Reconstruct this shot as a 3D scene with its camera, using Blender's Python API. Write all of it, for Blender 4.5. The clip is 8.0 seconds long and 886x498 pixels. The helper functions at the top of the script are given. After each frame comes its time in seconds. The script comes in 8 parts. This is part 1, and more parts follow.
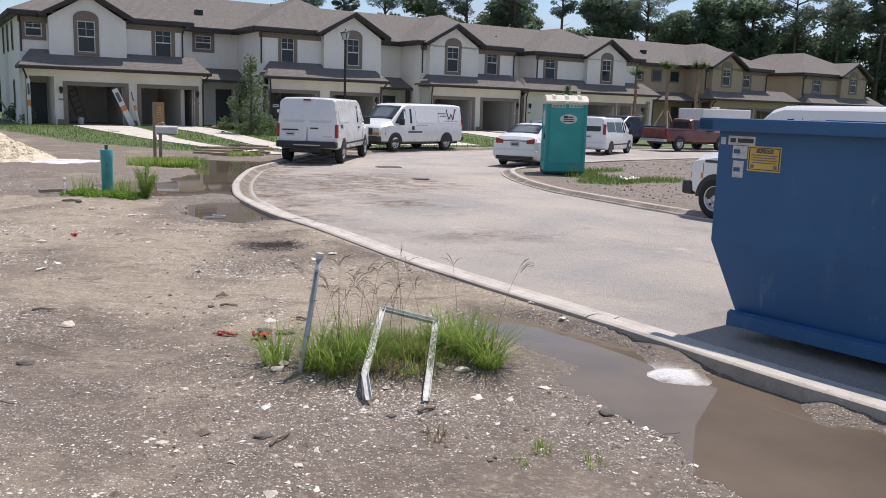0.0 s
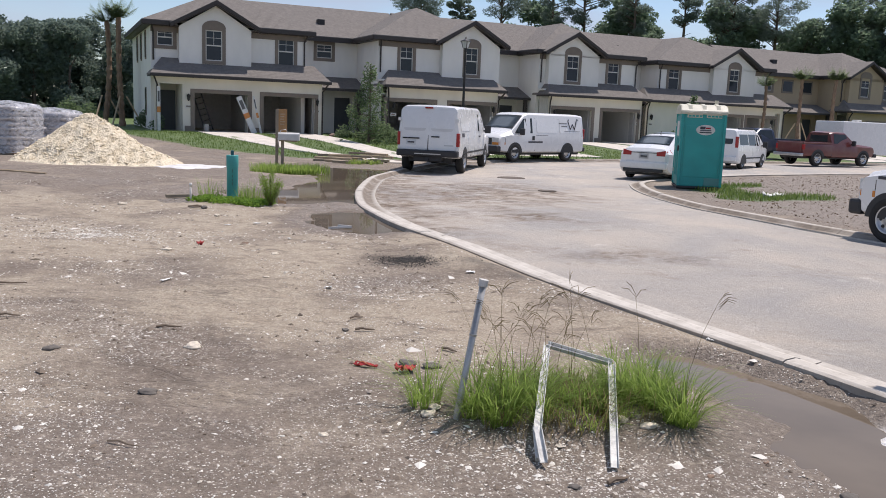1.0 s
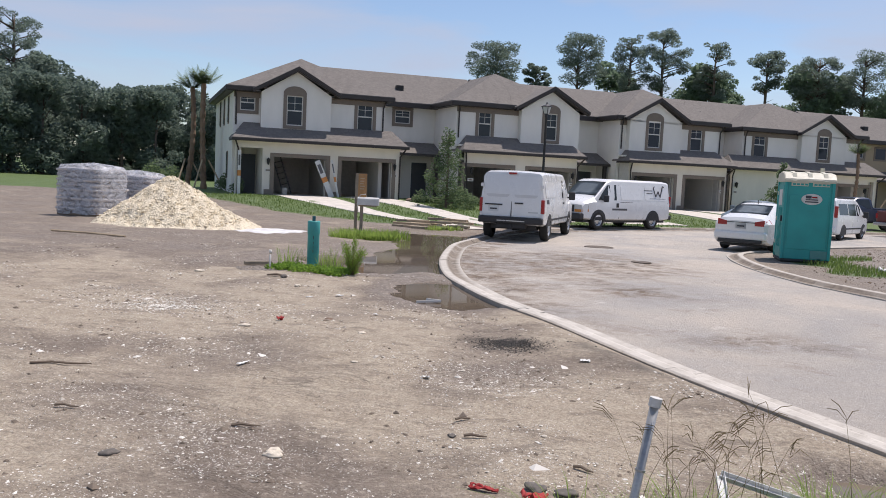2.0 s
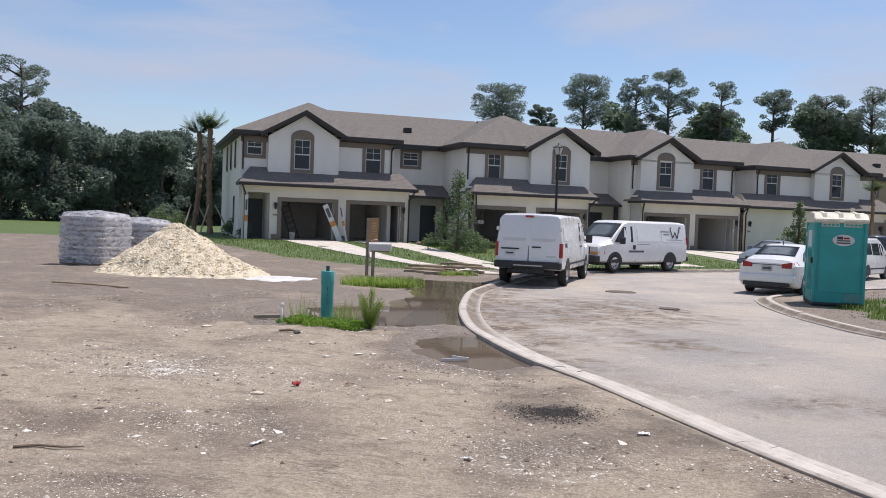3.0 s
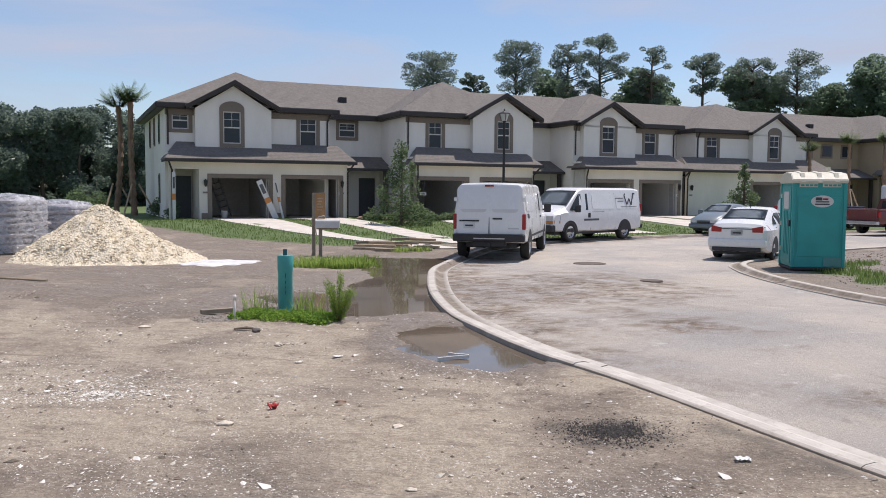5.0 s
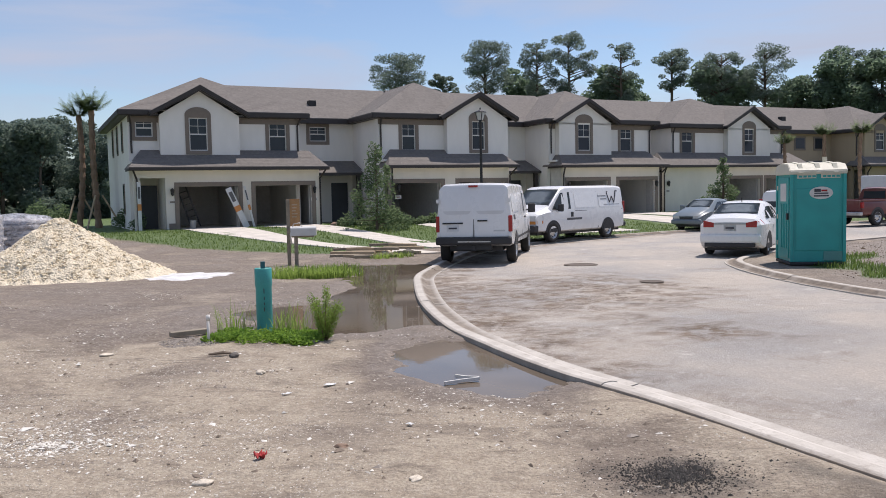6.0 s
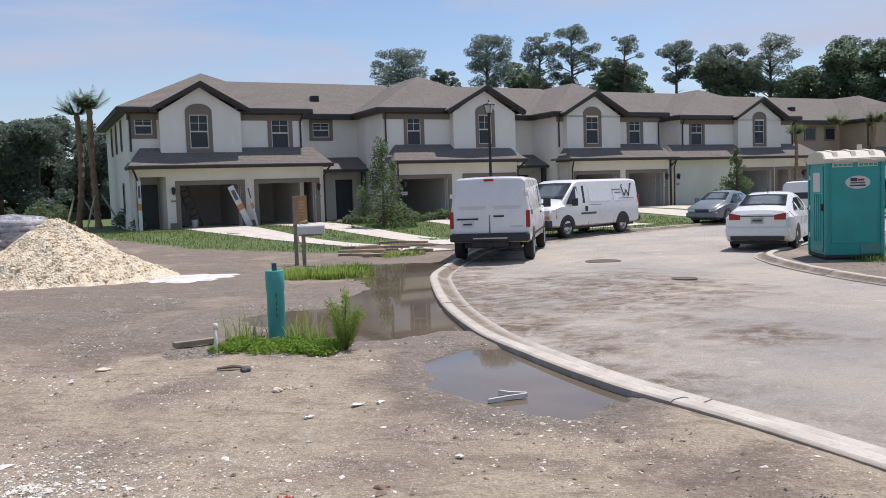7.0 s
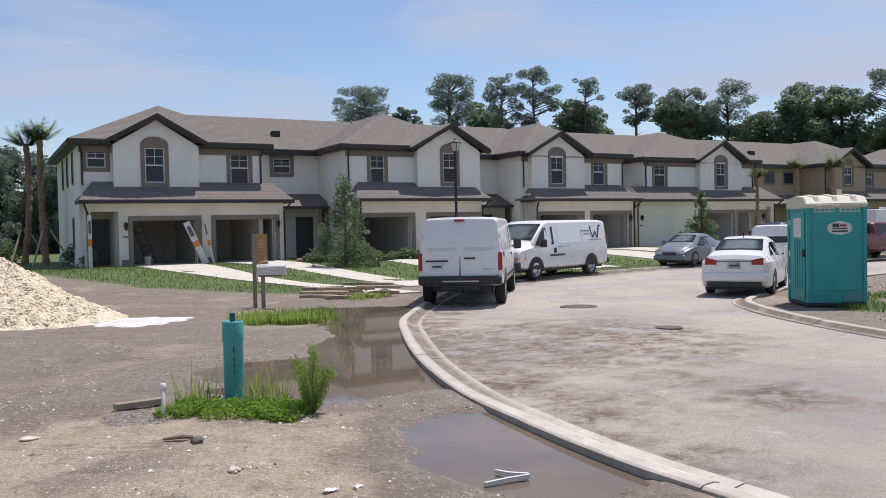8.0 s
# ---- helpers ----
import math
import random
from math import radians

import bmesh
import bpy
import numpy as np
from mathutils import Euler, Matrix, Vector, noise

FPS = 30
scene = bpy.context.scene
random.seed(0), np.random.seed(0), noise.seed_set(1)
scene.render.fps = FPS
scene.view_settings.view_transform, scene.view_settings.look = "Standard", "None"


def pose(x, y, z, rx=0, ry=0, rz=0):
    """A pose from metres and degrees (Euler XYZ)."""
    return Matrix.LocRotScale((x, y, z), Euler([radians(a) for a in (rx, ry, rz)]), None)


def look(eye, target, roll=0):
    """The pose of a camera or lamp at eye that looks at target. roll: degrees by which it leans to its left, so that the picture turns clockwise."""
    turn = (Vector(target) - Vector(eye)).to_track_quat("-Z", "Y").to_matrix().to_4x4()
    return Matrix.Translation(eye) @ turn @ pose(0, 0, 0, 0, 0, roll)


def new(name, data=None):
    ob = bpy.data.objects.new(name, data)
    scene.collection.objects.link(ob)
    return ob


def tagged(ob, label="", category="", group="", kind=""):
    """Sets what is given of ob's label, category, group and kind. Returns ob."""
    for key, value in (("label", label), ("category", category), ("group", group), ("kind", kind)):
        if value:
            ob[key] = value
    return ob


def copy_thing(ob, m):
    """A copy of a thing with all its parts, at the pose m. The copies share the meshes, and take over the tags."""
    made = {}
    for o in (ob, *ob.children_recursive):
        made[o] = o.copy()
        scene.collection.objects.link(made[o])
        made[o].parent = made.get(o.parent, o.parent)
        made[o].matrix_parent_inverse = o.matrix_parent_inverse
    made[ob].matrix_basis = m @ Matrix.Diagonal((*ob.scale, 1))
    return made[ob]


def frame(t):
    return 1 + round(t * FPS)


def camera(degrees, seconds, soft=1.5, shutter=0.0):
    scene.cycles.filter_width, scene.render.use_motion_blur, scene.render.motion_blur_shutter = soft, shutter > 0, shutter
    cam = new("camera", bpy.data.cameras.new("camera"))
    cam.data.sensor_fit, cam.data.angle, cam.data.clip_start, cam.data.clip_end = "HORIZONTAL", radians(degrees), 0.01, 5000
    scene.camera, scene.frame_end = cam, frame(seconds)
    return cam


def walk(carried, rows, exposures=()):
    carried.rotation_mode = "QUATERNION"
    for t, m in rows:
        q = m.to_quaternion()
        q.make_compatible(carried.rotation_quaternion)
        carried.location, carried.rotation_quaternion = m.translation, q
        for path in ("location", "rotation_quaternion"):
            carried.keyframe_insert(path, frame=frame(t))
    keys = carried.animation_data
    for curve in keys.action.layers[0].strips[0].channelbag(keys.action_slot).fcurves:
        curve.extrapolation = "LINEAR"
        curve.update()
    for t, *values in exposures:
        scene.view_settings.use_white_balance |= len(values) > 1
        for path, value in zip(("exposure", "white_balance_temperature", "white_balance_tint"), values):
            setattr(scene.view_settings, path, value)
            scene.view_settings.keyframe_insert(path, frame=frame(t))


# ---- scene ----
cam = camera(55.4, 8.0, soft=0.9)
# seconds, x, y, z, yaw, pitch, roll
ROWS = [
    (0.0, 0.1000, -0.3857, 1.8286, 0.352, -9.489, 1.767),
    (0.5, -0.0829, 0.1127, 1.7648, 3.947, -10.526, 2.259),
    (1.0, -0.3838, 0.5475, 1.7485, 7.678, -9.029, 2.259),
    (1.5, -0.6475, 1.0600, 1.7104, 8.825, -7.195, 3.989),
    (1.7, -0.7736, 1.2982, 1.7259, 11.188, -6.235, 3.356),
    (2.8, -1.2932, 2.1481, 1.7561, 13.494, -2.436, 2.499),
    (3.0, -1.4038, 2.3708, 1.8105, 13.084, -2.101, 2.073),
    (3.5, -1.6903, 2.7667, 1.7955, 10.253, -2.835, 0.902),
    (4.0, -1.9512, 3.1629, 1.7920, 8.464, -4.112, 0.606),
    (4.5, -2.1910, 3.5912, 1.7940, 8.372, -4.131, 0.536),
    (4.7, -2.3191, 3.7433, 1.7930, 8.366, -4.192, 0.541),
    (5.8, -2.7905, 4.8887, 1.7433, 7.240, -2.456, -1.162),
    (6.0, -2.9225, 5.0826, 1.7633, 6.374, -3.710, -1.231),
    (6.5, -3.1354, 5.5587, 1.7354, 5.396, -3.933, -0.682),
    (7.0, -3.3594, 6.0384, 1.7247, 6.479, -3.935, -1.937),
    (7.5, -3.6020, 6.5440, 1.7682, 4.725, -4.094, -1.464),
    (8.0, -3.6927, 6.9995, 1.7919, 3.592, -1.447, -1.196),
]
K = 1.08   # metres to a unit of the plan


def carried_pose(x, y, z, yaw, pitch, roll):
    """The camera's pose from its place, its turn to the left of +y, its tilt and its lean."""
    a, b = radians(yaw), radians(pitch)
    return look((x, y, z), (x - math.sin(a) * math.cos(b), y + math.cos(a) * math.cos(b), z + math.sin(b)), roll)


walk(cam, [(row[0], carried_pose(*row[1:])) for row in ROWS],
     [(0.0, 0.48, 6560, 16), (8.0, 0.48, 6560, 16)])

# ---- light ----
SUN_AZ, SUN_EL = 38.0, 68.0   # degrees right of +y, above the ground
world = bpy.data.worlds.new("sky")
scene.world = world
world.use_nodes = True
wt = world.node_tree
wt.nodes.clear()
w_out = wt.nodes.new("ShaderNodeOutputWorld")
w_bg = wt.nodes.new("ShaderNodeBackground")
w_sky = wt.nodes.new("ShaderNodeTexSky")
w_sky.sky_type = "NISHITA"
w_sky.sun_disc = False
w_sky.sun_elevation = radians(SUN_EL)
w_sky.sun_rotation = radians(SUN_AZ)
w_sky.air_density, w_sky.dust_density, w_sky.ozone_density = 1.0, 0.5, 3.5
w_bg.inputs["Strength"].default_value = 0.092
# thin high cloud, streaked along the horizon
w_geo = wt.nodes.new("ShaderNodeTexCoord")
w_map = wt.nodes.new("ShaderNodeMapping")
w_map.inputs["Scale"].default_value = (1.0, 1.0, 4.5)
w_map.inputs["Location"].default_value = (0.4, 0.2, 0.0)
w_noise = wt.nodes.new("ShaderNodeTexNoise")
w_noise.inputs["Scale"].default_value = 2.3
w_noise.inputs["Detail"].default_value = 6.0
w_noise.inputs["Roughness"].default_value = 0.52
w_noise.inputs["Distortion"].default_value = 0.3
w_ramp = wt.nodes.new("ShaderNodeMapRange")
w_ramp.inputs["From Min"].default_value = 0.45
w_ramp.inputs["From Max"].default_value = 0.64
w_mix = wt.nodes.new("ShaderNodeMix")
w_mix.data_type = "RGBA"
w_mix.inputs["B"].default_value = (3.8, 4.4, 5.5, 1)
wt.links.new(w_geo.outputs["Generated"], w_map.inputs["Vector"])
wt.links.new(w_map.outputs["Vector"], w_noise.inputs["Vector"])
wt.links.new(w_noise.outputs["Fac"], w_ramp.inputs["Value"])
wt.links.new(w_ramp.outputs["Result"], w_mix.inputs["Factor"])
wt.links.new(w_sky.outputs["Color"], w_mix.inputs["A"])
wt.links.new(w_mix.outputs["Result"], w_bg.inputs["Color"])
wt.links.new(w_bg.outputs["Background"], w_out.inputs["Surface"])

sun_data = bpy.data.lights.new("sun", "SUN")
sun_data.energy, sun_data.angle, sun_data.color = 3.2, radians(1.0), (1.0, 0.95, 0.88)
sun = new("sun", sun_data)
sun.matrix_world = pose(0, 0, 60, SUN_EL - 90, 0, -SUN_AZ)

# ---- materials ----
class Nodes:
    """A short way to write a node material."""

    def __init__(self, name, rough=0.7, metal=0.0):
        self.m = bpy.data.materials.new(name)
        self.m.use_nodes = True
        self.t = self.m.node_tree
        self.b = self.t.nodes["Principled BSDF"]
        self.b.inputs["Roughness"].default_value = rough
        self.b.inputs["Metallic"].default_value = metal
        self.co = self.t.nodes.new("ShaderNodeTexCoord").outputs["Object"]

    def set(self, node, socket, value):
        s = node.inputs[socket]
        if hasattr(value, "is_output"):
            self.t.links.new(value, s)
        else:
            s.default_value = value

    def noise(self, scale, detail=4.0, rough=0.55, stretch=None, dist=0.0):
        n = self.t.nodes.new("ShaderNodeTexNoise")
        co = self.co
        if stretch:
            mp = self.t.nodes.new("ShaderNodeMapping")
            mp.inputs["Scale"].default_value = stretch
            self.t.links.new(co, mp.inputs["Vector"])
            co = mp.outputs["Vector"]
        self.t.links.new(co, n.inputs["Vector"])
        for k, v in (("Scale", scale), ("Detail", detail), ("Roughness", rough), ("Distortion", dist)):
            n.inputs[k].default_value = v
        return n.outputs["Fac"]

    def cells(self, scale, feature="F1", output="Distance"):
        n = self.t.nodes.new("ShaderNodeTexVoronoi")
        n.feature = feature
        n.inputs["Scale"].default_value = scale
        self.t.links.new(self.co, n.inputs["Vector"])
        return n.outputs[output]

    def ramp(self, value, a, b, to0=0.0, to1=1.0):
        n = self.t.nodes.new("ShaderNodeMapRange")
        self.set(n, "Value", value)
        for k, v in (("From Min", a), ("From Max", b), ("To Min", to0), ("To Max", to1)):
            n.inputs[k].default_value = v
        return n.outputs["Result"]

    def math(self, op, a, b=0.5):
        n = self.t.nodes.new("ShaderNodeMath")
        n.operation = op
        self.set(n, 0, a)
        self.set(n, 1, b)
        return n.outputs[0]

    def mix(self, fac, a, b):
        n = self.t.nodes.new("ShaderNodeMix")
        n.data_type = "RGBA"
        for k, v in (("Factor", fac), ("A", a), ("B", b)):
            self.set(n, k, (*v, 1) if isinstance(v, tuple) and len(v) == 3 else v)
        return n.outputs["Result"]

    def rnd(self):
        return self.t.nodes.new("ShaderNodeObjectInfo").outputs["Random"]

    def island(self):
        return self.t.nodes.new("ShaderNodeNewGeometry").outputs["Random Per Island"]

    def attr(self, name):
        n = self.t.nodes.new("ShaderNodeAttribute")
        n.attribute_name = name
        return n.outputs["Fac"]

    def color(self, c):
        self.set(self.b, "Base Color", (*c, 1) if isinstance(c, tuple) and len(c) == 3 else c)
        return self

    def rough(self, v):
        self.set(self.b, "Roughness", v)
        return self

    def bump(self, height, dist=0.01, strength=0.6):
        n = self.t.nodes.new("ShaderNodeBump")
        n.inputs["Strength"].default_value = strength
        n.inputs["Distance"].default_value = dist
        self.set(n, "Height", height)
        self.t.links.new(n.outputs["Normal"], self.b.inputs["Normal"])
        return self


def plain(name, c, rough=0.6, metal=0.0, vary=0.12, scale=6.0, grain=60.0, dist=0.002):
    """A colour with large and fine variation and a fine relief."""
    k = Nodes(name, rough, metal)
    lo, hi = tuple(v * (1 - vary) for v in c), tuple(min(1, v * (1 + vary)) for v in c)
    fac = k.math("ADD", k.math("MULTIPLY", k.noise(scale), 0.65), k.math("MULTIPLY", k.noise(grain, 2), 0.35))
    k.color(k.mix(k.ramp(fac, 0.3, 0.7), lo, hi))
    k.rough(k.ramp(k.noise(scale * 2), 0.3, 0.7, max(0.02, rough - 0.08), min(1, rough + 0.08)))
    k.bump(k.noise(grain, 3), dist, 0.4)
    return k.m


def dirt_material():
    k = Nodes("sandy_dirt", 0.95)
    big = k.noise(0.55, 5, 0.6, dist=0.6)
    mid = k.noise(3.2, 6, 0.65)
    fine = k.noise(45, 4, 0.7)
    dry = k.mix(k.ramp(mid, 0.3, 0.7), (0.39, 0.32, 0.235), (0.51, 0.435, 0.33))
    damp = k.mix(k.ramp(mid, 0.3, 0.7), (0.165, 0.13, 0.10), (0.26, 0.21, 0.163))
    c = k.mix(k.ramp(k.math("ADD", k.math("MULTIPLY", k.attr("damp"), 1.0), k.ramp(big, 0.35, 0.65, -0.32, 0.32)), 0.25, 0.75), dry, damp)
    c = k.mix(k.ramp(fine, 0.38, 0.68, 0.0, 0.6), c, (0.13, 0.10, 0.08))
    c = k.mix(k.ramp(k.noise(20, 5, 0.75), 0.52, 0.66, 0.0, 0.45), c, (0.60, 0.53, 0.43))
    c = k.mix(k.ramp(k.noise(11, 6, 0.7), 0.52, 0.72, 0.0, 0.5), c, (0.15, 0.12, 0.095))
    c = k.mix(k.ramp(k.noise(1.6, 7, 0.72, (1, 2.6, 1), 0.8), 0.53, 0.62, 0.0, 0.55), c, (0.17, 0.135, 0.105))
    # shell chips
    far = k.cells(62, "F1", "Distance")
    pick = k.cells(62, "F1", "Color")
    chip = k.math("MULTIPLY", k.math("LESS_THAN", far, 0.3), k.math("GREATER_THAN", pick, k.ramp(k.math("ADD", k.noise(1.3, 3), k.math("MULTIPLY", k.attr("chips"), 0.35)), 0.45, 1.0, 0.985, 0.60)))
    c = k.mix(chip, c, (0.66, 0.62, 0.56))
    c = k.mix(k.attr("lawn"), c, k.mix(k.ramp(k.noise(9, 5), 0.3, 0.7), (0.055, 0.10, 0.022), (0.12, 0.17, 0.045)))
    c = k.mix(k.attr("concrete"), c, k.mix(k.ramp(k.noise(2.2, 6), 0.3, 0.7), (0.50, 0.46, 0.40), (0.62, 0.58, 0.52)))
    c = k.mix(k.attr("black"), c, k.mix(k.ramp(fine, 0.3, 0.7), (0.03, 0.028, 0.026), (0.085, 0.078, 0.07)))
    c = k.mix(k.attr("splash"), c, (0.80, 0.79, 0.76))
    k.color(c)
    k.rough(k.ramp(k.attr("damp"), 0.5, 1.2, 0.95, 0.6))
    rut = k.math("MULTIPLY", k.ramp(k.noise(1.9, 5, 0.6, (1.2, 2.6, 1), 1.4), 0.47, 0.60), k.ramp(k.noise(0.45, 3), 0.50, 0.62))
    mid = k.math("ADD", mid, k.math("MULTIPLY", rut, 0.22))
    h = k.math("ADD", k.math("MULTIPLY", mid, 1.6), k.math("ADD", k.math("MULTIPLY", fine, 0.5), k.math("MULTIPLY", chip, 0.25)))
    k.bump(h, 0.05, 0.95)
    return k.m


def asphalt_material():
    k = Nodes("dusty_asphalt", 0.9)
    big, mid, fine = k.noise(0.35, 5, 0.6, dist=0.5), k.noise(2.4, 6, 0.65), k.noise(120, 3, 0.7)
    c = k.mix(k.ramp(fine, 0.3, 0.7), (0.20, 0.19, 0.18), (0.44, 0.42, 0.395))
    c = k.mix(k.ramp(big, 0.38, 0.62, 0.1, 0.8), c, k.mix(k.ramp(k.noise(40, 5, 0.75), 0.35, 0.65), (0.38, 0.33, 0.275), (0.58, 0.51, 0.425)))
    c = k.mix(k.ramp(k.noise(1.1, 9, 0.75, dist=0.8), 0.56, 0.66, 0.0, 0.55), c, (0.25, 0.205, 0.165))
    c = k.mix(k.ramp(k.noise(1.7, 7, 0.7), 0.60, 0.68, 0.0, 0.6), c, (0.6, 0.57, 0.52))
    stone = k.math("GREATER_THAN", k.cells(90, "F1", "Color"), 0.86)
    c = k.mix(k.math("MULTIPLY", stone, 0.45), c, (0.62, 0.6, 0.57))
    c = k.mix(k.math("MULTIPLY", k.attr("mud"), k.ramp(k.noise(3.2, 9, 0.8, dist=1.0), 0.40, 0.56, 0.05, 1.0)), c, k.mix(k.ramp(mid, 0.3, 0.7), (0.10, 0.072, 0.05), (0.23, 0.17, 0.118)))
    k.color(c)
    k.bump(k.math("ADD", fine, k.math("MULTIPLY", mid, 2.0)), 0.014, 0.95)
    return k.m


def stucco_material(name, c):
    k = Nodes(name, 0.92)
    stain = k.noise(0.8, 6, 0.6, (1, 1, 0.35))
    lo = tuple(v * 0.88 for v in c)
    k.color(k.mix(k.ramp(stain, 0.35, 0.7), lo, c))
    k.bump(k.noise(70, 4, 0.7), 0.006, 0.5)
    return k.m


def shingle_material(name, c):
    """Fine grain for asphalt shingles; the courses are geometry."""
    k = Nodes(name, 0.95)
    tab = k.cells(7.5, "F1", "Color")
    lo, hi = tuple(v * 0.66 for v in c), tuple(v * 1.28 for v in c)
    v = k.math("ADD", k.math("MULTIPLY", tab, 0.45), k.math("ADD", k.math("MULTIPLY", k.noise(25, 3), 0.35), k.math("MULTIPLY", k.noise(0.7, 5, 0.6), 0.25)))
    k.color(k.mix(v, lo, hi))
    k.bump(k.noise(90, 3), 0.006, 0.6)
    return k.m


def paint_material(name, c, rough=0.25, dirt=0.15, dirt_c=(0.25, 0.2, 0.15)):
    """Car or sheet-metal paint with road dust towards patches."""
    k = Nodes(name, rough)
    d = k.noise(1.6, 6, 0.65)
    k.color(k.mix(k.ramp(d, 0.45, 0.75, 0.0, dirt), c, dirt_c))
    k.rough(k.ramp(d, 0.4, 0.75, rough, min(1, rough + 0.25)))
    k.b.inputs["Coat Weight"].default_value = 0.35
    k.b.inputs["Coat Roughness"].default_value = 0.08
    return k.m


def water_material():
    k = Nodes("muddy_water", 0.03)
    k.color(k.mix(k.ramp(k.noise(0.8, 4), 0.3, 0.7), (0.105, 0.082, 0.06), (0.17, 0.135, 0.10)))
    k.b.inputs["IOR"].default_value = 1.33
    k.bump(k.noise(5, 2), 0.002, 0.12)
    return k.m


def leaf_material(name, lo, hi):
    k = Nodes(name, 0.65)
    c = k.mix(k.island(), lo, hi)
    k.color(c)
    k.b.inputs["Specular IOR Level"].default_value = 0.25
    tr = k.t.nodes.new("ShaderNodeBsdfTranslucent")
    k.t.links.new(k.mix(0.5, c, tuple(min(1.0, v * 1.25) for v in hi)), tr.inputs["Color"])
    mx = k.t.nodes.new("ShaderNodeMixShader")
    mx.inputs[0].default_value = 0.55
    k.t.links.new(k.b.outputs[0], mx.inputs[1])
    k.t.links.new(tr.outputs[0], mx.inputs[2])
    k.t.links.new(mx.outputs[0], k.t.nodes["Material Output"].inputs["Surface"])
    return k.m


def bark_material(name, lo, hi):
    k = Nodes(name, 0.95)
    n = k.noise(6, 5, 0.65, (1, 1, 0.25))
    k.color(k.mix(k.ramp(n, 0.3, 0.7), lo, hi))
    k.bump(n, 0.03, 0.9)
    return k.m


def glass_material(name, tint, rough=0.04):
    k = Nodes(name, rough)
    k.color(k.mix(k.noise(2.0), tint, tuple(min(1, v * 1.6 + 0.01) for v in tint)))
    k.b.inputs["IOR"].default_value = 1.4
    return k.m


DIRT, ASPHALT, WATER = dirt_material(), asphalt_material(), water_material()
CONCRETE = plain("concrete", (0.56, 0.515, 0.455), 0.9, vary=0.22, scale=2.5, grain=90, dist=0.004)
def kerb_material():
    k = Nodes("stained_concrete", 0.92)
    c = k.mix(k.ramp(k.noise(3.5, 6, 0.65), 0.3, 0.7), (0.43, 0.395, 0.345), (0.60, 0.56, 0.50))
    c = k.mix(k.ramp(k.noise(14, 6, 0.7), 0.52, 0.7, 0.0, 0.6), c, (0.25, 0.215, 0.175))
    silt = k.math("MULTIPLY", k.attr("gutter"), k.ramp(k.noise(1.1, 5), 0.25, 0.5, 0.35, 1.0))
    c = k.mix(silt, c, k.mix(k.ramp(k.noise(9, 5), 0.3, 0.7), (0.12, 0.095, 0.072), (0.24, 0.195, 0.15)))
    k.color(c)
    k.bump(k.math("ADD", k.noise(80, 4), k.noise(12, 4)), 0.006, 0.7)
    return k.m


CURB_OLD = kerb_material()
STUCCO = stucco_material("white_stucco", (0.82, 0.79, 0.735))
STUCCO_LOW = stucco_material("cream_stucco", (0.77, 0.72, 0.63))
STUCCO_TAN = stucco_material("tan_stucco", (0.42, 0.33, 0.225))
STUCCO_GREY = stucco_material("grey_stucco", (0.30, 0.28, 0.26))
TRIM = plain("taupe_trim", (0.20, 0.165, 0.135), 0.8, vary=0.1)
FASCIA = plain("dark_brown_fascia", (0.035, 0.028, 0.025), 0.5)
SHINGLE = shingle_material("grey_brown_shingles", (0.175, 0.158, 0.142))
VENT = plain("black_vent", (0.02, 0.02, 0.02), 0.6)
PANE = glass_material("window_glass", (0.012, 0.018, 0.025))
VINYL = plain("white_vinyl", (0.62, 0.60, 0.56), 0.5)
INNER = plain("unpainted_drywall", (0.62, 0.60, 0.57), 0.9)
DOORPAINT = plain("dark_grey_door", (0.055, 0.06, 0.068), 0.5)

# ---- mesh helpers ----
def part(name, bm, mat, parent=None, label="", smooth=False):
    me = bpy.data.meshes.new(name)
    bmesh.ops.recalc_face_normals(bm, faces=bm.faces[:])
    bm.to_mesh(me)
    bm.free()
    for m in (mat if isinstance(mat, (list, tuple)) else (mat,)):
        me.materials.append(m)
    if smooth:
        for p in me.polygons:
            p.use_smooth = True
    ob = new(name, me)
    if parent:
        ob.parent = parent
    if label:
        ob["label"] = label
    return ob


def thing(name, m, label, category, group="", kind=""):
    ob = new(name)
    ob.empty_display_size = 0.3
    ob.matrix_world = m
    return tagged(ob, label, category, group, kind)


def box(bm, x0, x1, y0, y1, z0, z1, bevel=0.0, m=None):
    vs = [bm.verts.new(p) for p in ((x0, y0, z0), (x1, y0, z0), (x1, y1, z0), (x0, y1, z0), (x0, y0, z1), (x1, y0, z1), (x1, y1, z1), (x0, y1, z1))]
    fs = [bm.faces.new([vs[i] for i in q]) for q in ((3, 2, 1, 0), (4, 5, 6, 7), (0, 1, 5, 4), (1, 2, 6, 5), (2, 3, 7, 6), (3, 0, 4, 7))]
    if bevel:
        es = list({e for f in fs for e in f.edges})
        r = bmesh.ops.bevel(bm, geom=es, offset=bevel, segments=2, affect="EDGES", profile=0.5)
        vs = list({v for f in r["faces"] for v in f.verts} | {v for v in vs if v.is_valid})
    if m is not None:
        bmesh.ops.transform(bm, matrix=m, verts=vs)
    return vs


def boxes(*dims, bevel=0.0):
    bm = bmesh.new()
    for d in dims:
        box(bm, *d, bevel=bevel)
    return bm


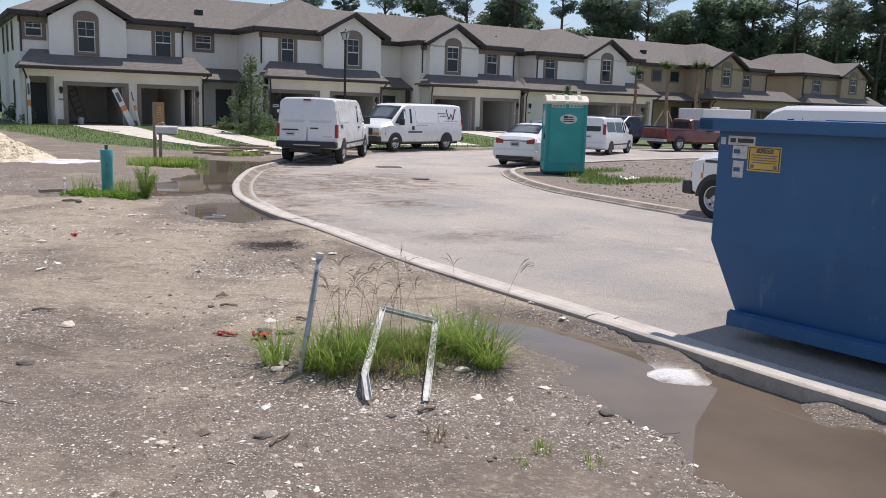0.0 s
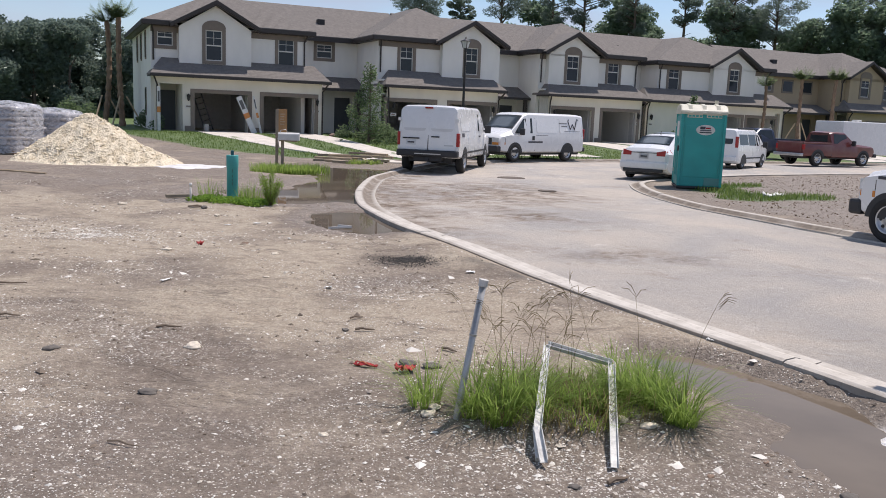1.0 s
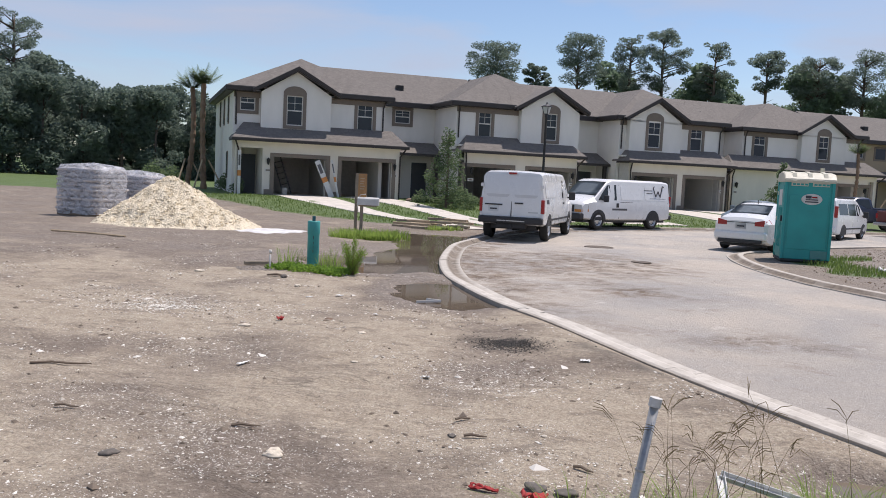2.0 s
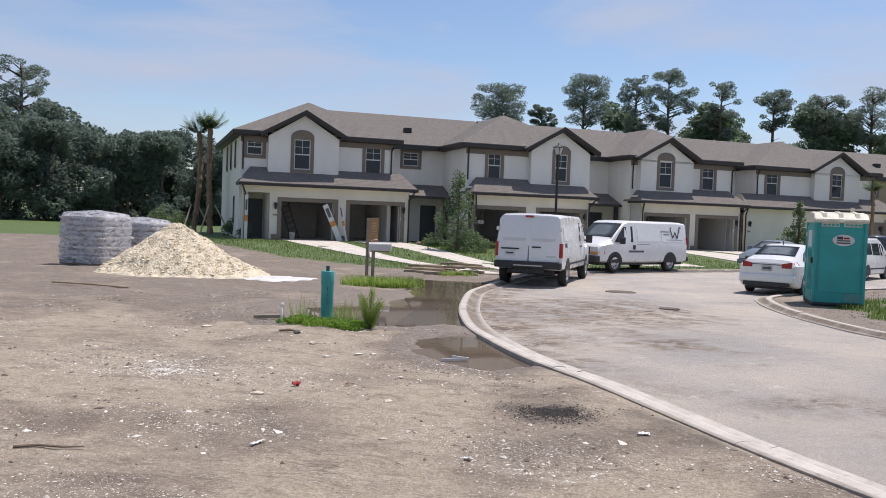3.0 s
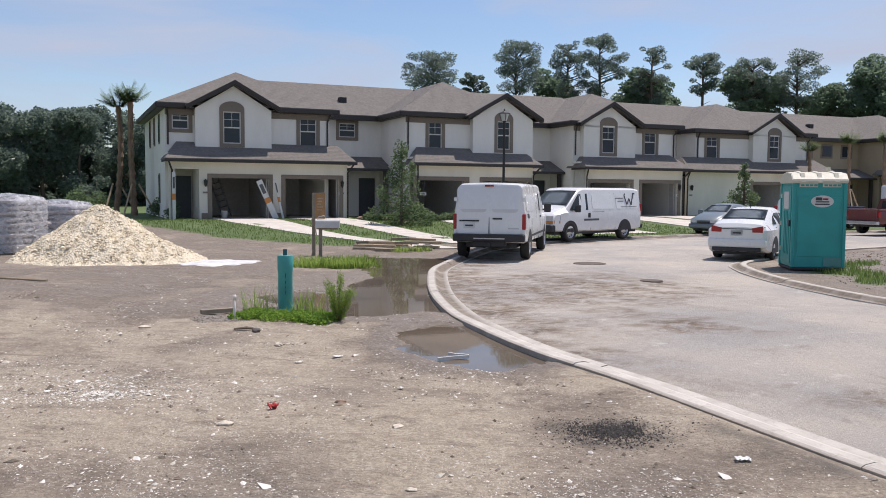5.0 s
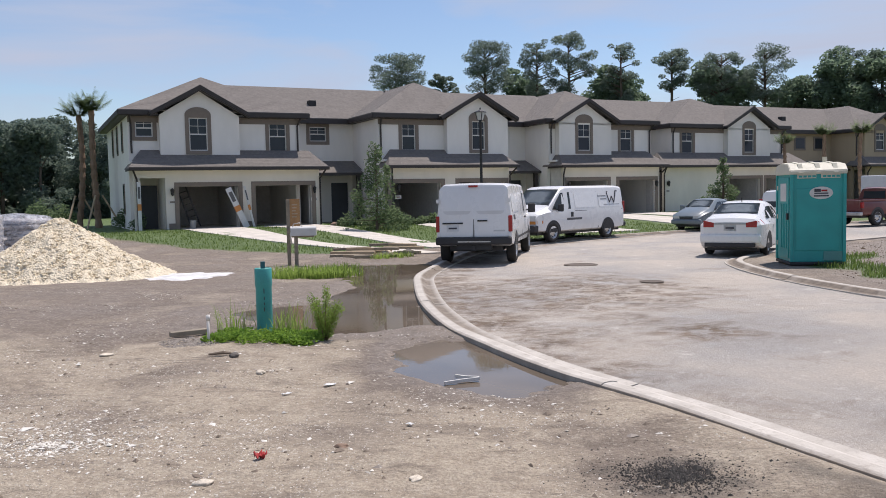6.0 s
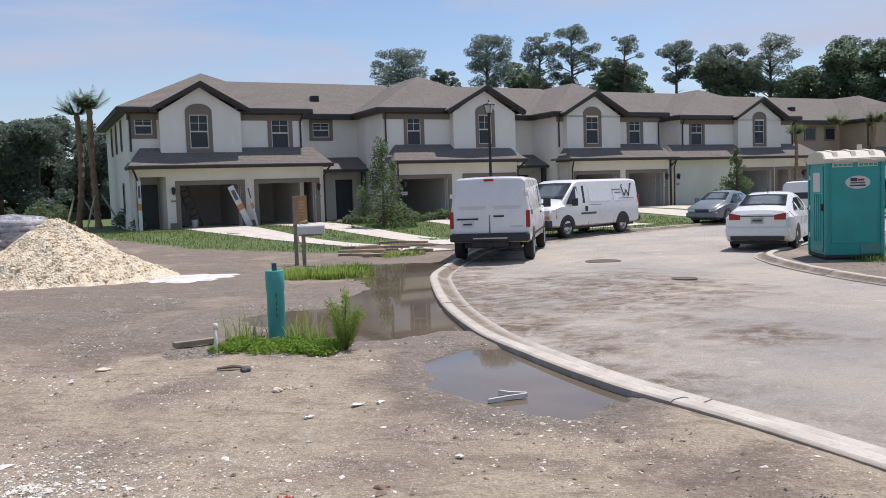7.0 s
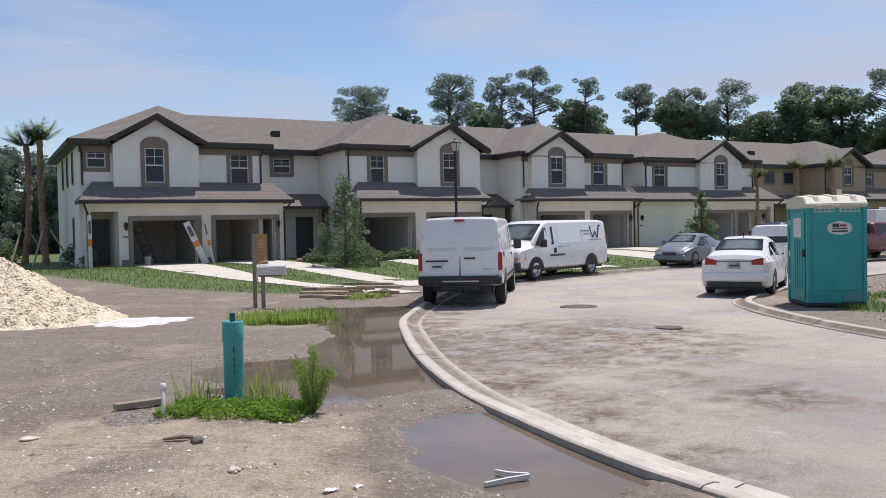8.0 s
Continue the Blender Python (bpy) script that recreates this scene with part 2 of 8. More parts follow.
def prism(bm, pts, axis, a, b):
    """Extrude a 2D outline from a to b along an axis: 'x' takes (y, z), 'y' takes (x, z), 'z' takes (x, y)."""
    def at(p, h):
        return {"x": (h, p[0], p[1]), "y": (p[0], h, p[1]), "z": (p[0], p[1], h)}[axis]
    lo, hi = [bm.verts.new(at(p, a)) for p in pts], [bm.verts.new(at(p, b)) for p in pts]
    n = len(pts)
    for i in range(n):
        bm.faces.new((lo[i], lo[(i + 1) % n], hi[(i + 1) % n], hi[i]))
    bm.faces.new(lo[::-1])
    bm.faces.new(hi)
    return lo + hi


def tube(bm, pts, radii, seg=10, cap=True):
    """A round tube through points, with a radius at each."""
    rings = []
    pts = [Vector(p) for p in pts]
    for i, p in enumerate(pts):
        d = (pts[min(i + 1, len(pts) - 1)] - pts[max(i - 1, 0)]).normalized()
        a = d.orthogonal().normalized() if abs(d.z) < 0.99 else Vector((1, 0, 0))
        b = d.cross(a).normalized()
        a = b.cross(d)
        r = radii[i] if isinstance(radii, (list, tuple)) else radii
        rings.append([bm.verts.new(p + r * (math.cos(k * math.tau / seg) * a + math.sin(k * math.tau / seg) * b)) for k in range(seg)])
    for q, w in zip(rings, rings[1:]):
        for k in range(seg):
            bm.faces.new((q[k], q[(k + 1) % seg], w[(k + 1) % seg], w[k]))
    if cap:
        bm.faces.new(rings[0][::-1])
        bm.faces.new(rings[-1])


def spin(bm, outline, seg=24, m=None):
    """Turn an outline of (radius, height) round z."""
    rings = [[bm.verts.new((r * math.cos(k * math.tau / seg), r * math.sin(k * math.tau / seg), z)) for k in range(seg)] if r > 1e-4 else [bm.verts.new((0, 0, z))] for r, z in outline]
    for q, w in zip(rings, rings[1:]):
        for k in range(seg):
            j = (k + 1) % seg
            if len(q) == 1 and len(w) > 1:
                bm.faces.new((q[0], w[j], w[k]))
            elif len(w) == 1 and len(q) > 1:
                bm.faces.new((q[k], q[j], w[0]))
            elif len(q) > 1:
                bm.faces.new((q[k], q[j], w[j], w[k]))
    if m is not None:
        bmesh.ops.transform(bm, matrix=m, verts=[v for r in rings for v in r])


def smooth_line(pts, step=0.25):
    """A Catmull-Rom line through 2D points, at about even steps."""
    p = [np.array(q, float) for q in pts]
    p = [2 * p[0] - p[1]] + p + [2 * p[-1] - p[-2]]
    out = []
    for i in range(1, len(p) - 2):
        n = max(2, int(np.linalg.norm(p[i + 1] - p[i]) / step))
        for k in range(n):
            t = k / n
            out.append(0.5 * (2 * p[i] + (p[i + 1] - p[i - 1]) * t + (2 * p[i - 1] - 5 * p[i] + 4 * p[i + 1] - p[i + 2]) * t * t + (3 * p[i] - p[i - 1] - 3 * p[i + 1] + p[i + 2]) * t ** 3))
    out.append(p[-2])
    return np.array(out)


# ---- the plan ----
PAD = 0.28                       # the houses' floor above the dirt, in plan units
ROW = 32.45                      # the house row runs this many degrees off x
UX, UY = math.cos(radians(ROW)), math.sin(radians(ROW))


def at_row(u, n):
    """A place from metres along the house row and metres in front of or behind it."""
    return u * UX - n * UY, u * UY + n * UX


# the kerb between the dirt and the street, from beside the skip to the far end of the row
KERB_A = smooth_line([(9.5, -7.0), (6.2, -1.2), (4.2, 2.0), (3.05, 3.85), (2.2, 5.0), (1.4, 6.2), (0.62, 7.28), (-0.52, 8.95), (-1.72, 11.0), (-2.6, 12.3), (-3.27, 13.6), (-3.86, 15.0), (-4.5, 17.4), (-5.0, 20.2), (-5.25, 22.2), (-5.2, 24.2),
                      (-5.0, 27.0), (-4.6, 29.6), (-3.2, 32.6), at_row(18.5, 30.9), at_row(24, 32.0), at_row(32, 32.4), at_row(60, 32.4), at_row(100, 32.4)])
# the kerb round the island opposite
KERB_B = smooth_line([(17.0, -3.0), (12.0, 4.0), (8.2, 9.6), (5.6, 13.0), (4.35, 14.9), (3.6, 16.4), (2.75, 18.4), (2.15, 21.0), (1.95, 23.6), (2.2, 25.4), (3.4, 27.4), at_row(19.5, 22.2), at_row(24, 23.4), at_row(32, 24.0), at_row(60, 24.0), at_row(100, 24.0)])


def nearest(line, x, y):
    """Signed distance of points from a line: above 0 on its left."""
    d = np.full(x.shape, 1e9)
    s = np.zeros(x.shape)
    for a, b in zip(line[:-1], line[1:]):
        ab = b - a
        t = np.clip(((x - a[0]) * ab[0] + (y - a[1]) * ab[1]) / (ab @ ab), 0, 1)
        px, py = x - a[0] - t * ab[0], y - a[1] - t * ab[1]
        q = np.hypot(px, py)
        c = ab[0] * py - ab[1] * px
        m = q < d
        d[m], s[m] = q[m], np.sign(c[m])
    return d * s


def step01(v, a, b):
    t = np.clip((v - a) / (b - a), 0, 1)
    return t * t * (3 - 2 * t)


def waves(x, y, size, seed):
    """Cheap smooth roughness, about -1 to 1."""
    r = np.random.RandomState(seed)
    out = np.zeros(x.shape)
    for _ in range(7):
        a, ph, k = r.uniform(0, math.tau), r.uniform(0, math.tau), r.uniform(0.6, 1.7) * math.tau / size
        out += np.sin((x * math.cos(a) + y * math.sin(a)) * k + ph)
    return out / 3.5


# puddles: centre, half axes, turn in degrees
PUDDLES = [(-5.05, 15.85, 1.65, 1.05, 25), (-5.35, 18.2, 0.75, 1.9, 10), (-5.75, 21.5, 0.62, 2.4, 8), (-6.3, 23.9, 1.0, 0.9, 0),
           (-3.35, 12.75, 0.68, 1.3, 25), (-6.05, 16.6, 1.1, 0.95, 0), (1.02, 5.95, 0.36, 0.95, 38), (1.7, 4.75, 0.62, 0.95, 33), (2.35, 3.55, 0.75, 1.2, 30)]


def puddle_depth(x, y):
    d = np.full(x.shape, 9.0)
    for cx, cy, a, b, turn in PUDDLES:
        c, s = math.cos(radians(turn)), math.sin(radians(turn))
        px, py = (x - cx) * c + (y - cy) * s, -(x - cx) * s + (y - cy) * c
        d = np.minimum(d, np.hypot(px / a, py / b))
    return d


def fall(y):
    """The street drains away from the near end."""
    return -0.075 * step01(y, 12.0, 24.0)


def ground_height(x, y):
    n = -x * UY + y * UX
    u = x * UX + y * UY
    h = fall(y) + (PAD + 0.075) * step01(n, 31.5, 43) * (1 - step01(u, 95, 130))
    side = nearest(KERB_A, x, y)
    dirt = step01(side, -0.1, 0.35)
    near = 1 - step01(np.hypot(x, y), 35, 70)
    h = h + dirt * near * (0.022 * waves(x, y, 3.2, 3) + 0.010 * waves(x, y, 0.8, 5) + 0.006 * waves(x, y, 0.25, 8) + 0.03) - 0.075 * dirt * (1 - step01(y, 5.6, 9.5))
    h = h + 0.085 * np.exp(-(((x - 1.66) / 0.26) ** 2 + ((y - 5.2) / 0.24) ** 2))     # the white spill
    h = h + 0.08 * np.exp(-(((x + 0.2) / 0.75) ** 2 + ((y - 5.15) / 0.42) ** 2))       # the mound under the grass
    h = h + 0.05 * dirt * np.exp(-((side - 0.15) / 0.35) ** 2) * (1 - step01(y, 9.0, 14.0))
    p = puddle_depth(x, y)
    wob = 0.10 * waves(x, y, 0.9, 11) + 0.05 * waves(x, y, 0.3, 12)
    h = h - (0.11 + 0.022 * waves(x, y, 3.2, 3) * dirt) * (1 - step01(p + wob, 0.72, 1.25)) * near
    inside = (nearest(KERB_A, x, y) < -0.13) & (nearest(KERB_B, x, y) > 0.13)
    return np.where(inside, -0.30, h)


def spot(x, y, z=0.0, turn=0.0, size=1.0):
    """The pose of a thing at a place of the plan."""
    return pose(K * x, K * y, K * z, 0, 0, turn) @ Matrix.Scale(size, 4)


def on_ground(x, y, turn=0.0, size=1.0, lift=0.0):
    return spot(x, y, float(ground_height(np.array([float(x)]), np.array([float(y)]))[0]) + lift, turn, size)


# where the new turf begins: metres along the row, metres in front of it
LAWN_U, LAWN_N = (-30, -8, 2.4, 4.9, 6.7, 7.8, 9.0, 11.8, 14.0, 40.0), (52.0, 45.0, 40.7, 34.5, 31.0, 29.3, 28.6, 29.6, 30.9, 31.3)


def lawn_edge_at(x, y, u, n):
    """How far a place lies inside the turf."""
    return n - np.interp(u, LAWN_U, LAWN_N) - 0.35 * waves(x, y, 3, 51)


def sheet(name, gx, gy, height, mat, keep=None):
    """A height sheet on a grid of lines. Returns the object, and its points."""
    X, Y = np.meshgrid(gx, gy)
    Z = height(X, Y)
    ny, nx = X.shape
    idx = np.arange(nx * ny).reshape(ny, nx)
    quads = np.stack([idx[:-1, :-1], idx[:-1, 1:], idx[1:, 1:], idx[1:, :-1]], -1).reshape(-1, 4)
    if keep is not None:
        quads = quads[keep((X[:-1, :-1] + X[1:, 1:]) / 2, (Y[:-1, :-1] + Y[1:, 1:]) / 2).reshape(-1)]
    me = bpy.data.meshes.new(name)
    me.from_pydata((K * np.stack([X, Y, Z], -1)).reshape(-1, 3).tolist(), [], quads.tolist())
    me.materials.append(mat)
    me.shade_smooth()
    return new(name, me), X.reshape(-1), Y.reshape(-1)


def paint_attr(ob, name, values):
    a = ob.data.attributes.new(name, "FLOAT", "POINT")
    a.data.foreach_set("value", values.astype(np.float32))


def spans(*runs):
    """Grid lines: runs of (start, end, step), then wider and wider out to the horizon."""
    a = np.concatenate([np.arange(p, q - 1e-6, r) for p, q, r in runs])
    out = [4.0 * 1.35 ** k for k in range(22)]
    return np.concatenate([(a[0] - np.cumsum(out))[::-1], a, a[-1] + np.cumsum(out)])


ground, gx, gy = sheet("ground", spans((-45, -20, 0.7), (-20, -9, 0.3), (-9, 3.5, 0.07), (3.5, 12, 0.3), (12, 50, 0.8)), spans((-10, 2.5, 0.4), (2.5, 17.5, 0.07), (17.5, 30, 0.22), (30, 46, 0.35), (46, 75, 1.0)), ground_height, DIRT)
tagged(ground, "sandy brown construction dirt with shell chips, lawn beyond", "ground", kind="structure")
gu, gn = gx * UX + gy * UY, -gx * UY + gy * UX
gp = puddle_depth(gx, gy) + 0.10 * waves(gx, gy, 0.9, 11)
g_side = nearest(KERB_A, gx, gy)
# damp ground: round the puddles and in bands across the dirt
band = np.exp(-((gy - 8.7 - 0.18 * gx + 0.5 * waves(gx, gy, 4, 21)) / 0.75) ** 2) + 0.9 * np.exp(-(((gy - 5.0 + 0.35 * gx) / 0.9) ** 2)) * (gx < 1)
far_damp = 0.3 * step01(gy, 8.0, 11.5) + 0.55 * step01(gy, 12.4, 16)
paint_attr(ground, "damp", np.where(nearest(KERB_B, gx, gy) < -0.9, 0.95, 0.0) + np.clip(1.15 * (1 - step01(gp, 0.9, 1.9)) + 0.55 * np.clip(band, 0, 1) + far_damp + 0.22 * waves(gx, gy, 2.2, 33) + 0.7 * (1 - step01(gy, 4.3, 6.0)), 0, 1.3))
paint_attr(ground, "chips", np.clip(0.5 + 0.6 * waves(gx, gy, 2.6, 41) + np.exp(-((gy - 4.0) / 1.5) ** 2) + 1.1 * np.exp(-((gx + 6.0) / 1.8) ** 2 - ((gy - 10.3) / 1.3) ** 2), 0, 1.6))
lawn_edge = lawn_edge_at(gx, gy, gu, gn)
island = (nearest(KERB_B, gx, gy) < -0.5)
lawn = step01(lawn_edge, 0, 0.5)
lawn = np.maximum(lawn, step01(np.hypot(gx, gy), 70, 90))
lawn = np.where(island, step01(waves(gx, gy, 3.0, 61) + 1.1 - 1.2 * np.hypot(gx - 4.6, (gy - 22.9) / 1.6) / 1.5, 0.0, 0.5), lawn)
paint_attr(ground, "lawn", lawn)
paint_attr(ground, "concrete", np.zeros_like(gx))
blot = 0.55 * (1 - step01(np.hypot((gx + 1.93) / 0.5, (gy - 9.45) / 0.4) + 0.4 * waves(gx, gy, 0.35, 71), 0.2, 1.0))
tail = 0.75 * np.exp(-((gx + 1.0 + 0.75 * (gy - 9.2)) / 0.16) ** 2) * np.exp(-((gy - 9.1) / 0.55) ** 2) * (0.6 + 0.5 * waves(gx, gy, 0.5, 75))
paint_attr(ground, "black", np.clip(np.maximum(blot, tail), 0, 1))
paint_attr(ground, "splash", 1.0 * (1 - step01(np.hypot((gx - 1.67) / 0.27, (gy - 5.22) / 0.24) + 0.3 * waves(gx, gy, 0.4, 73), 0.55, 1.0)))


def road_height(x, y):
    crown = 0.05 * step01(np.minimum(-nearest(KERB_A, x, y), nearest(KERB_B, x, y)), 0.3, 4.0)
    return fall(y) - 0.035 + crown + 0.006 * waves(x, y, 2.5, 81)


road, rx, ry = sheet("road", np.concatenate([np.arange(-6, 10, 0.15), np.arange(10, 40, 0.5), np.arange(40, 110, 2.0)]), np.concatenate([np.arange(-8, 34, 0.15), np.arange(34, 100, 0.6)]), road_height, ASPHALT,
                     lambda x, y: (nearest(KERB_A, x, y) < -0.2) & (nearest(KERB_B, x, y) > 0.2))
tagged(road, "pale grey asphalt street dusted with sand", "road", kind="structure")
mud = 1.5 * np.exp(-(np.hypot((rx + 2.1) / 1.9, (ry - 19.0) / 2.6)) ** 2) + 1.3 * np.exp(-((nearest(KERB_A, rx, ry) + 0.55) / 0.5) ** 2) * step01(ry, 10, 15) + 0.9 * np.exp(-(np.hypot((rx + 0.9) / 1.1, (ry - 14.6) / 0.7)) ** 2) + 0.8 * np.exp(-(np.hypot((rx - 0.6) / 0.8, (ry - 11.0) / 0.5)) ** 2)
paint_attr(road, "mud", np.clip(1.3 * mud * (0.75 + 0.8 * waves(rx, ry, 0.9, 91) + 0.4 * waves(rx, ry, 0.4, 92)), 0, 1.0))


def kerb(name, line, side, label, mat, joints=3.0):
    """A rolled kerb: lengths of one cross-section with open joints between them."""
    prof = [(0.0, -0.25), (0.0, 0.028), (0.03, 0.042), (0.12, 0.046), (0.17, 0.034), (0.24, -0.018), (0.31, -0.026), (0.41, -0.012), (0.43, -0.25)]
    top = tagged(new(name), label, "kerb", kind="structure")
    acc, seg, runs = 0.0, [line[0]], []
    for a, b in zip(line[:-1], line[1:]):
        acc += float(np.linalg.norm(b - a))
        seg.append(b)
        if acc > joints:
            runs.append(seg)
            seg, acc = [b], 0.0
    runs.append(seg)
    normals = {}
    for i, p in enumerate(line):
        d = line[min(i + 1, len(line) - 1)] - line[max(i - 1, 0)]
        d = d / np.linalg.norm(d)
        normals[tuple(p)] = np.array((d[1], -d[0])) * side
    for run in runs:
        if len(run) < 2:
            continue
        bm = bmesh.new()
        rings = []
        dz = random.uniform(-0.004, 0.004)
        for j, p in enumerate(run):
            q = p.copy()
            if j == 0:
                q = p + (run[1] - p) * min(0.3, 0.008 / np.linalg.norm(run[1] - p))
            n = normals[tuple(p)]
            rings.append([bm.verts.new((*(K * (q + n * o)), K * (z + dz + float(fall(np.array(p[1]))) + random.uniform(-0.002, 0.002)))) for o, z in prof])
        for a, b in zip(rings, rings[1:]):
            for k in range(len(prof) - 1):
                bm.faces.new((a[k], a[k + 1], b[k + 1], b[k]))
        bm.faces.new(rings[0])
        bm.faces.new(rings[-1][::-1])
        ys = [(p[1], o) for p in run for o, z in prof]
        ob = part("kerb_length", bm, mat, top)
        paint_attr(ob, "gutter", np.array([float(step01(np.array(y), 12.5, 15.5)) * (0.95 if 0.15 < o < 0.35 else 0.12) + (0.55 if o < 0.02 else 0.0) for y, o in ys]))
    return top


kerb("kerb_dirt_side", KERB_A, 1, "sand-stained pale concrete rolled kerb along the street", CURB_OLD)
kerb("kerb_island_side", KERB_B, -1, "sand-stained pale concrete rolled kerb round the island", CURB_OLD)


def puddle(box4, label, level=-0.024):
    """Water that lies in a hollow of the dirt and stops at the kerb."""
    x0, x1, y0, y1 = box4
    w, wx, wy = sheet("puddle", np.arange(x0, x1, 0.08), np.arange(y0, y1, 0.08), lambda x, y: np.full(x.shape, level), WATER,
                      lambda x, y: (nearest(KERB_A, x, y) > -0.04) & (puddle_depth(x, y) < 1.5))
    return tagged(w, label, "puddle", kind="structure")


puddle((-7.8, -3.4, 14.3, 25.6), "shallow brown puddle of rainwater along the kerb", -0.052)
puddle((-4.8, -2.0, 11.0, 14.35), "small grey rain puddle beside the kerb")
puddle((0.2, 4.2, 1.8, 7.3), "muddy rain puddle between the dirt and the kerb", -0.075)


def slab(name, pts, z0, z1, mat, label):
    """A flat concrete slab on the lawn, given along the house row."""
    bm = bmesh.new()
    prism(bm, [at_row(*p) for p in pts], "z", 0, 1)
    for v in bm.verts:
        n = -v.co.x * UY + v.co.y * UX
        g = float(fall(np.array(v.co.y))) + (PAD + 0.075) * float(step01(np.array(n), 31.5, 43))
        v.co.z = g + (z1 if v.co.z > 0.5 else z0)
        v.co *= K
    return tagged(part(name, bm, mat), label, "driveway", kind="structure")


# edges of the driveways: metres from the row's line, then along it on both sides
DRIVES = [[(44.8, 6.36, 9.02), (41.0, 6.5, 9.02), (35.9, 7.96, 9.3), (33.3, 8.87, 9.75), (29.5, 9.6, 10.6), (27.2, 9.9, 10.9)],
          [(44.8, 9.83, 12.54), (38.8, 11.15, 12.7), (34.7, 11.5, 12.9), (31.4, 11.7, 13.05), (29.4, 11.6, 13.2)],
          [(43.55, 16.2, 18.9), (33.0, 16.0, 19.1)], [(43.55, 19.9, 22.6), (33.0, 19.7, 22.8)],
          [(44.4, 27.1, 29.8), (33.0, 26.9, 29.9)], [(44.4, 30.6, 33.2), (33.0, 30.4, 33.4)],
          [(45.5, 40.2, 42.9), (33.0, 40.0, 43.0)], [(45.5, 43.4, 46.0), (33.0, 43.3, 46.1)]]


def drive_edges(edges, n):
    """Both sides of a driveway at n metres from the row's line."""
    e = np.array(edges[::-1])
    return np.interp(n, e[:, 0], e[:, 1]), np.interp(n, e[:, 0], e[:, 2])


def driveway(edges, label):
    """A driveway in short poured lengths."""
    top = tagged(new("driveway"), label, "driveway", kind="structure")
    steps = np.linspace(edges[-1][0], edges[0][0], 13)
    for a, b in zip(steps[:-1], steps[1:]):
        (a0, a1), (b0, b1) = drive_edges(edges, a), drive_edges(edges, b)
        ob = slab("slab", [(a0, a + 0.012), (a1, a + 0.012), (b1, b), (b0, b)], -0.25, 0.05, CONCRETE, "")
        ob.parent = top
        for key in ("label", "category", "kind"):
            if key in ob:
                del ob[key]
    return top


# ---- the house row ----
def wall_panel(bm, x0, x1, y, z0, z1, thick, holes=(), top=None):
    """A wall facing -y with rectangular holes cut through, as one solid. top: an outline (x, z) put on above z1."""
    xs = sorted({x0, x1, *(h[0] for h in holes), *(h[1] for h in holes)})
    zs = sorted({z0, z1, *(h[2] for h in holes), *(h[3] for h in holes)})
    vert = {}

    def v(x, yy, z):
        key = (round(x, 4), round(yy, 4), round(z, 4))
        if key not in vert:
            vert[key] = bm.verts.new(key)
        return vert[key]

    cells = {(i, j) for i in range(len(xs) - 1) for j in range(len(zs) - 1)
             if not any(h[0] <= xs[i] and xs[i + 1] <= h[1] and h[2] <= zs[j] and zs[j + 1] <= h[3] for h in holes)}
    for i, j in cells:
        a, b, c, d = xs[i], xs[i + 1], zs[j], zs[j + 1]
        bm.faces.new((v(a, y, c), v(b, y, c), v(b, y, d), v(a, y, d)))
        bm.faces.new((v(a, y + thick, c), v(a, y + thick, d), v(b, y + thick, d), v(b, y + thick, c)))
        for di, dj, p, q in ((-1, 0, (a, c), (a, d)), (1, 0, (b, c), (b, d)), (0, -1, (a, c), (b, c)), (0, 1, (a, d), (b, d))):
            if (i + di, j + dj) not in cells and not (top and dj == 1 and j == len(zs) - 2):
                bm.faces.new((v(p[0], y, p[1]), v(q[0], y, q[1]), v(q[0], y + thick, q[1]), v(p[0], y + thick, p[1])))
    if top:
        a, b = [bm.verts.new((p[0], y, p[1])) for p in top], [bm.verts.new((p[0], y + thick, p[1])) for p in top]
        bm.faces.new(a)
        bm.faces.new(b[::-1])
        for i in range(1, len(top)):
            j = (i + 1) % len(top)
            bm.faces.new((a[i], a[j], b[j], b[i]))
        bmesh.ops.remove_doubles(bm, verts=bm.verts[:], dist=0.0005)


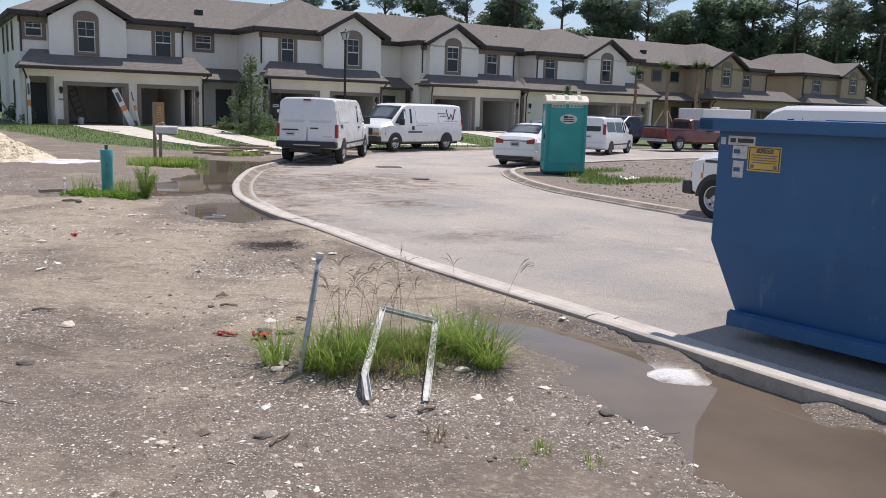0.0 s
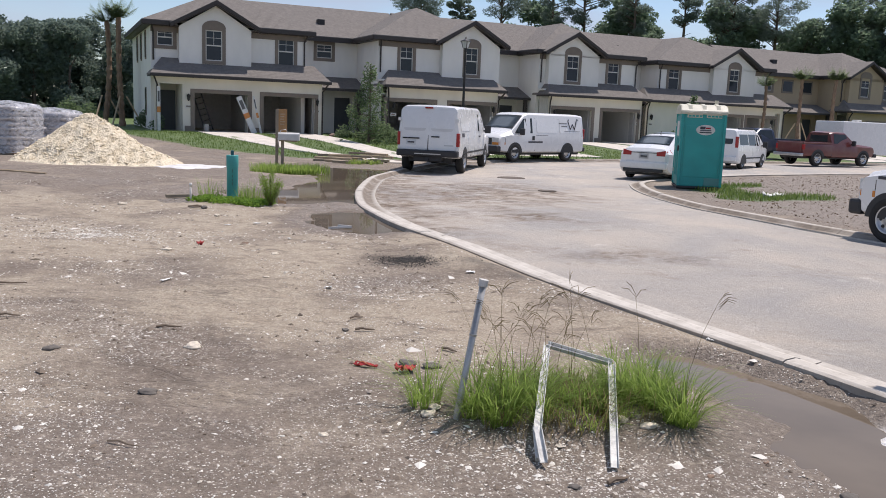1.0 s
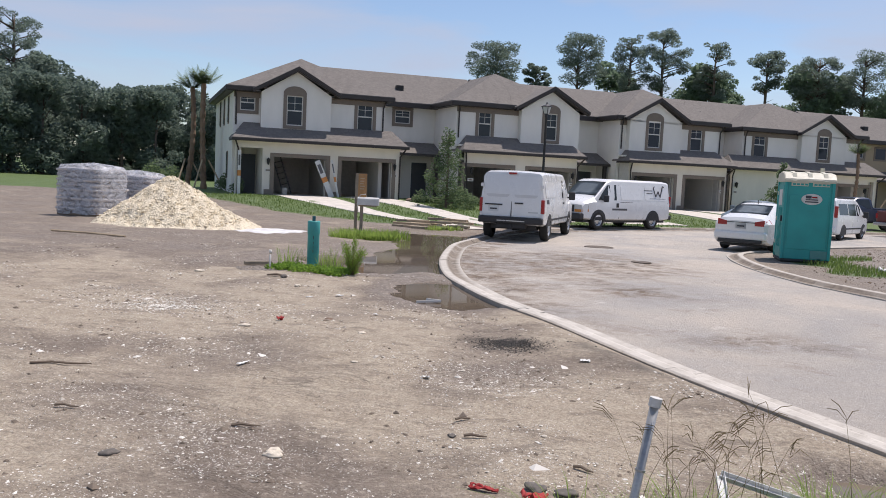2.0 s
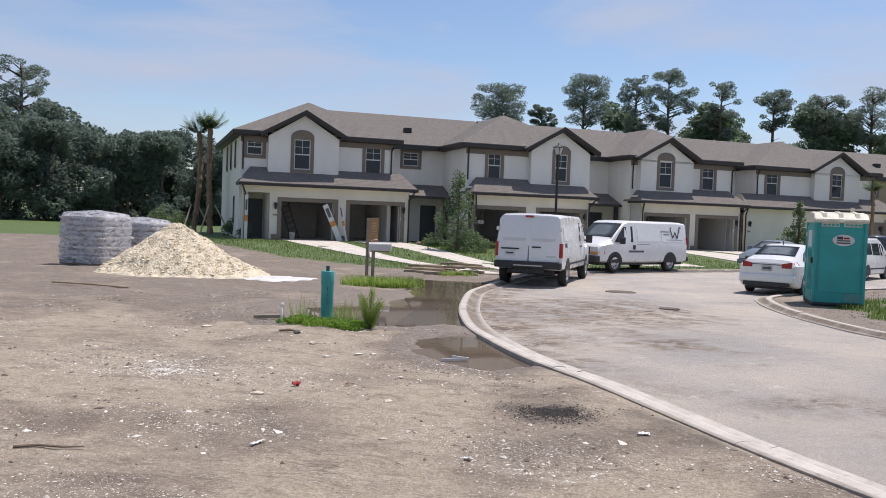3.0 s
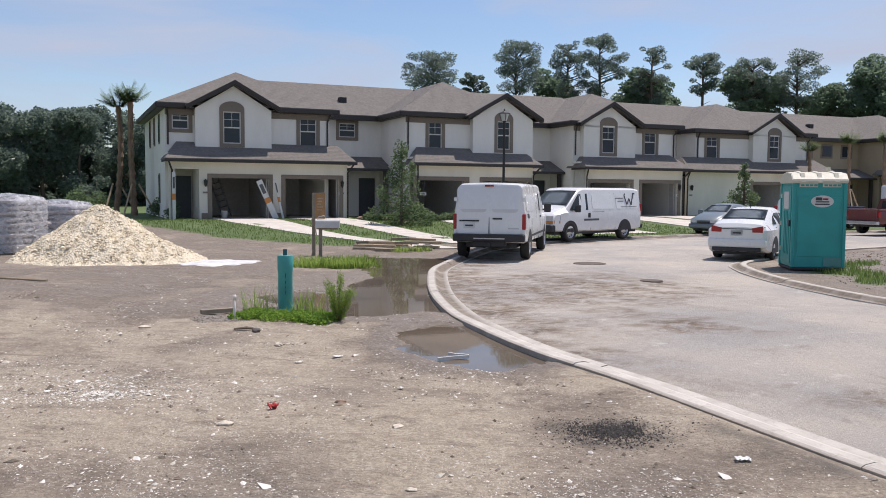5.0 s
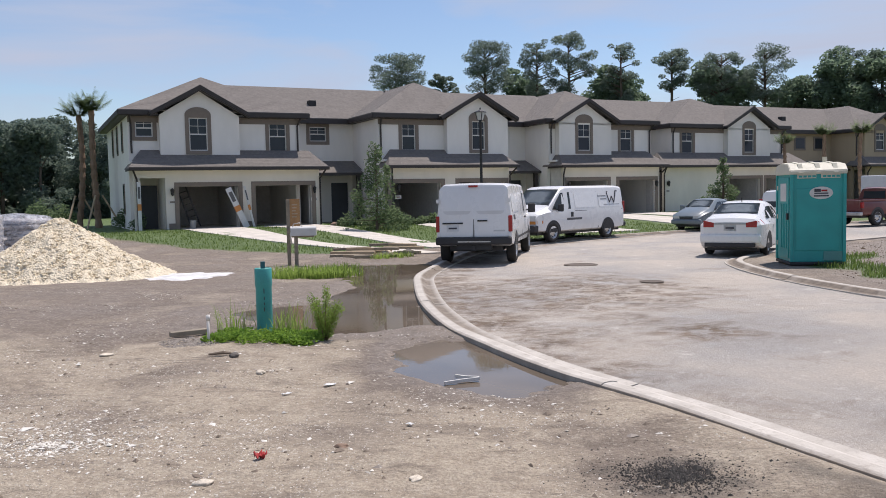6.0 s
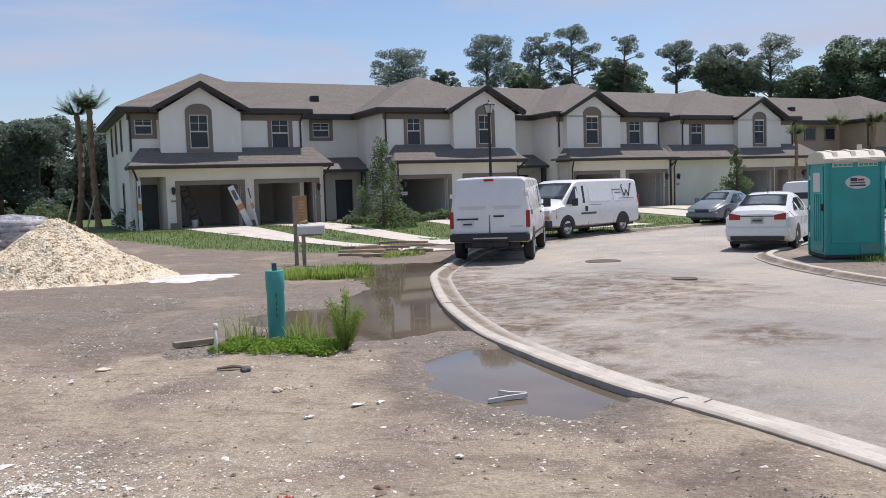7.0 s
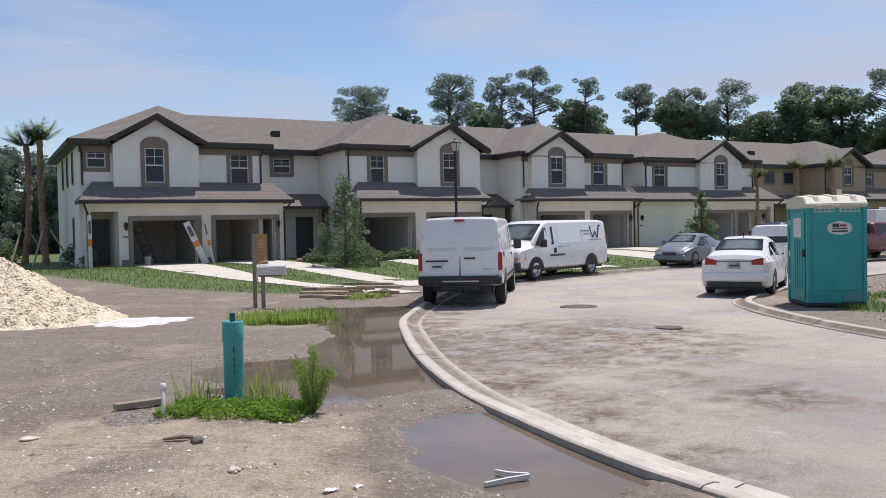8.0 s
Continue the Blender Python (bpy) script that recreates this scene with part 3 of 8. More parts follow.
def window(parent, x0, x1, z0, z1, y, arch=False, grid=2, side=False):
    """A single-hung window: taupe surround, white frame, dark panes, muntins in the upper sash."""
    w = 0.17
    win = part("window", boxes((x0 - w, x0, y - 0.035, y + 0.02, z0 - w, z1 + w), (x1, x1 + w, y - 0.035, y + 0.02, z0 - w, z1 + w), (x0, x1, y - 0.035, y + 0.02, z0 - w, z0), *(() if arch else ((x0, x1, y - 0.035, y + 0.02, z1, z1 + w),))), TRIM, parent, "taupe stucco surround")
    if arch:
        bm = bmesh.new()
        xc, r = (x0 + x1) / 2, (x1 - x0) / 2 + w
        pts = [(xc - r, z1 + 0.10)] + [(xc + r * math.cos(a), z1 + 0.12 + 0.36 * math.sin(a)) for a in np.linspace(math.pi, 0, 17)] + [(xc + r, z1 + 0.10)]
        prism(bm, [(x0, z1), (x0, z1 + 0.17)] + [(x1, z1 + 0.17), (x1, z1)], "y", y - 0.035, y + 0.02)
        prism(bm, [(xc - r, z1 + 0.171)] + pts[2:-2] + [(xc + r, z1 + 0.171)], "y", y - 0.035, y + 0.02)
        part("arched_head", bm, TRIM, win)
    f = 0.05
    zm = (z0 + z1) / 2
    part("frame", boxes((x0, x0 + f, y + 0.02, y + 0.09, z0, z1), (x1 - f, x1, y + 0.02, y + 0.09, z0, z1), (x0 + f, x1 - f, y + 0.02, y + 0.09, z0, z0 + f), (x0 + f, x1 - f, y + 0.02, y + 0.09, z1 - f, z1), (x0 + f, x1 - f, y + 0.015, y + 0.09, zm - 0.03, zm + 0.03)), VINYL, win, "white vinyl window frame")
    part("pane", boxes((x0 + f, x1 - f, y + 0.05, y + 0.06, zm + 0.03, z1 - f)), PANE, win, "dark upper pane")
    part("pane", boxes((x0 + f, x1 - f, y + 0.06, y + 0.07, z0 + f, zm - 0.03)), PANE, win, "dark lower pane")
    bars = [((x0 + x1) / 2 - 0.01, (x0 + x1) / 2 + 0.01, y + 0.035, y + 0.05, zm + 0.03, z1 - f), (x0 + f, x1 - f, y + 0.036, y + 0.048, (zm + z1) / 2 - 0.01, (zm + z1) / 2 + 0.01)]
    for b in bars:
        part("muntin", boxes(b), VINYL, win)
    return win


def roof_faces(bm, faces, t=0.06):
    """Roof planes as thin solids: each a list of corners; eaves drop straight down by t."""
    for f in faces:
        top = [bm.verts.new(p) for p in f]
        low = [bm.verts.new((p[0], p[1], p[2] - t)) for p in f]
        bm.faces.new(top)
        bm.faces.new(low[::-1])
        n = len(f)
        for i in range(n):
            bm.faces.new((low[i], low[(i + 1) % n], top[(i + 1) % n], top[i]))


def courses(bm, a, b, c, d, step=0.14, lift=0.005):
    """Shingle courses on a roof plane: a-b is the eave, d-c the top edge. Each course is a strip with its lower edge proud."""
    a, b, c, d = (Vector(p) for p in (a, b, c, d))
    up = ((d + c) / 2 - (a + b) / 2)
    n = max(2, int(up.length / step))
    nrm = (b - a).cross(up).normalized()
    if nrm.z < 0:
        nrm = -nrm
    for i in range(n):
        t0, t1 = i / n, (i + 1) / n
        p, q = a.lerp(d, t0), b.lerp(c, t0)
        r, s = b.lerp(c, t1), a.lerp(d, t1)
        vs = [p + nrm * 0.004, q + nrm * 0.004, q + nrm * (0.004 + lift), p + nrm * (0.004 + lift)]
        lo = [bm.verts.new(v) for v in vs]
        hi = [bm.verts.new(r + nrm * 0.005), bm.verts.new(s + nrm * 0.005)]
        bm.faces.new(lo)
        if (r - s).length > 0.02:
            bm.faces.new((lo[3], lo[2], hi[0], hi[1]))
        else:
            bmesh.ops.delete(bm, geom=[hi[1]], context="VERTS")
            bm.faces.new((lo[3], lo[2], hi[0]))


def rod_along(bm, pts, w=0.08, d=0.06):
    """A square pipe through points, for downspouts."""
    for p, q in zip(pts, pts[1:]):
        tube(bm, (p, q), w * 0.55, 6)


def sconce(parent, x, y, z):
    lamp = part("wall_lantern", boxes((x - 0.05, x + 0.05, y - 0.03, y, z - 0.12, z + 0.12), (x - 0.015, x + 0.015, y - 0.14, y - 0.03, z + 0.14, z + 0.17), bevel=0.004), VENT, parent, "black wall lantern")
    bm = bmesh.new()
    spin(bm, [(0.0, 0.17), (0.03, 0.15), (0.095, 0.09), (0.085, 0.07), (0.055, -0.14), (0.03, -0.18), (0.0, -0.2)], 6, pose(x, y - 0.13, z))
    part("lantern_cage", bm, VENT, lamp)
    bm = bmesh.new()
    spin(bm, [(0.055, 0.05), (0.074, 0.05), (0.052, -0.12), (0.04, -0.12)], 6, pose(x, y - 0.13, z))
    part("lantern_glass", bm, VINYL, lamp)
    return lamp


def townhouse(u0, u1, bay0, bay1, y, porch, wins, garages, palette, label, group, low_ext=(0, 0), recess=None, peak=None, origin=None):
    """Two mirrored units: garage front with a lean-to roof, an upper floor with a gabled bay, a hipped roof. y: the front plane along the row's depth."""
    UP, LOW, TR = palette
    O = origin or spot(*at_row(0, 44.84), PAD, ROW, K)
    top = thing("townhouse", O, label, "house", group)
    G = 0.06
    zl, ze, zr = 2.72, 5.30, 7.50            # lower eave, upper eave, ridge, above the pad
    yb, yu, yback = y + 0.56, y + 0.96, y + 11.6
    lx0, lx1 = u0 - low_ext[0], u1 + low_ext[1]
    # lower front wall with the garage openings
    bm = bmesh.new()
    gx0 = porch[1] if porch and porch[0] <= lx0 + 0.5 else lx0
    gx1 = porch[0] if porch and porch[1] >= lx1 - 0.5 else lx1
    wall_panel(bm, gx0, gx1, y, -0.3, zl, 0.2, [(a, b, -0.3, 1.94) for a, b in garages])
    part("lower_wall", bm, LOW, top)
    for a, b in garages:
        w = 0.2
        part("garage_surround", boxes((a - w, a, y - 0.03, y + 0.01, 0.0, 1.94 + w), (b, b + w, y - 0.03, y + 0.01, 0.0, 1.94 + w), (a, b, y - 0.03, y + 0.01, 1.94, 1.94 + w)), TR, top, "taupe garage surround")
        part("garage_room", boxes((a - 0.35, a - 0.3, y + 0.2, y + 6.2, -0.3, zl), (b + 0.3, b + 0.35, y + 0.2, y + 6.2, -0.3, zl), (a - 0.3, b + 0.3, y + 6.2, y + 6.3, -0.3, zl), (a - 0.3, b + 0.3, y + 0.2, y + 6.2, 2.3, 2.36)), INNER, top, "bare garage interior")
        part("garage_floor", boxes((a - 0.3, b + 0.3, y - 0.02, y + 6.2, -0.3, 0.03)), CONCRETE, top)
        part("base_band", boxes((a - w - 0.28, a - w, y - 0.045, y - 0.004, -0.2, 0.3)), TR, top)
        for x in (a + 0.02, b - 0.05):
            part("track", boxes((x, x + 0.03, y + 0.3, y + 0.36, 0.03, 2.1)), VINYL, top)
    # porch: a post, the door back in its shade
    if porch:
        a, b = porch
        post = a if a <= lx0 + 0.5 else b - 0.25
        part("porch_beam", boxes((a, b, y, y + 0.25, zl - 0.38, zl)), LOW, top)
        part("porch_post", boxes((post, post + 0.25, y, y + 0.25, -0.3, zl - 0.38)), LOW, top)
        part("porch_wall", boxes((a, b, y + 2.2, y + 2.4, -0.3, zl), (a if a > lx0 + 0.5 else b - 0.02, a + 0.02 if a > lx0 + 0.5 else b, y + 0.25, y + 2.2, -0.3, zl)), LOW, top)
        part("front_door", boxes((a + 0.35, a + 1.25, y + 2.12, y + 2.2, 0.02, 2.05), bevel=0.01), DOORPAINT, top, "dark grey panelled front door")
        part("porch_floor", boxes((a, b, y, y + 2.2, -0.3, 0.02)), CONCRETE, top)
    # lean-to roof
    yo = y - 0.42
    z1 = zl + 0.36 + 0.56 * 0.55
    bm = bmesh.new()
    cor = [(lx0 - 0.35, yo, zl + 0.1), (lx1 + 0.35, yo, zl + 0.1), (lx1 - 0.2, yu, z1 + 0.25), (lx0 + 0.3, yu, z1 + 0.25)]
    roof_faces(bm, [cor, [cor[0], cor[3], (lx0 - 0.35, yu + 0.6, zl + 0.1)], [cor[1], (lx1 + 0.35, yu + 0.6, zl + 0.1), cor[2]]])
    lean = part("lower_roof", bm, SHINGLE, top, "grey-brown shingle lean-to roof")
    bm = bmesh.new()
    courses(bm, *cor)
    tagged(part("shingle_course", bm, SHINGLE, lean), kind="stuff")
    part("gutter", boxes((lx0 - 0.38, lx1 + 0.38, yo - 0.10, yo - 0.002, zl - 0.06, zl + 0.085), (lx0 - 0.38, lx0 - 0.34, yo, y + 1.0, zl - 0.06, zl + 0.04), (lx1 + 0.34, lx1 + 0.38, yo, y + 1.0, zl - 0.06, zl + 0.04), bevel=0.012), FASCIA, top, "dark brown gutter and fascia")
    part("soffit", boxes((lx0 - 0.33, lx1 + 0.33, yo, y, zl - 0.05, zl - 0.02)), LOW, top)
    # upper floor
    left = [w for w in wins if w[1] <= bay0 and not w[4]]
    mid = [w for w in wins if w[4]]
    right = [w for w in wins if w[0] >= bay1 and not w[4]]
    zlow = 2.72
    if bay0 - u0 > 0.2:
        bm = bmesh.new()
        wall_panel(bm, u0, bay0, yu, zlow, ze, 0.2, [w[:4] for w in left])
        part("upper_wall", bm, UP, top)
        part("frieze", boxes((u0, bay0 - 0.004, yu - 0.03, yu - 0.002, ze - 0.42, ze - 0.15)), TR, top, "taupe band under the eaves")
    if u1 - bay1 > 0.2:
        bm = bmesh.new()
        wall_panel(bm, bay1, u1, yu, zlow, ze, 0.2, [w[:4] for w in right])
        part("upper_wall", bm, UP, top)
        part("frieze", boxes((bay1 + 0.004, u1, yu - 0.03, yu - 0.002, ze - 0.42, ze - 0.15)), TR, top, "taupe band under the eaves")
    bc, half = (bay0 + bay1) / 2, (bay1 - bay0) / 2
    pk = ze + 0.05 + half * 0.59
    bm = bmesh.new()
    wall_panel(bm, bay0, bay1, yb, zlow, ze - 0.2, 0.2, [w[:4] for w in mid], [(bay0, ze - 0.2), (bay1, ze - 0.2), (bay1, ze - 0.1), (bc, pk - 0.1), (bay0, ze - 0.1)])
    for x in (bay0, bay1 - 0.1):
        box(bm, x, x + 0.1, yb + 0.2, yu + 0.2, zlow, ze - 0.1)
    part("gable_wall", bm, UP, top)
    part("side_wall", boxes((u0, u0 + 0.2, yu + 0.2, yback, -0.3, ze), (u1 - 0.2, u1, yu + 0.2, yback, -0.3, ze), (u0 + 0.2, u1 - 0.2, yback - 0.2, yback, -0.3, ze), (u0, u0 + 0.2, y + 0.3, yu + 0.2, zl + 0.3, zl + 0.4)), UP, top)
    for w in wins:
        window(top, *w[:4], yb if w[4] else yu, arch=w[4])
    part("upper_floor_deck", boxes((u0 + 0.2, u1 - 0.2, yu + 0.2, yback - 0.2, 2.5, 2.7)), INNER, top)
    # hipped roof
    e = 0.42
    x0, x1, yf, yr = u0 - e, u1 + e, yu - 0.36, yback + e
    xc = peak or (x0 + x1) / 2
    run = (zr - ze) / 0.56
    py = yf + run
    z = ze + 0.12
    planes = [[(x0, yf, z), (x1, yf, z), (xc, py, zr)], [(x0, yf, z), (xc, py, zr), (xc, yr - run, zr), (x0, yr, z)], [(x1, yf, z), (x1, yr, z), (xc, yr - run, zr), (xc, py, zr)], [(x0, yr, z), (xc, yr - run, zr), (x1, yr, z)]]
    bm = bmesh.new()
    roof_faces(bm, planes)
    roof = part("roof", bm, SHINGLE, top, "grey-brown shingle hipped roof")
    bm = bmesh.new()
    courses(bm, (x0, yf, z), (x1, yf, z), (xc, py, zr), (xc, py, zr))
    courses(bm, (x0, yr, z), (x0, yf, z), (xc, py, zr), (xc, yr - run, zr))
    tagged(part("shingle_course", bm, SHINGLE, roof), kind="stuff")
    # gable over the bay
    yg = yb - 0.38
    yin = yf + (pk + 0.16 - z) / 0.56 + 0.4
    o = 0.45
    ea, eb = (bay0 - o, ze + 0.12 - 0.0), (bay1 + o, ze + 0.12)
    bm = bmesh.new()
    gl = [(bay0 - o, yg, ze + 0.02), (bc, yg, pk + 0.16), (bc, yin, pk + 0.16), (bay0 - o, yf + 0.1, ze + 0.02)]
    gr = [(bay1 + o, yg, ze + 0.02), (bay1 + o, yf + 0.1, ze + 0.02), (bc, yin, pk + 0.16), (bc, yg, pk + 0.16)]
    roof_faces(bm, [gl, gr])
    part("gable_roof", bm, SHINGLE, top, "shingled gable over the bay")
    bm = bmesh.new()
    for sgn, ex in ((-1, bay0 - o), (1, bay1 + o)):
        prism(bm, [(ex, ze - 0.15), (ex, ze + 0.0), (bc, pk + 0.14), (bc, pk - 0.04)], "y", yg - 0.03, yg + 0.02)
        prism(bm, [(ex, ze - 0.2), (ex, ze - 0.1), (bc, pk - 0.02), (bc, pk - 0.1)], "y", yg + 0.02, yb)
    part("barge_board", bm, FASCIA, top, "dark brown barge boards")
    fl = [(x0 - 0.02, x0 + 0.06, yf, yr, z - 0.23, z - 0.05), (x1 - 0.06, x1 + 0.02, yf, yr, z - 0.23, z - 0.05)]
    if bay0 - o - x0 > 0.1:
        fl.append((x0, bay0 - o, yf - 0.06, yf + 0.03, z - 0.23, z - 0.04))
    if x1 - bay1 - o > 0.1:
        fl.append((bay1 + o, x1, yf - 0.06, yf + 0.03, z - 0.23, z - 0.04))
    part("fascia", boxes(*fl), FASCIA, top, "dark brown fascia and gutter")
    part("soffit", boxes((x0 + 0.06, x1 - 0.06, yf + 0.03, yu, z - 0.26, z - 0.22), (x0 + 0.06, u0, yu, yr, z - 0.26, z - 0.22), (u1, x1 - 0.06, yu, yr, z - 0.26, z - 0.22)), FASCIA, top)
    # downspouts
    for x, s in ((u0 + 0.12, -1), (u1 - 0.12, 1)):
        bm = bmesh.new()
        rod_along(bm, [(x + s * 0.1, yf - 0.02, z - 0.2), (x, yu - 0.06, z - 0.6), (x, yu - 0.06, z1 + 0.1)])
        part("downspout", bm, FASCIA, top, "dark brown downspout")
    for x, s in ((lx0 + 0.1, -1), (lx1 - 0.1, 1)):
        bm = bmesh.new()
        rod_along(bm, [(x + s * 0.3, yo - 0.05, zl - 0.05), (x + s * 0.12, y - 0.06, zl - 0.45), (x + s * 0.12, y - 0.06, -0.1)])
        part("downspout", bm, FASCIA, top, "dark brown downspout")
    # roof vents
    for x, yy in ((xc + 1.2, py - 0.5), (xc + 1.9, py - 0.6)):
        zz = zr - abs(x - xc) * (zr - z) / (x1 - xc)
        part("roof_vent", boxes((x - 0.2, x + 0.2, py + 0.2, py + 0.6, zz - 0.1, zz + 0.16), bevel=0.02), VENT, top)
    for x in (gx0 + 0.28, gx1 - 0.28):
        sconce(top, x, y, 1.72)
        part("number_plate", boxes((x - 0.16, x + 0.16, y - 0.02, y, 1.18, 1.34)), VINYL, top, "pale plate with dark bars")
        part("number_bar", boxes((x - 0.11, x + 0.11, y - 0.024, y - 0.019, 1.22, 1.30)), TR, top)
    return top


def link_wing(u0, u1, y, palette, win, label, group, r0, r1):
    """The set-back length between two fronts: entry below, one window above, its own strip of the long roof."""
    UP, LOW, TR = palette
    O = spot(*at_row(0, 44.84), PAD, ROW, K)
    top = thing("townhouse_link", O, label, "house", group)
    zl, ze, zr = 2.72, 5.30, 7.50
    bm = bmesh.new()
    holes = [win] if win else []
    wall_panel(bm, u0, u1, y, zl, ze, 0.2, holes)
    part("upper_wall", bm, UP, top)
    d0 = u1 - 1.35
    w0 = u0 + 0.35
    bm = bmesh.new()
    wall_panel(bm, u0, u1, y, -0.3, zl, 0.2, [(d0, d0 + 0.95, -0.3, 2.08), (w0, w0 + 0.75, 0.75, 2.0)])
    part("lower_wall", bm, UP, top)
    part("front_door", boxes((d0, d0 + 0.95, y + 0.1, y + 0.16, 0.0, 2.08), bevel=0.01), DOORPAINT, top, "dark grey front door")
    window(top, w0, w0 + 0.75, 0.75, 2.0, y)
    if win:
        window(top, *win, y)
    bm = bmesh.new()
    roof_faces(bm, [[(r0, y - 0.42, ze + 0.12), (r1, y - 0.42, ze + 0.12), (r1, y + 3.9, zr), (r0, y + 3.9, zr)], [(r0, y + 3.9, zr), (r1, y + 3.9, zr), (r1, y + 8.2, ze + 0.12), (r0, y + 8.2, ze + 0.12)]])
    roof = part("roof", bm, SHINGLE, top, "grey-brown shingle roof")
    bm = bmesh.new()
    courses(bm, (u0 - 0.4, y - 0.42, ze + 0.12), (u1 + 0.4, y - 0.42, ze + 0.12), (r1, y + 3.9, zr), (r0, y + 3.9, zr))
    tagged(part("shingle_course", bm, SHINGLE, roof), kind="stuff")
    part("fascia", boxes((u0, u1, y - 0.48, y - 0.4, ze - 0.16, ze + 0.08)), FASCIA, top)
    part("soffit", boxes((u0, u1, y - 0.4, y, ze - 0.14, ze - 0.1)), FASCIA, top)
    bm = bmesh.new()
    cor = [(u0, y - 1.6, zl - 0.15), (u1, y - 1.6, zl - 0.15), (u1, y, zl + 0.5), (u0, y, zl + 0.5)]
    roof_faces(bm, [cor])
    lean = part("entry_roof", bm, SHINGLE, top)
    bm = bmesh.new()
    courses(bm, *cor)
    tagged(part("shingle_course", bm, SHINGLE, lean), kind="stuff")
    part("entry_gutter", boxes((u0, u1, y - 1.7, y - 1.6, zl - 0.3, zl - 0.17)), FASCIA, top)
    part("entry_post", boxes((u1 - 0.45, u1 - 0.25, y - 1.55, y - 1.35, -0.3, zl - 0.22), bevel=0.01), FASCIA, top)
    part("entry_floor", boxes((u0, u1, y - 1.7, y, -0.3, 0.02)), CONCRETE, top)
    part("roof_vent", boxes(((u0 + u1) / 2 - 0.2, (u0 + u1) / 2 + 0.2, y + 1.2, y + 1.6, ze + 0.9, ze + 1.22), bevel=0.02), VENT, top)
    return top


WHITE = (STUCCO, STUCCO_LOW, TRIM)
TANS = (STUCCO_TAN, STUCCO_TAN, TRIM)
GRP = "row of townhouses"
first_house = townhouse(4.40, 12.32, 5.72, 9.30, 0.0, (4.45, 5.78), [(4.71, 5.47, 4.23, 5.03, False), (7.00, 7.83, 3.59, 5.10, True), (10.80, 11.65, 3.59, 5.03, False)], [(6.36, 9.02), (9.83, 12.54)], WHITE,
          "new two-storey white stucco townhouse with two open garages", GRP, (-0.2, 0.62), peak=8.35)
for yy, zz in ((3.2, 3.7), (5.6, 3.7), (3.4, 0.8), (8.0, 3.7)):
    w = part("side_window", boxes((4.365, 4.396, yy - 0.08, yy + 0.48, zz - 0.08, zz + 1.38)), TRIM, first_house, "narrow side window")
    part("pane", boxes((4.35, 4.363, yy, yy + 0.4, zz, zz + 1.3)), PANE, w)
link_wing(12.32, 16.0, 3.3, WHITE, (13.55, 14.45, 4.25, 5.0), "set-back white stucco entry wing between townhouses", GRP, 8.45, 19.3)
townhouse(15.95, 23.15, 19.57, 23.15, -1.25, None, [(17.22, 17.97, 3.60, 5.03, False), (21.0, 21.76, 3.62, 5.10, True)], [(16.2, 18.9), (19.9, 22.6)], WHITE,
          "white stucco townhouse with a gabled bay and downspouts", GRP, (-0.3, -0.3))
link_wing(23.15, 26.6, 3.0, WHITE, None, "set-back white stucco entry wing between townhouses", GRP, 19.3, 29.7)
townhouse(26.5, 33.68, 26.93, 30.5, -0.45, None, [(28.18, 29.03, 3.64, 5.20, True), (31.45, 32.28, 3.63, 5.13, False)], [(27.1, 29.8), (30.6, 33.2)], WHITE,
          "white stucco townhouse behind the parked van", GRP, (-0.3, -0.15))
link_wing(33.68, 36.35, 3.6, WHITE, None, "set-back white stucco entry wing between townhouses", GRP, 29.7, 40.9)
townhouse(36.32, 45.9, 40.65, 44.35, 0.75, (45.9, 46.7), [(37.18, 38.07, 3.60, 5.12, False), (42.06, 42.89, 3.64, 5.18, True)], [(40.2, 42.9), (43.4, 46.0)], WHITE,
          "white stucco townhouse at the far end of its row", GRP, (1.4, 0.8))
tan_house = townhouse(53.9, 61.6, 54.4, 58.0, 1.4, None, [(55.6, 56.5, 3.9, 5.3, True), (58.6, 59.45, 3.8, 5.2, False)], [(56.0, 58.7), (59.4, 62.1)], TANS,
          "tan stucco townhouse further down the street", "tan townhouses", (-0.1, 2.6))
tan_wing = link_wing(46.9, 53.9, 4.4, TANS, (48.2, 49.1, 4.1, 4.85), "set-back tan stucco wing with small upper windows", "tan townhouses", 46.2, 57.8)
for a in (50.2, 52.2):
    w = part("upper_window", boxes((a - 0.13, a + 1.03, 4.36, 4.398, 3.97, 4.98)), TRIM, tan_wing, "small window with a taupe surround")
    part("pane", boxes((a, a + 0.9, 4.345, 4.358, 4.1, 4.85)), PANE, w)
for yy in (5.0, 8.4):
    w = part("side_window", boxes((53.86, 53.895, yy - 0.12, yy + 1.12, 3.98, 4.92)), TRIM, tan_house, "small side window")
    part("pane", boxes((53.845, 53.858, yy, yy + 1.0, 4.1, 4.8)), PANE, w)
townhouse(66.4, 76.0, 71.5, 75.2, 1.4, None, [(68.0, 69.0, 3.8, 5.2, False), (72.8, 73.7, 3.9, 5.3, True)], [(68.0, 70.7), (71.6, 74.3)], TANS,
          "tan stucco townhouse past the first tan one", "tan townhouses", (0, 0.6))
for edges in DRIVES:
    driveway(edges, "pale concrete driveway across the new lawn")

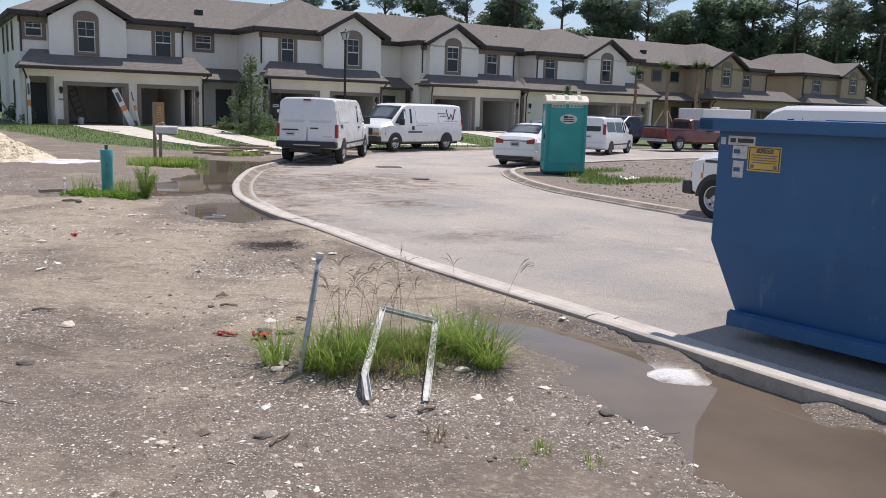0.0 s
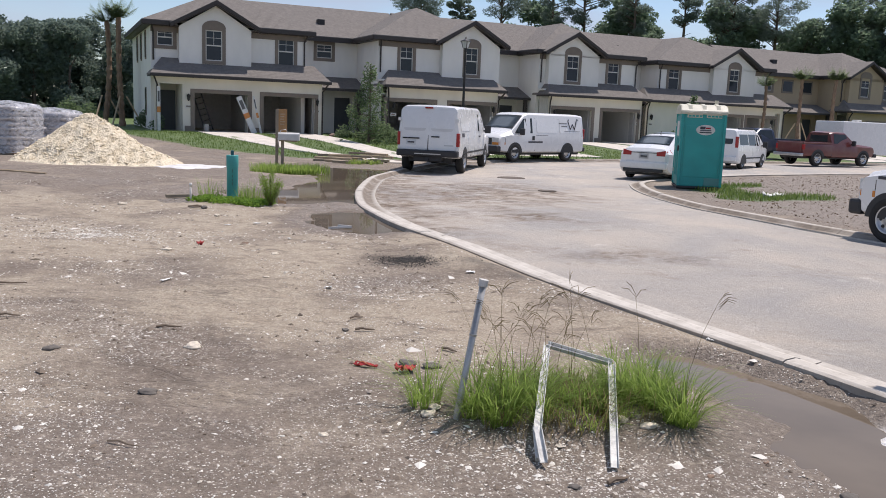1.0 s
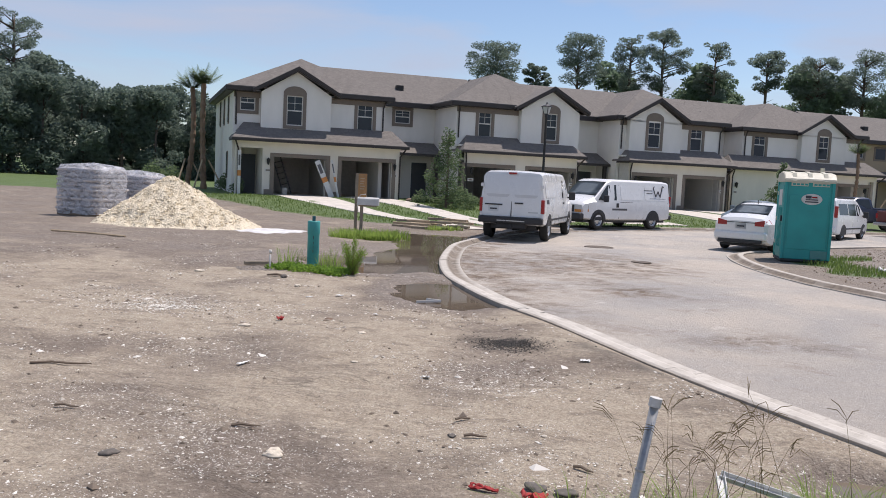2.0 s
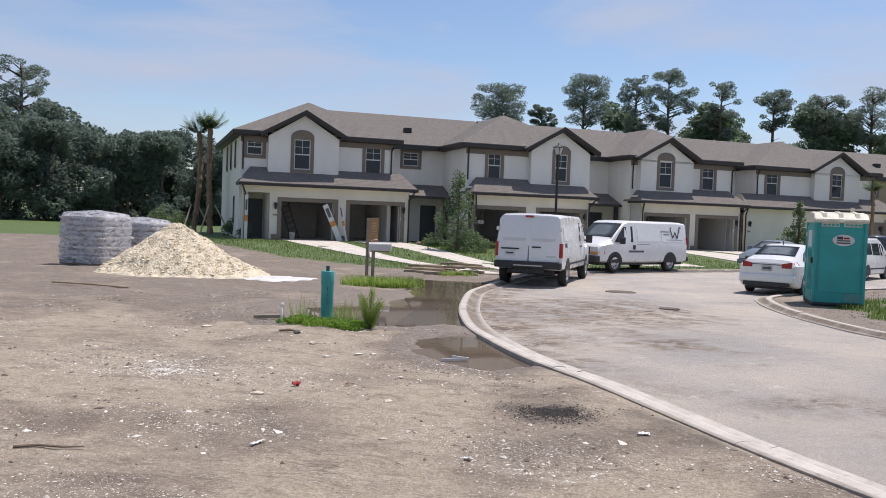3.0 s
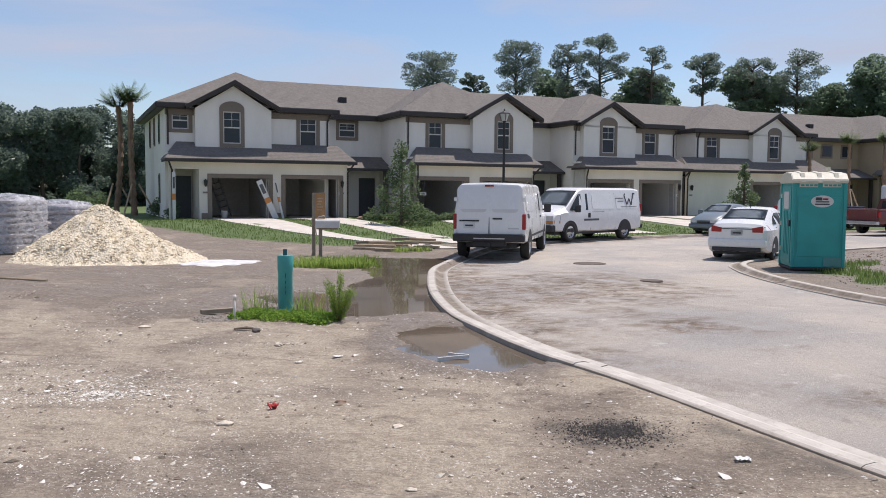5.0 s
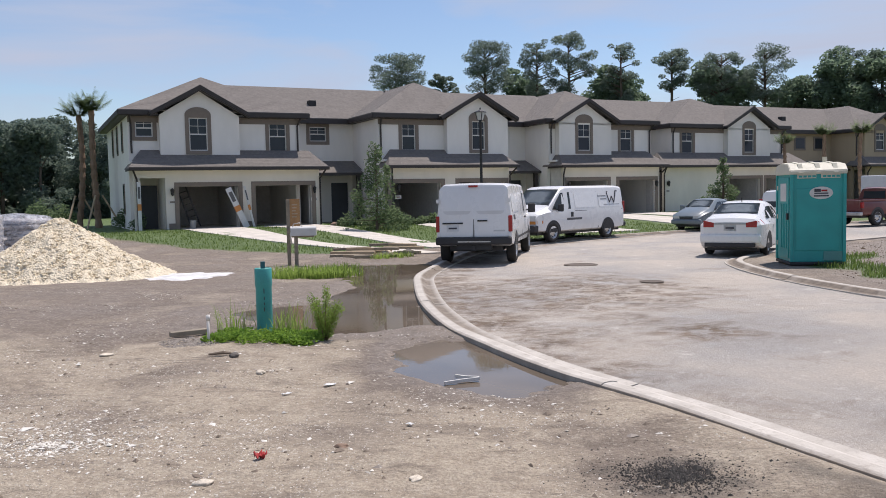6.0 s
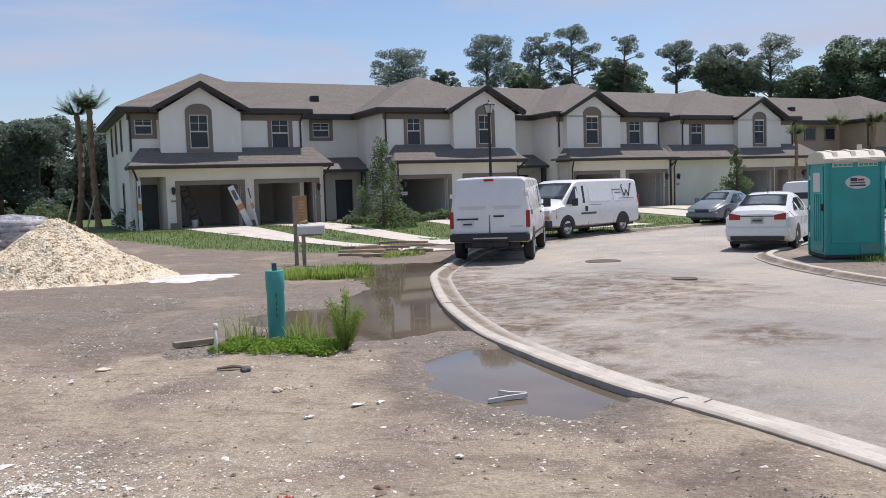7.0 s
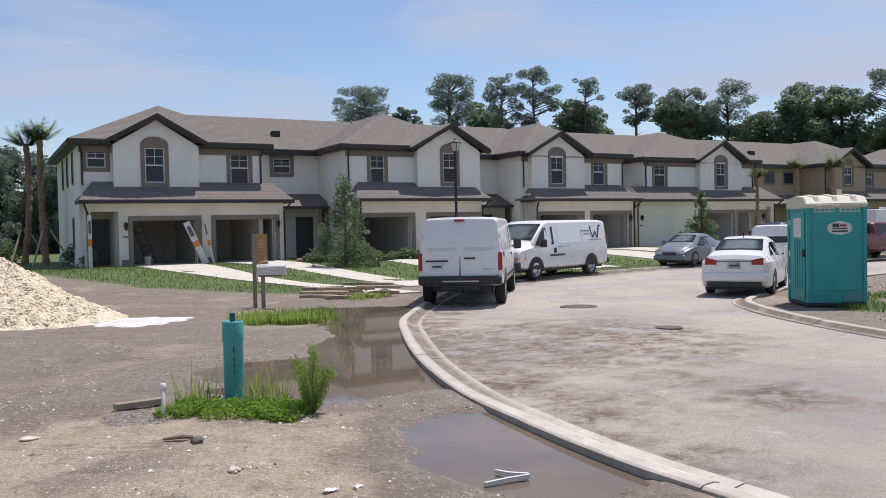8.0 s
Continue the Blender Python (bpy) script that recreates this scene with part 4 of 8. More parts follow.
# ---- vehicles ----
WHITE_PAINT = paint_material("white_car_paint", (0.74, 0.74, 0.73), 0.22, 0.12)
# white paint made darker: the pressed panels' shade is put into the colour
SHADED_WHITE_PAINT = paint_material("shaded_white_panel", (0.60, 0.60, 0.595), 0.3, 0.12)
SILVER_PAINT = paint_material("silver_blue_paint", (0.15, 0.185, 0.21), 0.28, 0.1)
RED_PAINT = paint_material("dark_red_paint", (0.13, 0.03, 0.027), 0.3, 0.25)
NAVY_PAINT = paint_material("dark_blue_paint", (0.018, 0.028, 0.06), 0.28, 0.15)
RUBBER = plain("tyre_rubber", (0.022, 0.021, 0.02), 0.85, vary=0.3)
BLACK_PLASTIC = plain("black_plastic", (0.028, 0.028, 0.03), 0.6)
ALLOY = plain("wheel_alloy", (0.5, 0.5, 0.5), 0.35, 0.8)
CAR_GLASS = glass_material("car_glass", (0.02, 0.025, 0.028))
# sloping glass with the sky's reflection put into its base colour
SKY_GLASS = glass_material("sky_toned_glass", (0.22, 0.25, 0.27))
TAIL_RED = plain("red_lens", (0.33, 0.02, 0.02), 0.2)
AMBER = plain("amber_lens", (0.6, 0.22, 0.04), 0.2)
LENS = plain("clear_lens", (0.55, 0.56, 0.56), 0.12)
SEAM = plain("dark_seam", (0.10, 0.10, 0.105), 0.7)
PLATE = plain("plate_white", (0.6, 0.62, 0.62), 0.5)
INK = plain("dark_lettering", (0.05, 0.05, 0.06), 0.6)


class Car:
    """A vehicle from cross-sections. Local x runs forward, z up, from the ground at its middle.
    stations: (x, under, top, half width at the belt, half width at the top); belt: height where the sides begin to lean in."""

    def __init__(self, name, m, label, category, stations, belt, paint, group="", round_top=0.07):
        self.st, self.belt, self.r = stations, belt, round_top
        self.top = thing(name, m, label, category, group)
        bm = bmesh.new()
        rings = []
        for x, zb, zt, hb, ht in stations:
            half = self.section(zb, zt, hb, ht)
            ring = [(x, y, z) for y, z in half] + [(x, -y, z) for y, z in reversed(half)]
            rings.append([bm.verts.new(p) for p in ring])
        n = len(rings[0])
        for a, b in zip(rings, rings[1:]):
            for k in range(n):
                bm.faces.new((a[k], a[(k + 1) % n], b[(k + 1) % n], b[k]))
        bm.faces.new(rings[0])
        bm.faces.new(rings[-1][::-1])
        bmesh.ops.recalc_face_normals(bm, faces=bm.faces[:])
        self.body = part("body", bm, paint, self.top, smooth=True)
        self.body.data.set_sharp_from_angle(angle=radians(32))

    def section(self, zb, zt, hb, ht):
        belt = min(self.belt, zt - self.r - 0.02)
        r = self.r
        return [(hb * 0.90, zb), (hb * 0.985, zb + 0.05), (hb, zb + 0.16), (hb, belt), (ht + (hb - ht) * 0.12, zt - r), (ht - r * 0.35, zt - r * 0.35), (ht - r, zt), (ht * 0.5, zt + 0.018), (0.02, zt + 0.025)]

    def lerp(self, x):
        s = self.st
        for a, b in zip(s, s[1:]):
            if a[0] <= x <= b[0]:
                t = (x - a[0]) / (b[0] - a[0])
                return [a[k] + (b[k] - a[k]) * t for k in range(5)]
        return list(s[0] if x < s[0][0] else s[-1])

    def half(self, x, z):
        _, zb, zt, hb, ht = self.lerp(x)
        pts = self.section(zb, zt, hb, ht)[2:6]
        for (y0, z0), (y1, z1) in zip(pts, pts[1:]):
            if z0 <= z <= z1:
                return y0 + (y1 - y0) * (z - z0) / (z1 - z0)
        return hb if z < pts[0][1] else pts[-1][0]

    def side(self, name, pts, mat, sides=(1, -1), proud=0.006, label="", parent=None):
        """A panel on the flank, from an outline of (x, z)."""
        out = []
        for s in sides:
            bm = bmesh.new()
            a = [bm.verts.new((x, s * (self.half(x, z) + proud), z)) for x, z in pts]
            b = [bm.verts.new((x, s * (self.half(x, z) - 0.03), z)) for x, z in pts]
            n = len(pts)
            bm.faces.new(a)
            for i in range(n):
                bm.faces.new((a[i], a[(i + 1) % n], b[(i + 1) % n], b[i]))
            out.append(part(name, bm, mat, parent or self.top, label))
        return out

    def end(self, name, pts, mat, x, proud=0.012, label="", parent=None, lean=0.0, z0=0.0):
        """A panel on the front (x above 0) or the rear, from an outline of (y, z)."""
        s = 1 if x > 0 else -1
        bm = bmesh.new()
        a = [bm.verts.new((x + s * proud - s * lean * (z - z0), y, z)) for y, z in pts]
        b = [bm.verts.new((x - s * 0.03 - s * lean * (z - z0), y, z)) for y, z in pts]
        n = len(pts)
        bm.faces.new(a)
        for i in range(n):
            bm.faces.new((a[i], a[(i + 1) % n], b[(i + 1) % n], b[i]))
        return part(name, bm, mat, parent or self.top, label)

    def slope(self, name, xa, xb, wa, wb, mat, up=0.012, steps=5):
        """Glass on a sloping part of the top between two stations' x."""
        bm = bmesh.new()
        rows = []
        for i in range(steps + 1):
            t = i / steps
            x = xa + (xb - xa) * t
            z = self.lerp(x)[2] + up
            w = wa + (wb - wa) * t
            rows.append([bm.verts.new((x, w * f, z + 0.02 * (1 - abs(f)))) for f in (-1, -0.5, 0, 0.5, 1)])
        for a, b in zip(rows, rows[1:]):
            for k in range(4):
                bm.faces.new((a[k], a[k + 1], b[k + 1], b[k]))
        bmesh.ops.solidify(bm, geom=bm.faces[:], thickness=0.008)
        return part(name, bm, mat, self.top, smooth=True)

    def wheel(self, x, r, track, width=0.22, hubcap=True, arch=True):
        for s in (1, -1):
            if arch:
                # flat black patch that stands in for the shade inside the wheel well
                pts = [(x + r * 1.2 * math.cos(a), r + r * 1.2 * math.sin(a)) for a in np.linspace(math.pi + 0.35, -0.35, 16)]
                zmin = self.lerp(x)[1] + 0.005
                pts = [(px, max(pz, zmin)) for px, pz in pts]
                self.side("wheel_well_shade", pts, BLACK_PLASTIC, (s,), 0.004)
            m = pose(x, s * track, r, -90 * s)
            bm = bmesh.new()
            w = width / 2
            spin(bm, [(r * 0.6, -w), (r * 0.9, -w), (r * 0.985, -w * 0.75), (r, -w * 0.3), (r, w * 0.3), (r * 0.985, w * 0.75), (r * 0.9, w), (r * 0.62, w * 0.96), (r * 0.6, w * 0.5)], 28, m)
            tyre = part("wheel", bm, RUBBER, self.top, "black tyre", smooth=True)
            bm = bmesh.new()
            spin(bm, [(r * 0.63, w * 0.9), (r * 0.6, w * 0.97), (r * 0.54, w * 0.75), (r * 0.5, w * 0.45), (r * 0.25, w * 0.62), (r * 0.16, w * 0.9), (0, w * 0.92)], 28, m)
            part("rim", bm, ALLOY, tyre, "silver wheel rim", smooth=True)
            bm = bmesh.new()
            for k in range(8):
                a = k * math.tau / 8
                c = m @ Vector((r * 0.42 * math.cos(a), r * 0.42 * math.sin(a), w * 0.56))
                spin(bm, [(0, 0.012), (r * 0.075, 0.01), (r * 0.075, -0.02)], 8, Matrix.Translation(c) @ m.to_quaternion().to_matrix().to_4x4())
            part("rim_hole", bm, BLACK_PLASTIC, tyre)

    def plate(self, x, y, z):
        p = self.end("license_plate", [(y - 0.16, z - 0.08), (y + 0.16, z - 0.08), (y + 0.16, z + 0.08), (y - 0.16, z + 0.08)], PLATE, x, 0.02)
        self.end("plate_bar", [(y - 0.11, z - 0.022), (y + 0.11, z - 0.022), (y + 0.11, z + 0.022), (y - 0.11, z + 0.022)], INK, x, 0.024, parent=p)


def rect(a, b, c, d):
    return [(a, c), (b, c), (b, d), (a, d)]


def round_rect(a, b, c, d, r=0.06):
    pts = []
    for cx, cz, s in ((b - r, d - r, 0), (a + r, d - r, 90), (a + r, c + r, 180), (b - r, c + r, 270)):
        pts += [(cx + r * math.cos(radians(s + k)), cz + r * math.sin(radians(s + k))) for k in (0, 30, 60, 90)]
    return pts


def mirror(car, x, z, mat):
    for s in (1, -1):
        y = car.half(x, z)
        a, b = sorted((s * (y + 0.06), s * (y + 0.28)))
        part("wing_mirror", boxes((x - 0.06, x + 0.06, a, b, z - 0.06, z + 0.22), bevel=0.03), mat, car.top, "black wing mirror")
        a, b = sorted((s * (y - 0.02), s * (y + 0.07)))
        part("mirror_arm", boxes((x - 0.03, x + 0.03, a, b, z, z + 0.05)), BLACK_PLASTIC, car.top)


def cargo_van_tall(m):
    """A long-nosed white van with blank double rear doors."""
    c = Car("cargo_van", m, "white long-nosed cargo van with blank rear doors", "van",
            [(-3.05, 0.62, 1.95, 0.93, 0.80), (-3.0, 0.52, 2.06, 0.985, 0.86), (-2.6, 0.47, 2.11, 1.005, 0.88), (0.9, 0.45, 2.10, 1.005, 0.88), (1.25, 0.44, 2.02, 1.005, 0.86), (1.95, 0.42, 1.38, 1.0, 0.80), (2.2, 0.36, 1.28, 0.99, 0.84), (2.85, 0.40, 1.14, 0.96, 0.82), (3.05, 0.5, 0.98, 0.86, 0.76)], 1.15, WHITE_PAINT)
    for y0, y1 in ((0.02, 0.9), (-0.9, -0.02)):
        d = c.end("rear_door", round_rect(y0, y1, 0.74, 1.98, 0.05), WHITE_PAINT, -3.05, 0.015, lean=0.055, z0=0.9)
        a, b = (0.07, 0.80) if y0 > 0 else (-0.80, -0.07)
        c.end("window_seam", round_rect(a - 0.018, b + 0.018, 1.302, 1.878, 0.11), SEAM, -3.05, 0.022, lean=0.055, z0=0.9, parent=d)
        c.end("blank_window", round_rect(a, b, 1.32, 1.86, 0.1), SHADED_WHITE_PAINT, -3.05, 0.028, lean=0.055, z0=0.9, parent=d)
    c.end("door_seam", rect(-0.008, 0.008, 0.62, 2.0), SEAM, -3.05, 0.016, lean=0.055, z0=0.9)
    c.end("door_handle", rect(-0.36, -0.1, 1.13, 1.17), BLACK_PLASTIC, -3.05, 0.04, label="black door handle", lean=0.055, z0=0.9)
    c.end("plate_recess", rect(0.28, 0.82, 1.07, 1.11), BLACK_PLASTIC, -3.05, 0.04, lean=0.055, z0=0.9)
    c.plate(-3.05, 0.55, 0.96)
    c.end("badge", rect(-0.82, -0.52, 0.87, 0.91), ALLOY, -3.05, 0.02, lean=0.055, z0=0.9)
    c.end("badge", rect(0.62, 0.76, 0.74, 0.77), SEAM, -3.05, 0.02)
    part("brake_light", boxes((-3.08, -3.0, -0.12, 0.12, 2.02, 2.07)), TAIL_RED, c.top)
    for s in (1, -1):
        part("tail_light", boxes((-3.065, -2.9, min(s * 0.90, s * 1.0), max(s * 0.90, s * 1.0), 0.86, 1.28), bevel=0.02), TAIL_RED, c.top, "red tail light")
        part("hinge", boxes((-3.1, -3.03, min(s * 0.9, s * 0.97), max(s * 0.9, s * 0.97), 1.62, 1.72)), WHITE_PAINT, c.top)
        part("hinge", boxes((-3.1, -3.03, min(s * 0.9, s * 0.97), max(s * 0.9, s * 0.97), 0.75, 0.83)), WHITE_PAINT, c.top)
    part("rear_bumper", boxes((-3.2, -2.95, -0.99, 0.99, 0.53, 0.73), bevel=0.04), BLACK_PLASTIC, c.top, "black rear bumper")
    part("bumper_step", boxes((-3.215, -3.19, -0.45, 0.4, 0.60, 0.63)), ALLOY, c.top)
    part("hitch", boxes((-3.1, -2.6, -0.45, 0.45, 0.40, 0.53), (-3.15, -2.9, -0.05, 0.05, 0.38, 0.5)), BLACK_PLASTIC, c.top)
    part("fuel_flap", boxes((-1.6, -1.4, -1.012, -1.0, 0.95, 1.15), bevel=0.004), WHITE_PAINT, c.top)
    c.side("side_window", [(0.35, 1.32), (1.55, 1.32), (1.15, 1.86), (0.35, 1.90)], CAR_GLASS)
    for x in (-0.95, 0.28, 1.7):
        c.side("door_seam", rect(x - 0.006, x + 0.006, 0.5, 1.9 if x < 1 else 1.2), SEAM, proud=0.003)
    c.side("side_panel_press", round_rect(-2.7, -1.05, 1.35, 1.82, 0.1), WHITE_PAINT, proud=0.012)
    c.side("side_moulding", rect(-2.4, 1.6, 0.62, 0.68), BLACK_PLASTIC, proud=0.012)
    c.side("side_badge", rect(-2.6, -2.2, 1.16, 1.28), INK)
    c.side("door_handle", rect(0.4, 0.6, 1.12, 1.17), BLACK_PLASTIC, proud=0.03)
    c.slope("windscreen", 1.9, 1.28, 0.78, 0.78, CAR_GLASS)
    for s in (1, -1):
        c.end("headlight", rect(min(s * 0.55, s * 0.85), max(s * 0.55, s * 0.85), 0.78, 0.95), LENS, 3.05)
    c.end("grille", rect(-0.5, 0.5, 0.62, 0.95), BLACK_PLASTIC, 3.05)
    part("front_bumper", boxes((2.9, 3.12, -0.95, 0.95, 0.36, 0.6), bevel=0.05), BLACK_PLASTIC, c.top)
    mirror(c, 1.55, 1.3, BLACK_PLASTIC)
    for x in (-2.05, 1.95):
        c.wheel(x, 0.385, 0.89, 0.25)
    part("underbody", boxes((-2.7, 2.8, -0.7, 0.7, 0.34, 0.48)), BLACK_PLASTIC, c.top)
    return c.top


def cargo_van_old(m, name, label, letter=True):
    """A full-size van with a short sloping nose."""
    c = Car(name, m, label, "van",
            [(-2.85, 0.55, 1.9, 0.92, 0.78), (-2.78, 0.42, 2.04, 0.99, 0.82), (-2.4, 0.38, 2.08, 1.0, 0.84), (1.0, 0.38, 2.07, 1.0, 0.84), (1.25, 0.38, 2.0, 1.0, 0.83), (2.0, 0.38, 1.34, 1.0, 0.82), (2.2, 0.38, 1.24, 0.99, 0.86), (2.7, 0.42, 1.12, 0.97, 0.86), (2.82, 0.5, 1.0, 0.92, 0.84)], 1.12, WHITE_PAINT)
    c.side("side_window", [(0.78, 1.22), (1.85, 1.22), (1.3, 1.83), (0.78, 1.86)], CAR_GLASS, label="dark door window")
    c.slope("windscreen", 1.95, 1.3, 0.82, 0.78, SKY_GLASS)
    for x in (0.62, 1.9, -1.0):
        c.side("door_seam", rect(x - 0.006, x + 0.006, 0.45, 1.88 if x < 1 else 1.15), SEAM, proud=0.003)
    c.side("door_handle", rect(0.66, 0.8, 0.92, 1.1), BLACK_PLASTIC, proud=0.02, label="black door handle")
    # dark strip: the shade line of the body's crease, put on as colour
    c.side("crease_shade", rect(-2.7, 0.55, 1.13, 1.15), SEAM, proud=0.002)
    c.side("panel_press", round_rect(-2.6, -1.08, 1.26, 1.82, 0.08), WHITE_PAINT, proud=0.01)
    c.side("panel_press", round_rect(-0.92, 0.5, 1.26, 1.82, 0.08), WHITE_PAINT, proud=0.01)
    if letter:
        c.side("telephone_bar", rect(0.1, 1.05, 0.80, 0.88), SEAM, (1,), label="dark bars of a telephone number")
        bm = bmesh.new()
        pts = [(-1.75, 1.86), (-1.68, 1.80), (-1.82, 1.42), (-2.0, 1.66), (-2.12, 1.40), (-2.32, 1.88), (-2.42, 1.86)]
        for p, q in zip(pts, pts[1:]):
            a, b = (Vector((x, c.half(x, z) + 0.016, z)) for x, z in (p, q))
            tube(bm, (a, b), 0.022, 5)
        part("logo", bm, INK, c.top, "dark brush-stroke emblem")
        for a, b, z in ((-1.6, -1.05, 1.66), (-1.6, -1.2, 1.54), (-2.5, -1.4, 1.33)):
            c.side("logo_bar", rect(a, b, z, z + (0.035 if z > 1.4 else 0.015)), SEAM, (1,), 0.014)
    else:
        c.side("fleet_bar", rect(1.95, 2.45, 1.02, 1.07), INK, (1,), label="small dark fleet mark bar")
        c.side("fleet_bar", rect(0.9, 1.3, 0.75, 0.82), INK, (1,))
        c.side("side_window", [(-1.0, 1.25), (0.5, 1.25), (0.5, 1.84), (-1.0, 1.84)], CAR_GLASS)
        c.side("side_window", [(-2.6, 1.25), (-1.15, 1.25), (-1.15, 1.84), (-2.6, 1.84)], CAR_GLASS)
    c.end("grille", rect(-0.5, 0.5, 0.7, 0.98), BLACK_PLASTIC, 2.82, 0.02, label="black grille")
    for s in (1, -1):
        y0, y1 = sorted((s * 0.54, s * 0.90))
        c.end("headlight", rect(y0, y1, 0.82, 1.0), LENS, 2.82, 0.02, label="clear headlight")
        c.end("turn_signal", rect(y0, y1, 0.70, 0.81), AMBER, 2.82, 0.02, label="amber turn signal")
        c.side("marker_light", rect(2.48, 2.79, 0.72, 0.82), AMBER, (s,), label="amber marker light")
        c.side("lamp_surround", rect(2.48, 2.79, 0.83, 1.0), BLACK_PLASTIC, (s,))
        part("tail_light", boxes((-2.87, -2.76, min(s * 0.86, s * 0.99), max(s * 0.86, s * 0.99), 1.0, 1.45), bevel=0.02), TAIL_RED, c.top)
    part("front_bumper", boxes((2.72, 2.98, -0.97, 0.97, 0.40, 0.66), bevel=0.05), BLACK_PLASTIC, c.top, "dark front bumper")
    part("rear_bumper", boxes((-3.0, -2.78, -0.97, 0.97, 0.42, 0.62), bevel=0.05), BLACK_PLASTIC, c.top)
    mirror(c, 1.62, 1.2, BLACK_PLASTIC)
    for x in (-1.65, 1.88 if letter else 2.18):
        c.wheel(x, 0.375, 0.88, 0.25)
    part("underbody", boxes((-2.7, 2.6, -0.8, 0.8, 0.28, 0.42)), BLACK_PLASTIC, c.top)
    part("wiper", boxes((1.9, 1.94, -0.6, 0.1, 1.40, 1.42), (1.9, 1.94, 0.15, 0.7, 1.40, 1.42)), BLACK_PLASTIC, c.top)
    return c.top


def sedan(m, name, label, paint):
    """A small four-door saloon."""
    c = Car(name, m, label, "car",
            [(-2.14, 0.42, 0.92, 0.70, 0.62), (-2.06, 0.30, 1.02, 0.80, 0.66), (-1.85, 0.22, 1.08, 0.84, 0.66), (-1.45, 0.2, 1.14, 0.86, 0.62), (-0.72, 0.2, 1.42, 0.86, 0.56), (-0.1, 0.2, 1.47, 0.86, 0.57), (0.35, 0.2, 1.42, 0.86, 0.57), (1.1, 0.2, 1.04, 0.86, 0.68), (1.3, 0.2, 0.98, 0.855, 0.72), (1.95, 0.25, 0.80, 0.80, 0.68), (2.12, 0.32, 0.66, 0.68, 0.6)], 0.86, paint, round_top=0.06)
    c.slope("rear_window", -1.5, -0.78, 0.60, 0.53, SKY_GLASS, 0.02)
    c.slope("windscreen", 1.05, 0.42, 0.64, 0.54, SKY_GLASS, 0.02)
    c.side("side_window", [(-1.1, 1.02), (-0.12, 0.97), (-0.12, 1.33), (-0.55, 1.32), (-0.85, 1.22)], CAR_GLASS)
    c.side("side_window", [(-0.04, 0.97), (0.85, 0.94), (0.3, 1.30), (-0.04, 1.33)], CAR_GLASS)
    for x in (-0.08, 0.95, -0.98):
        c.side("door_seam", rect(x - 0.005, x + 0.005, 0.32, 0.92), SEAM, proud=0.003)
    c.side("door_handle", rect(-0.75, -0.58, 0.80, 0.84), paint, proud=0.02)
    c.side("door_handle", rect(0.05, 0.22, 0.79, 0.83), paint, proud=0.02)
    for s in (1, -1):
        y0, y1 = sorted((s * 0.42, s * 0.70))
        c.end("tail_light", [(y0, 0.80), (y1, 0.80), (y1, 0.98), (y0, 0.92)] if s > 0 else [(y0, 0.80), (y1, 0.80), (y1, 0.92), (y0, 0.98)], TAIL_RED, -2.1, 0.05, label="red tail light")
        c.side("tail_light", [(-2.05, 0.82), (-1.78, 0.88), (-1.72, 1.0), (-2.02, 0.95)], TAIL_RED, (s,), 0.008)
        y0, y1 = sorted((s * 0.36, s * 0.64))
        c.end("headlight", rect(y0, y1, 0.56, 0.68), LENS, 2.1, 0.03, label="clear headlight")
        c.side("headlight", [(1.72, 0.66), (2.05, 0.58), (2.02, 0.68), (1.7, 0.78)], LENS, (s,))
    c.end("trunk_trim", rect(-0.42, 0.42, 0.88, 0.90), BLACK_PLASTIC, -2.12, 0.03)
    c.plate(-2.12, 0, 0.78)
    c.end("grille", rect(-0.32, 0.32, 0.52, 0.62), BLACK_PLASTIC, 2.12, 0.015)
    c.end("air_intake", rect(-0.5, 0.5, 0.34, 0.42), BLACK_PLASTIC, 2.12, 0.015)
    part("rear_bumper", boxes((-2.2, -1.95, -0.80, 0.80, 0.36, 0.62), bevel=0.07), paint, c.top)
    part("bumper_insert", boxes((-2.215, -2.1, -0.66, 0.66, 0.27, 0.38), bevel=0.02), BLACK_PLASTIC, c.top, "black bumper insert")
    part("front_bumper", boxes((1.98, 2.2, -0.78, 0.78, 0.28, 0.52), bevel=0.07), paint, c.top)
    part("antenna", boxes((-0.62, -0.60, -0.01, 0.01, 1.42, 1.58)), BLACK_PLASTIC, c.top)
    mirror(c, 0.72, 0.95, paint)
    for x in (-1.24, 1.25):
        c.wheel(x, 0.31, 0.74, 0.19)
    part("underbody", boxes((-1.9, 1.9, -0.66, 0.66, 0.16, 0.24)), BLACK_PLASTIC, c.top)
    return c.top


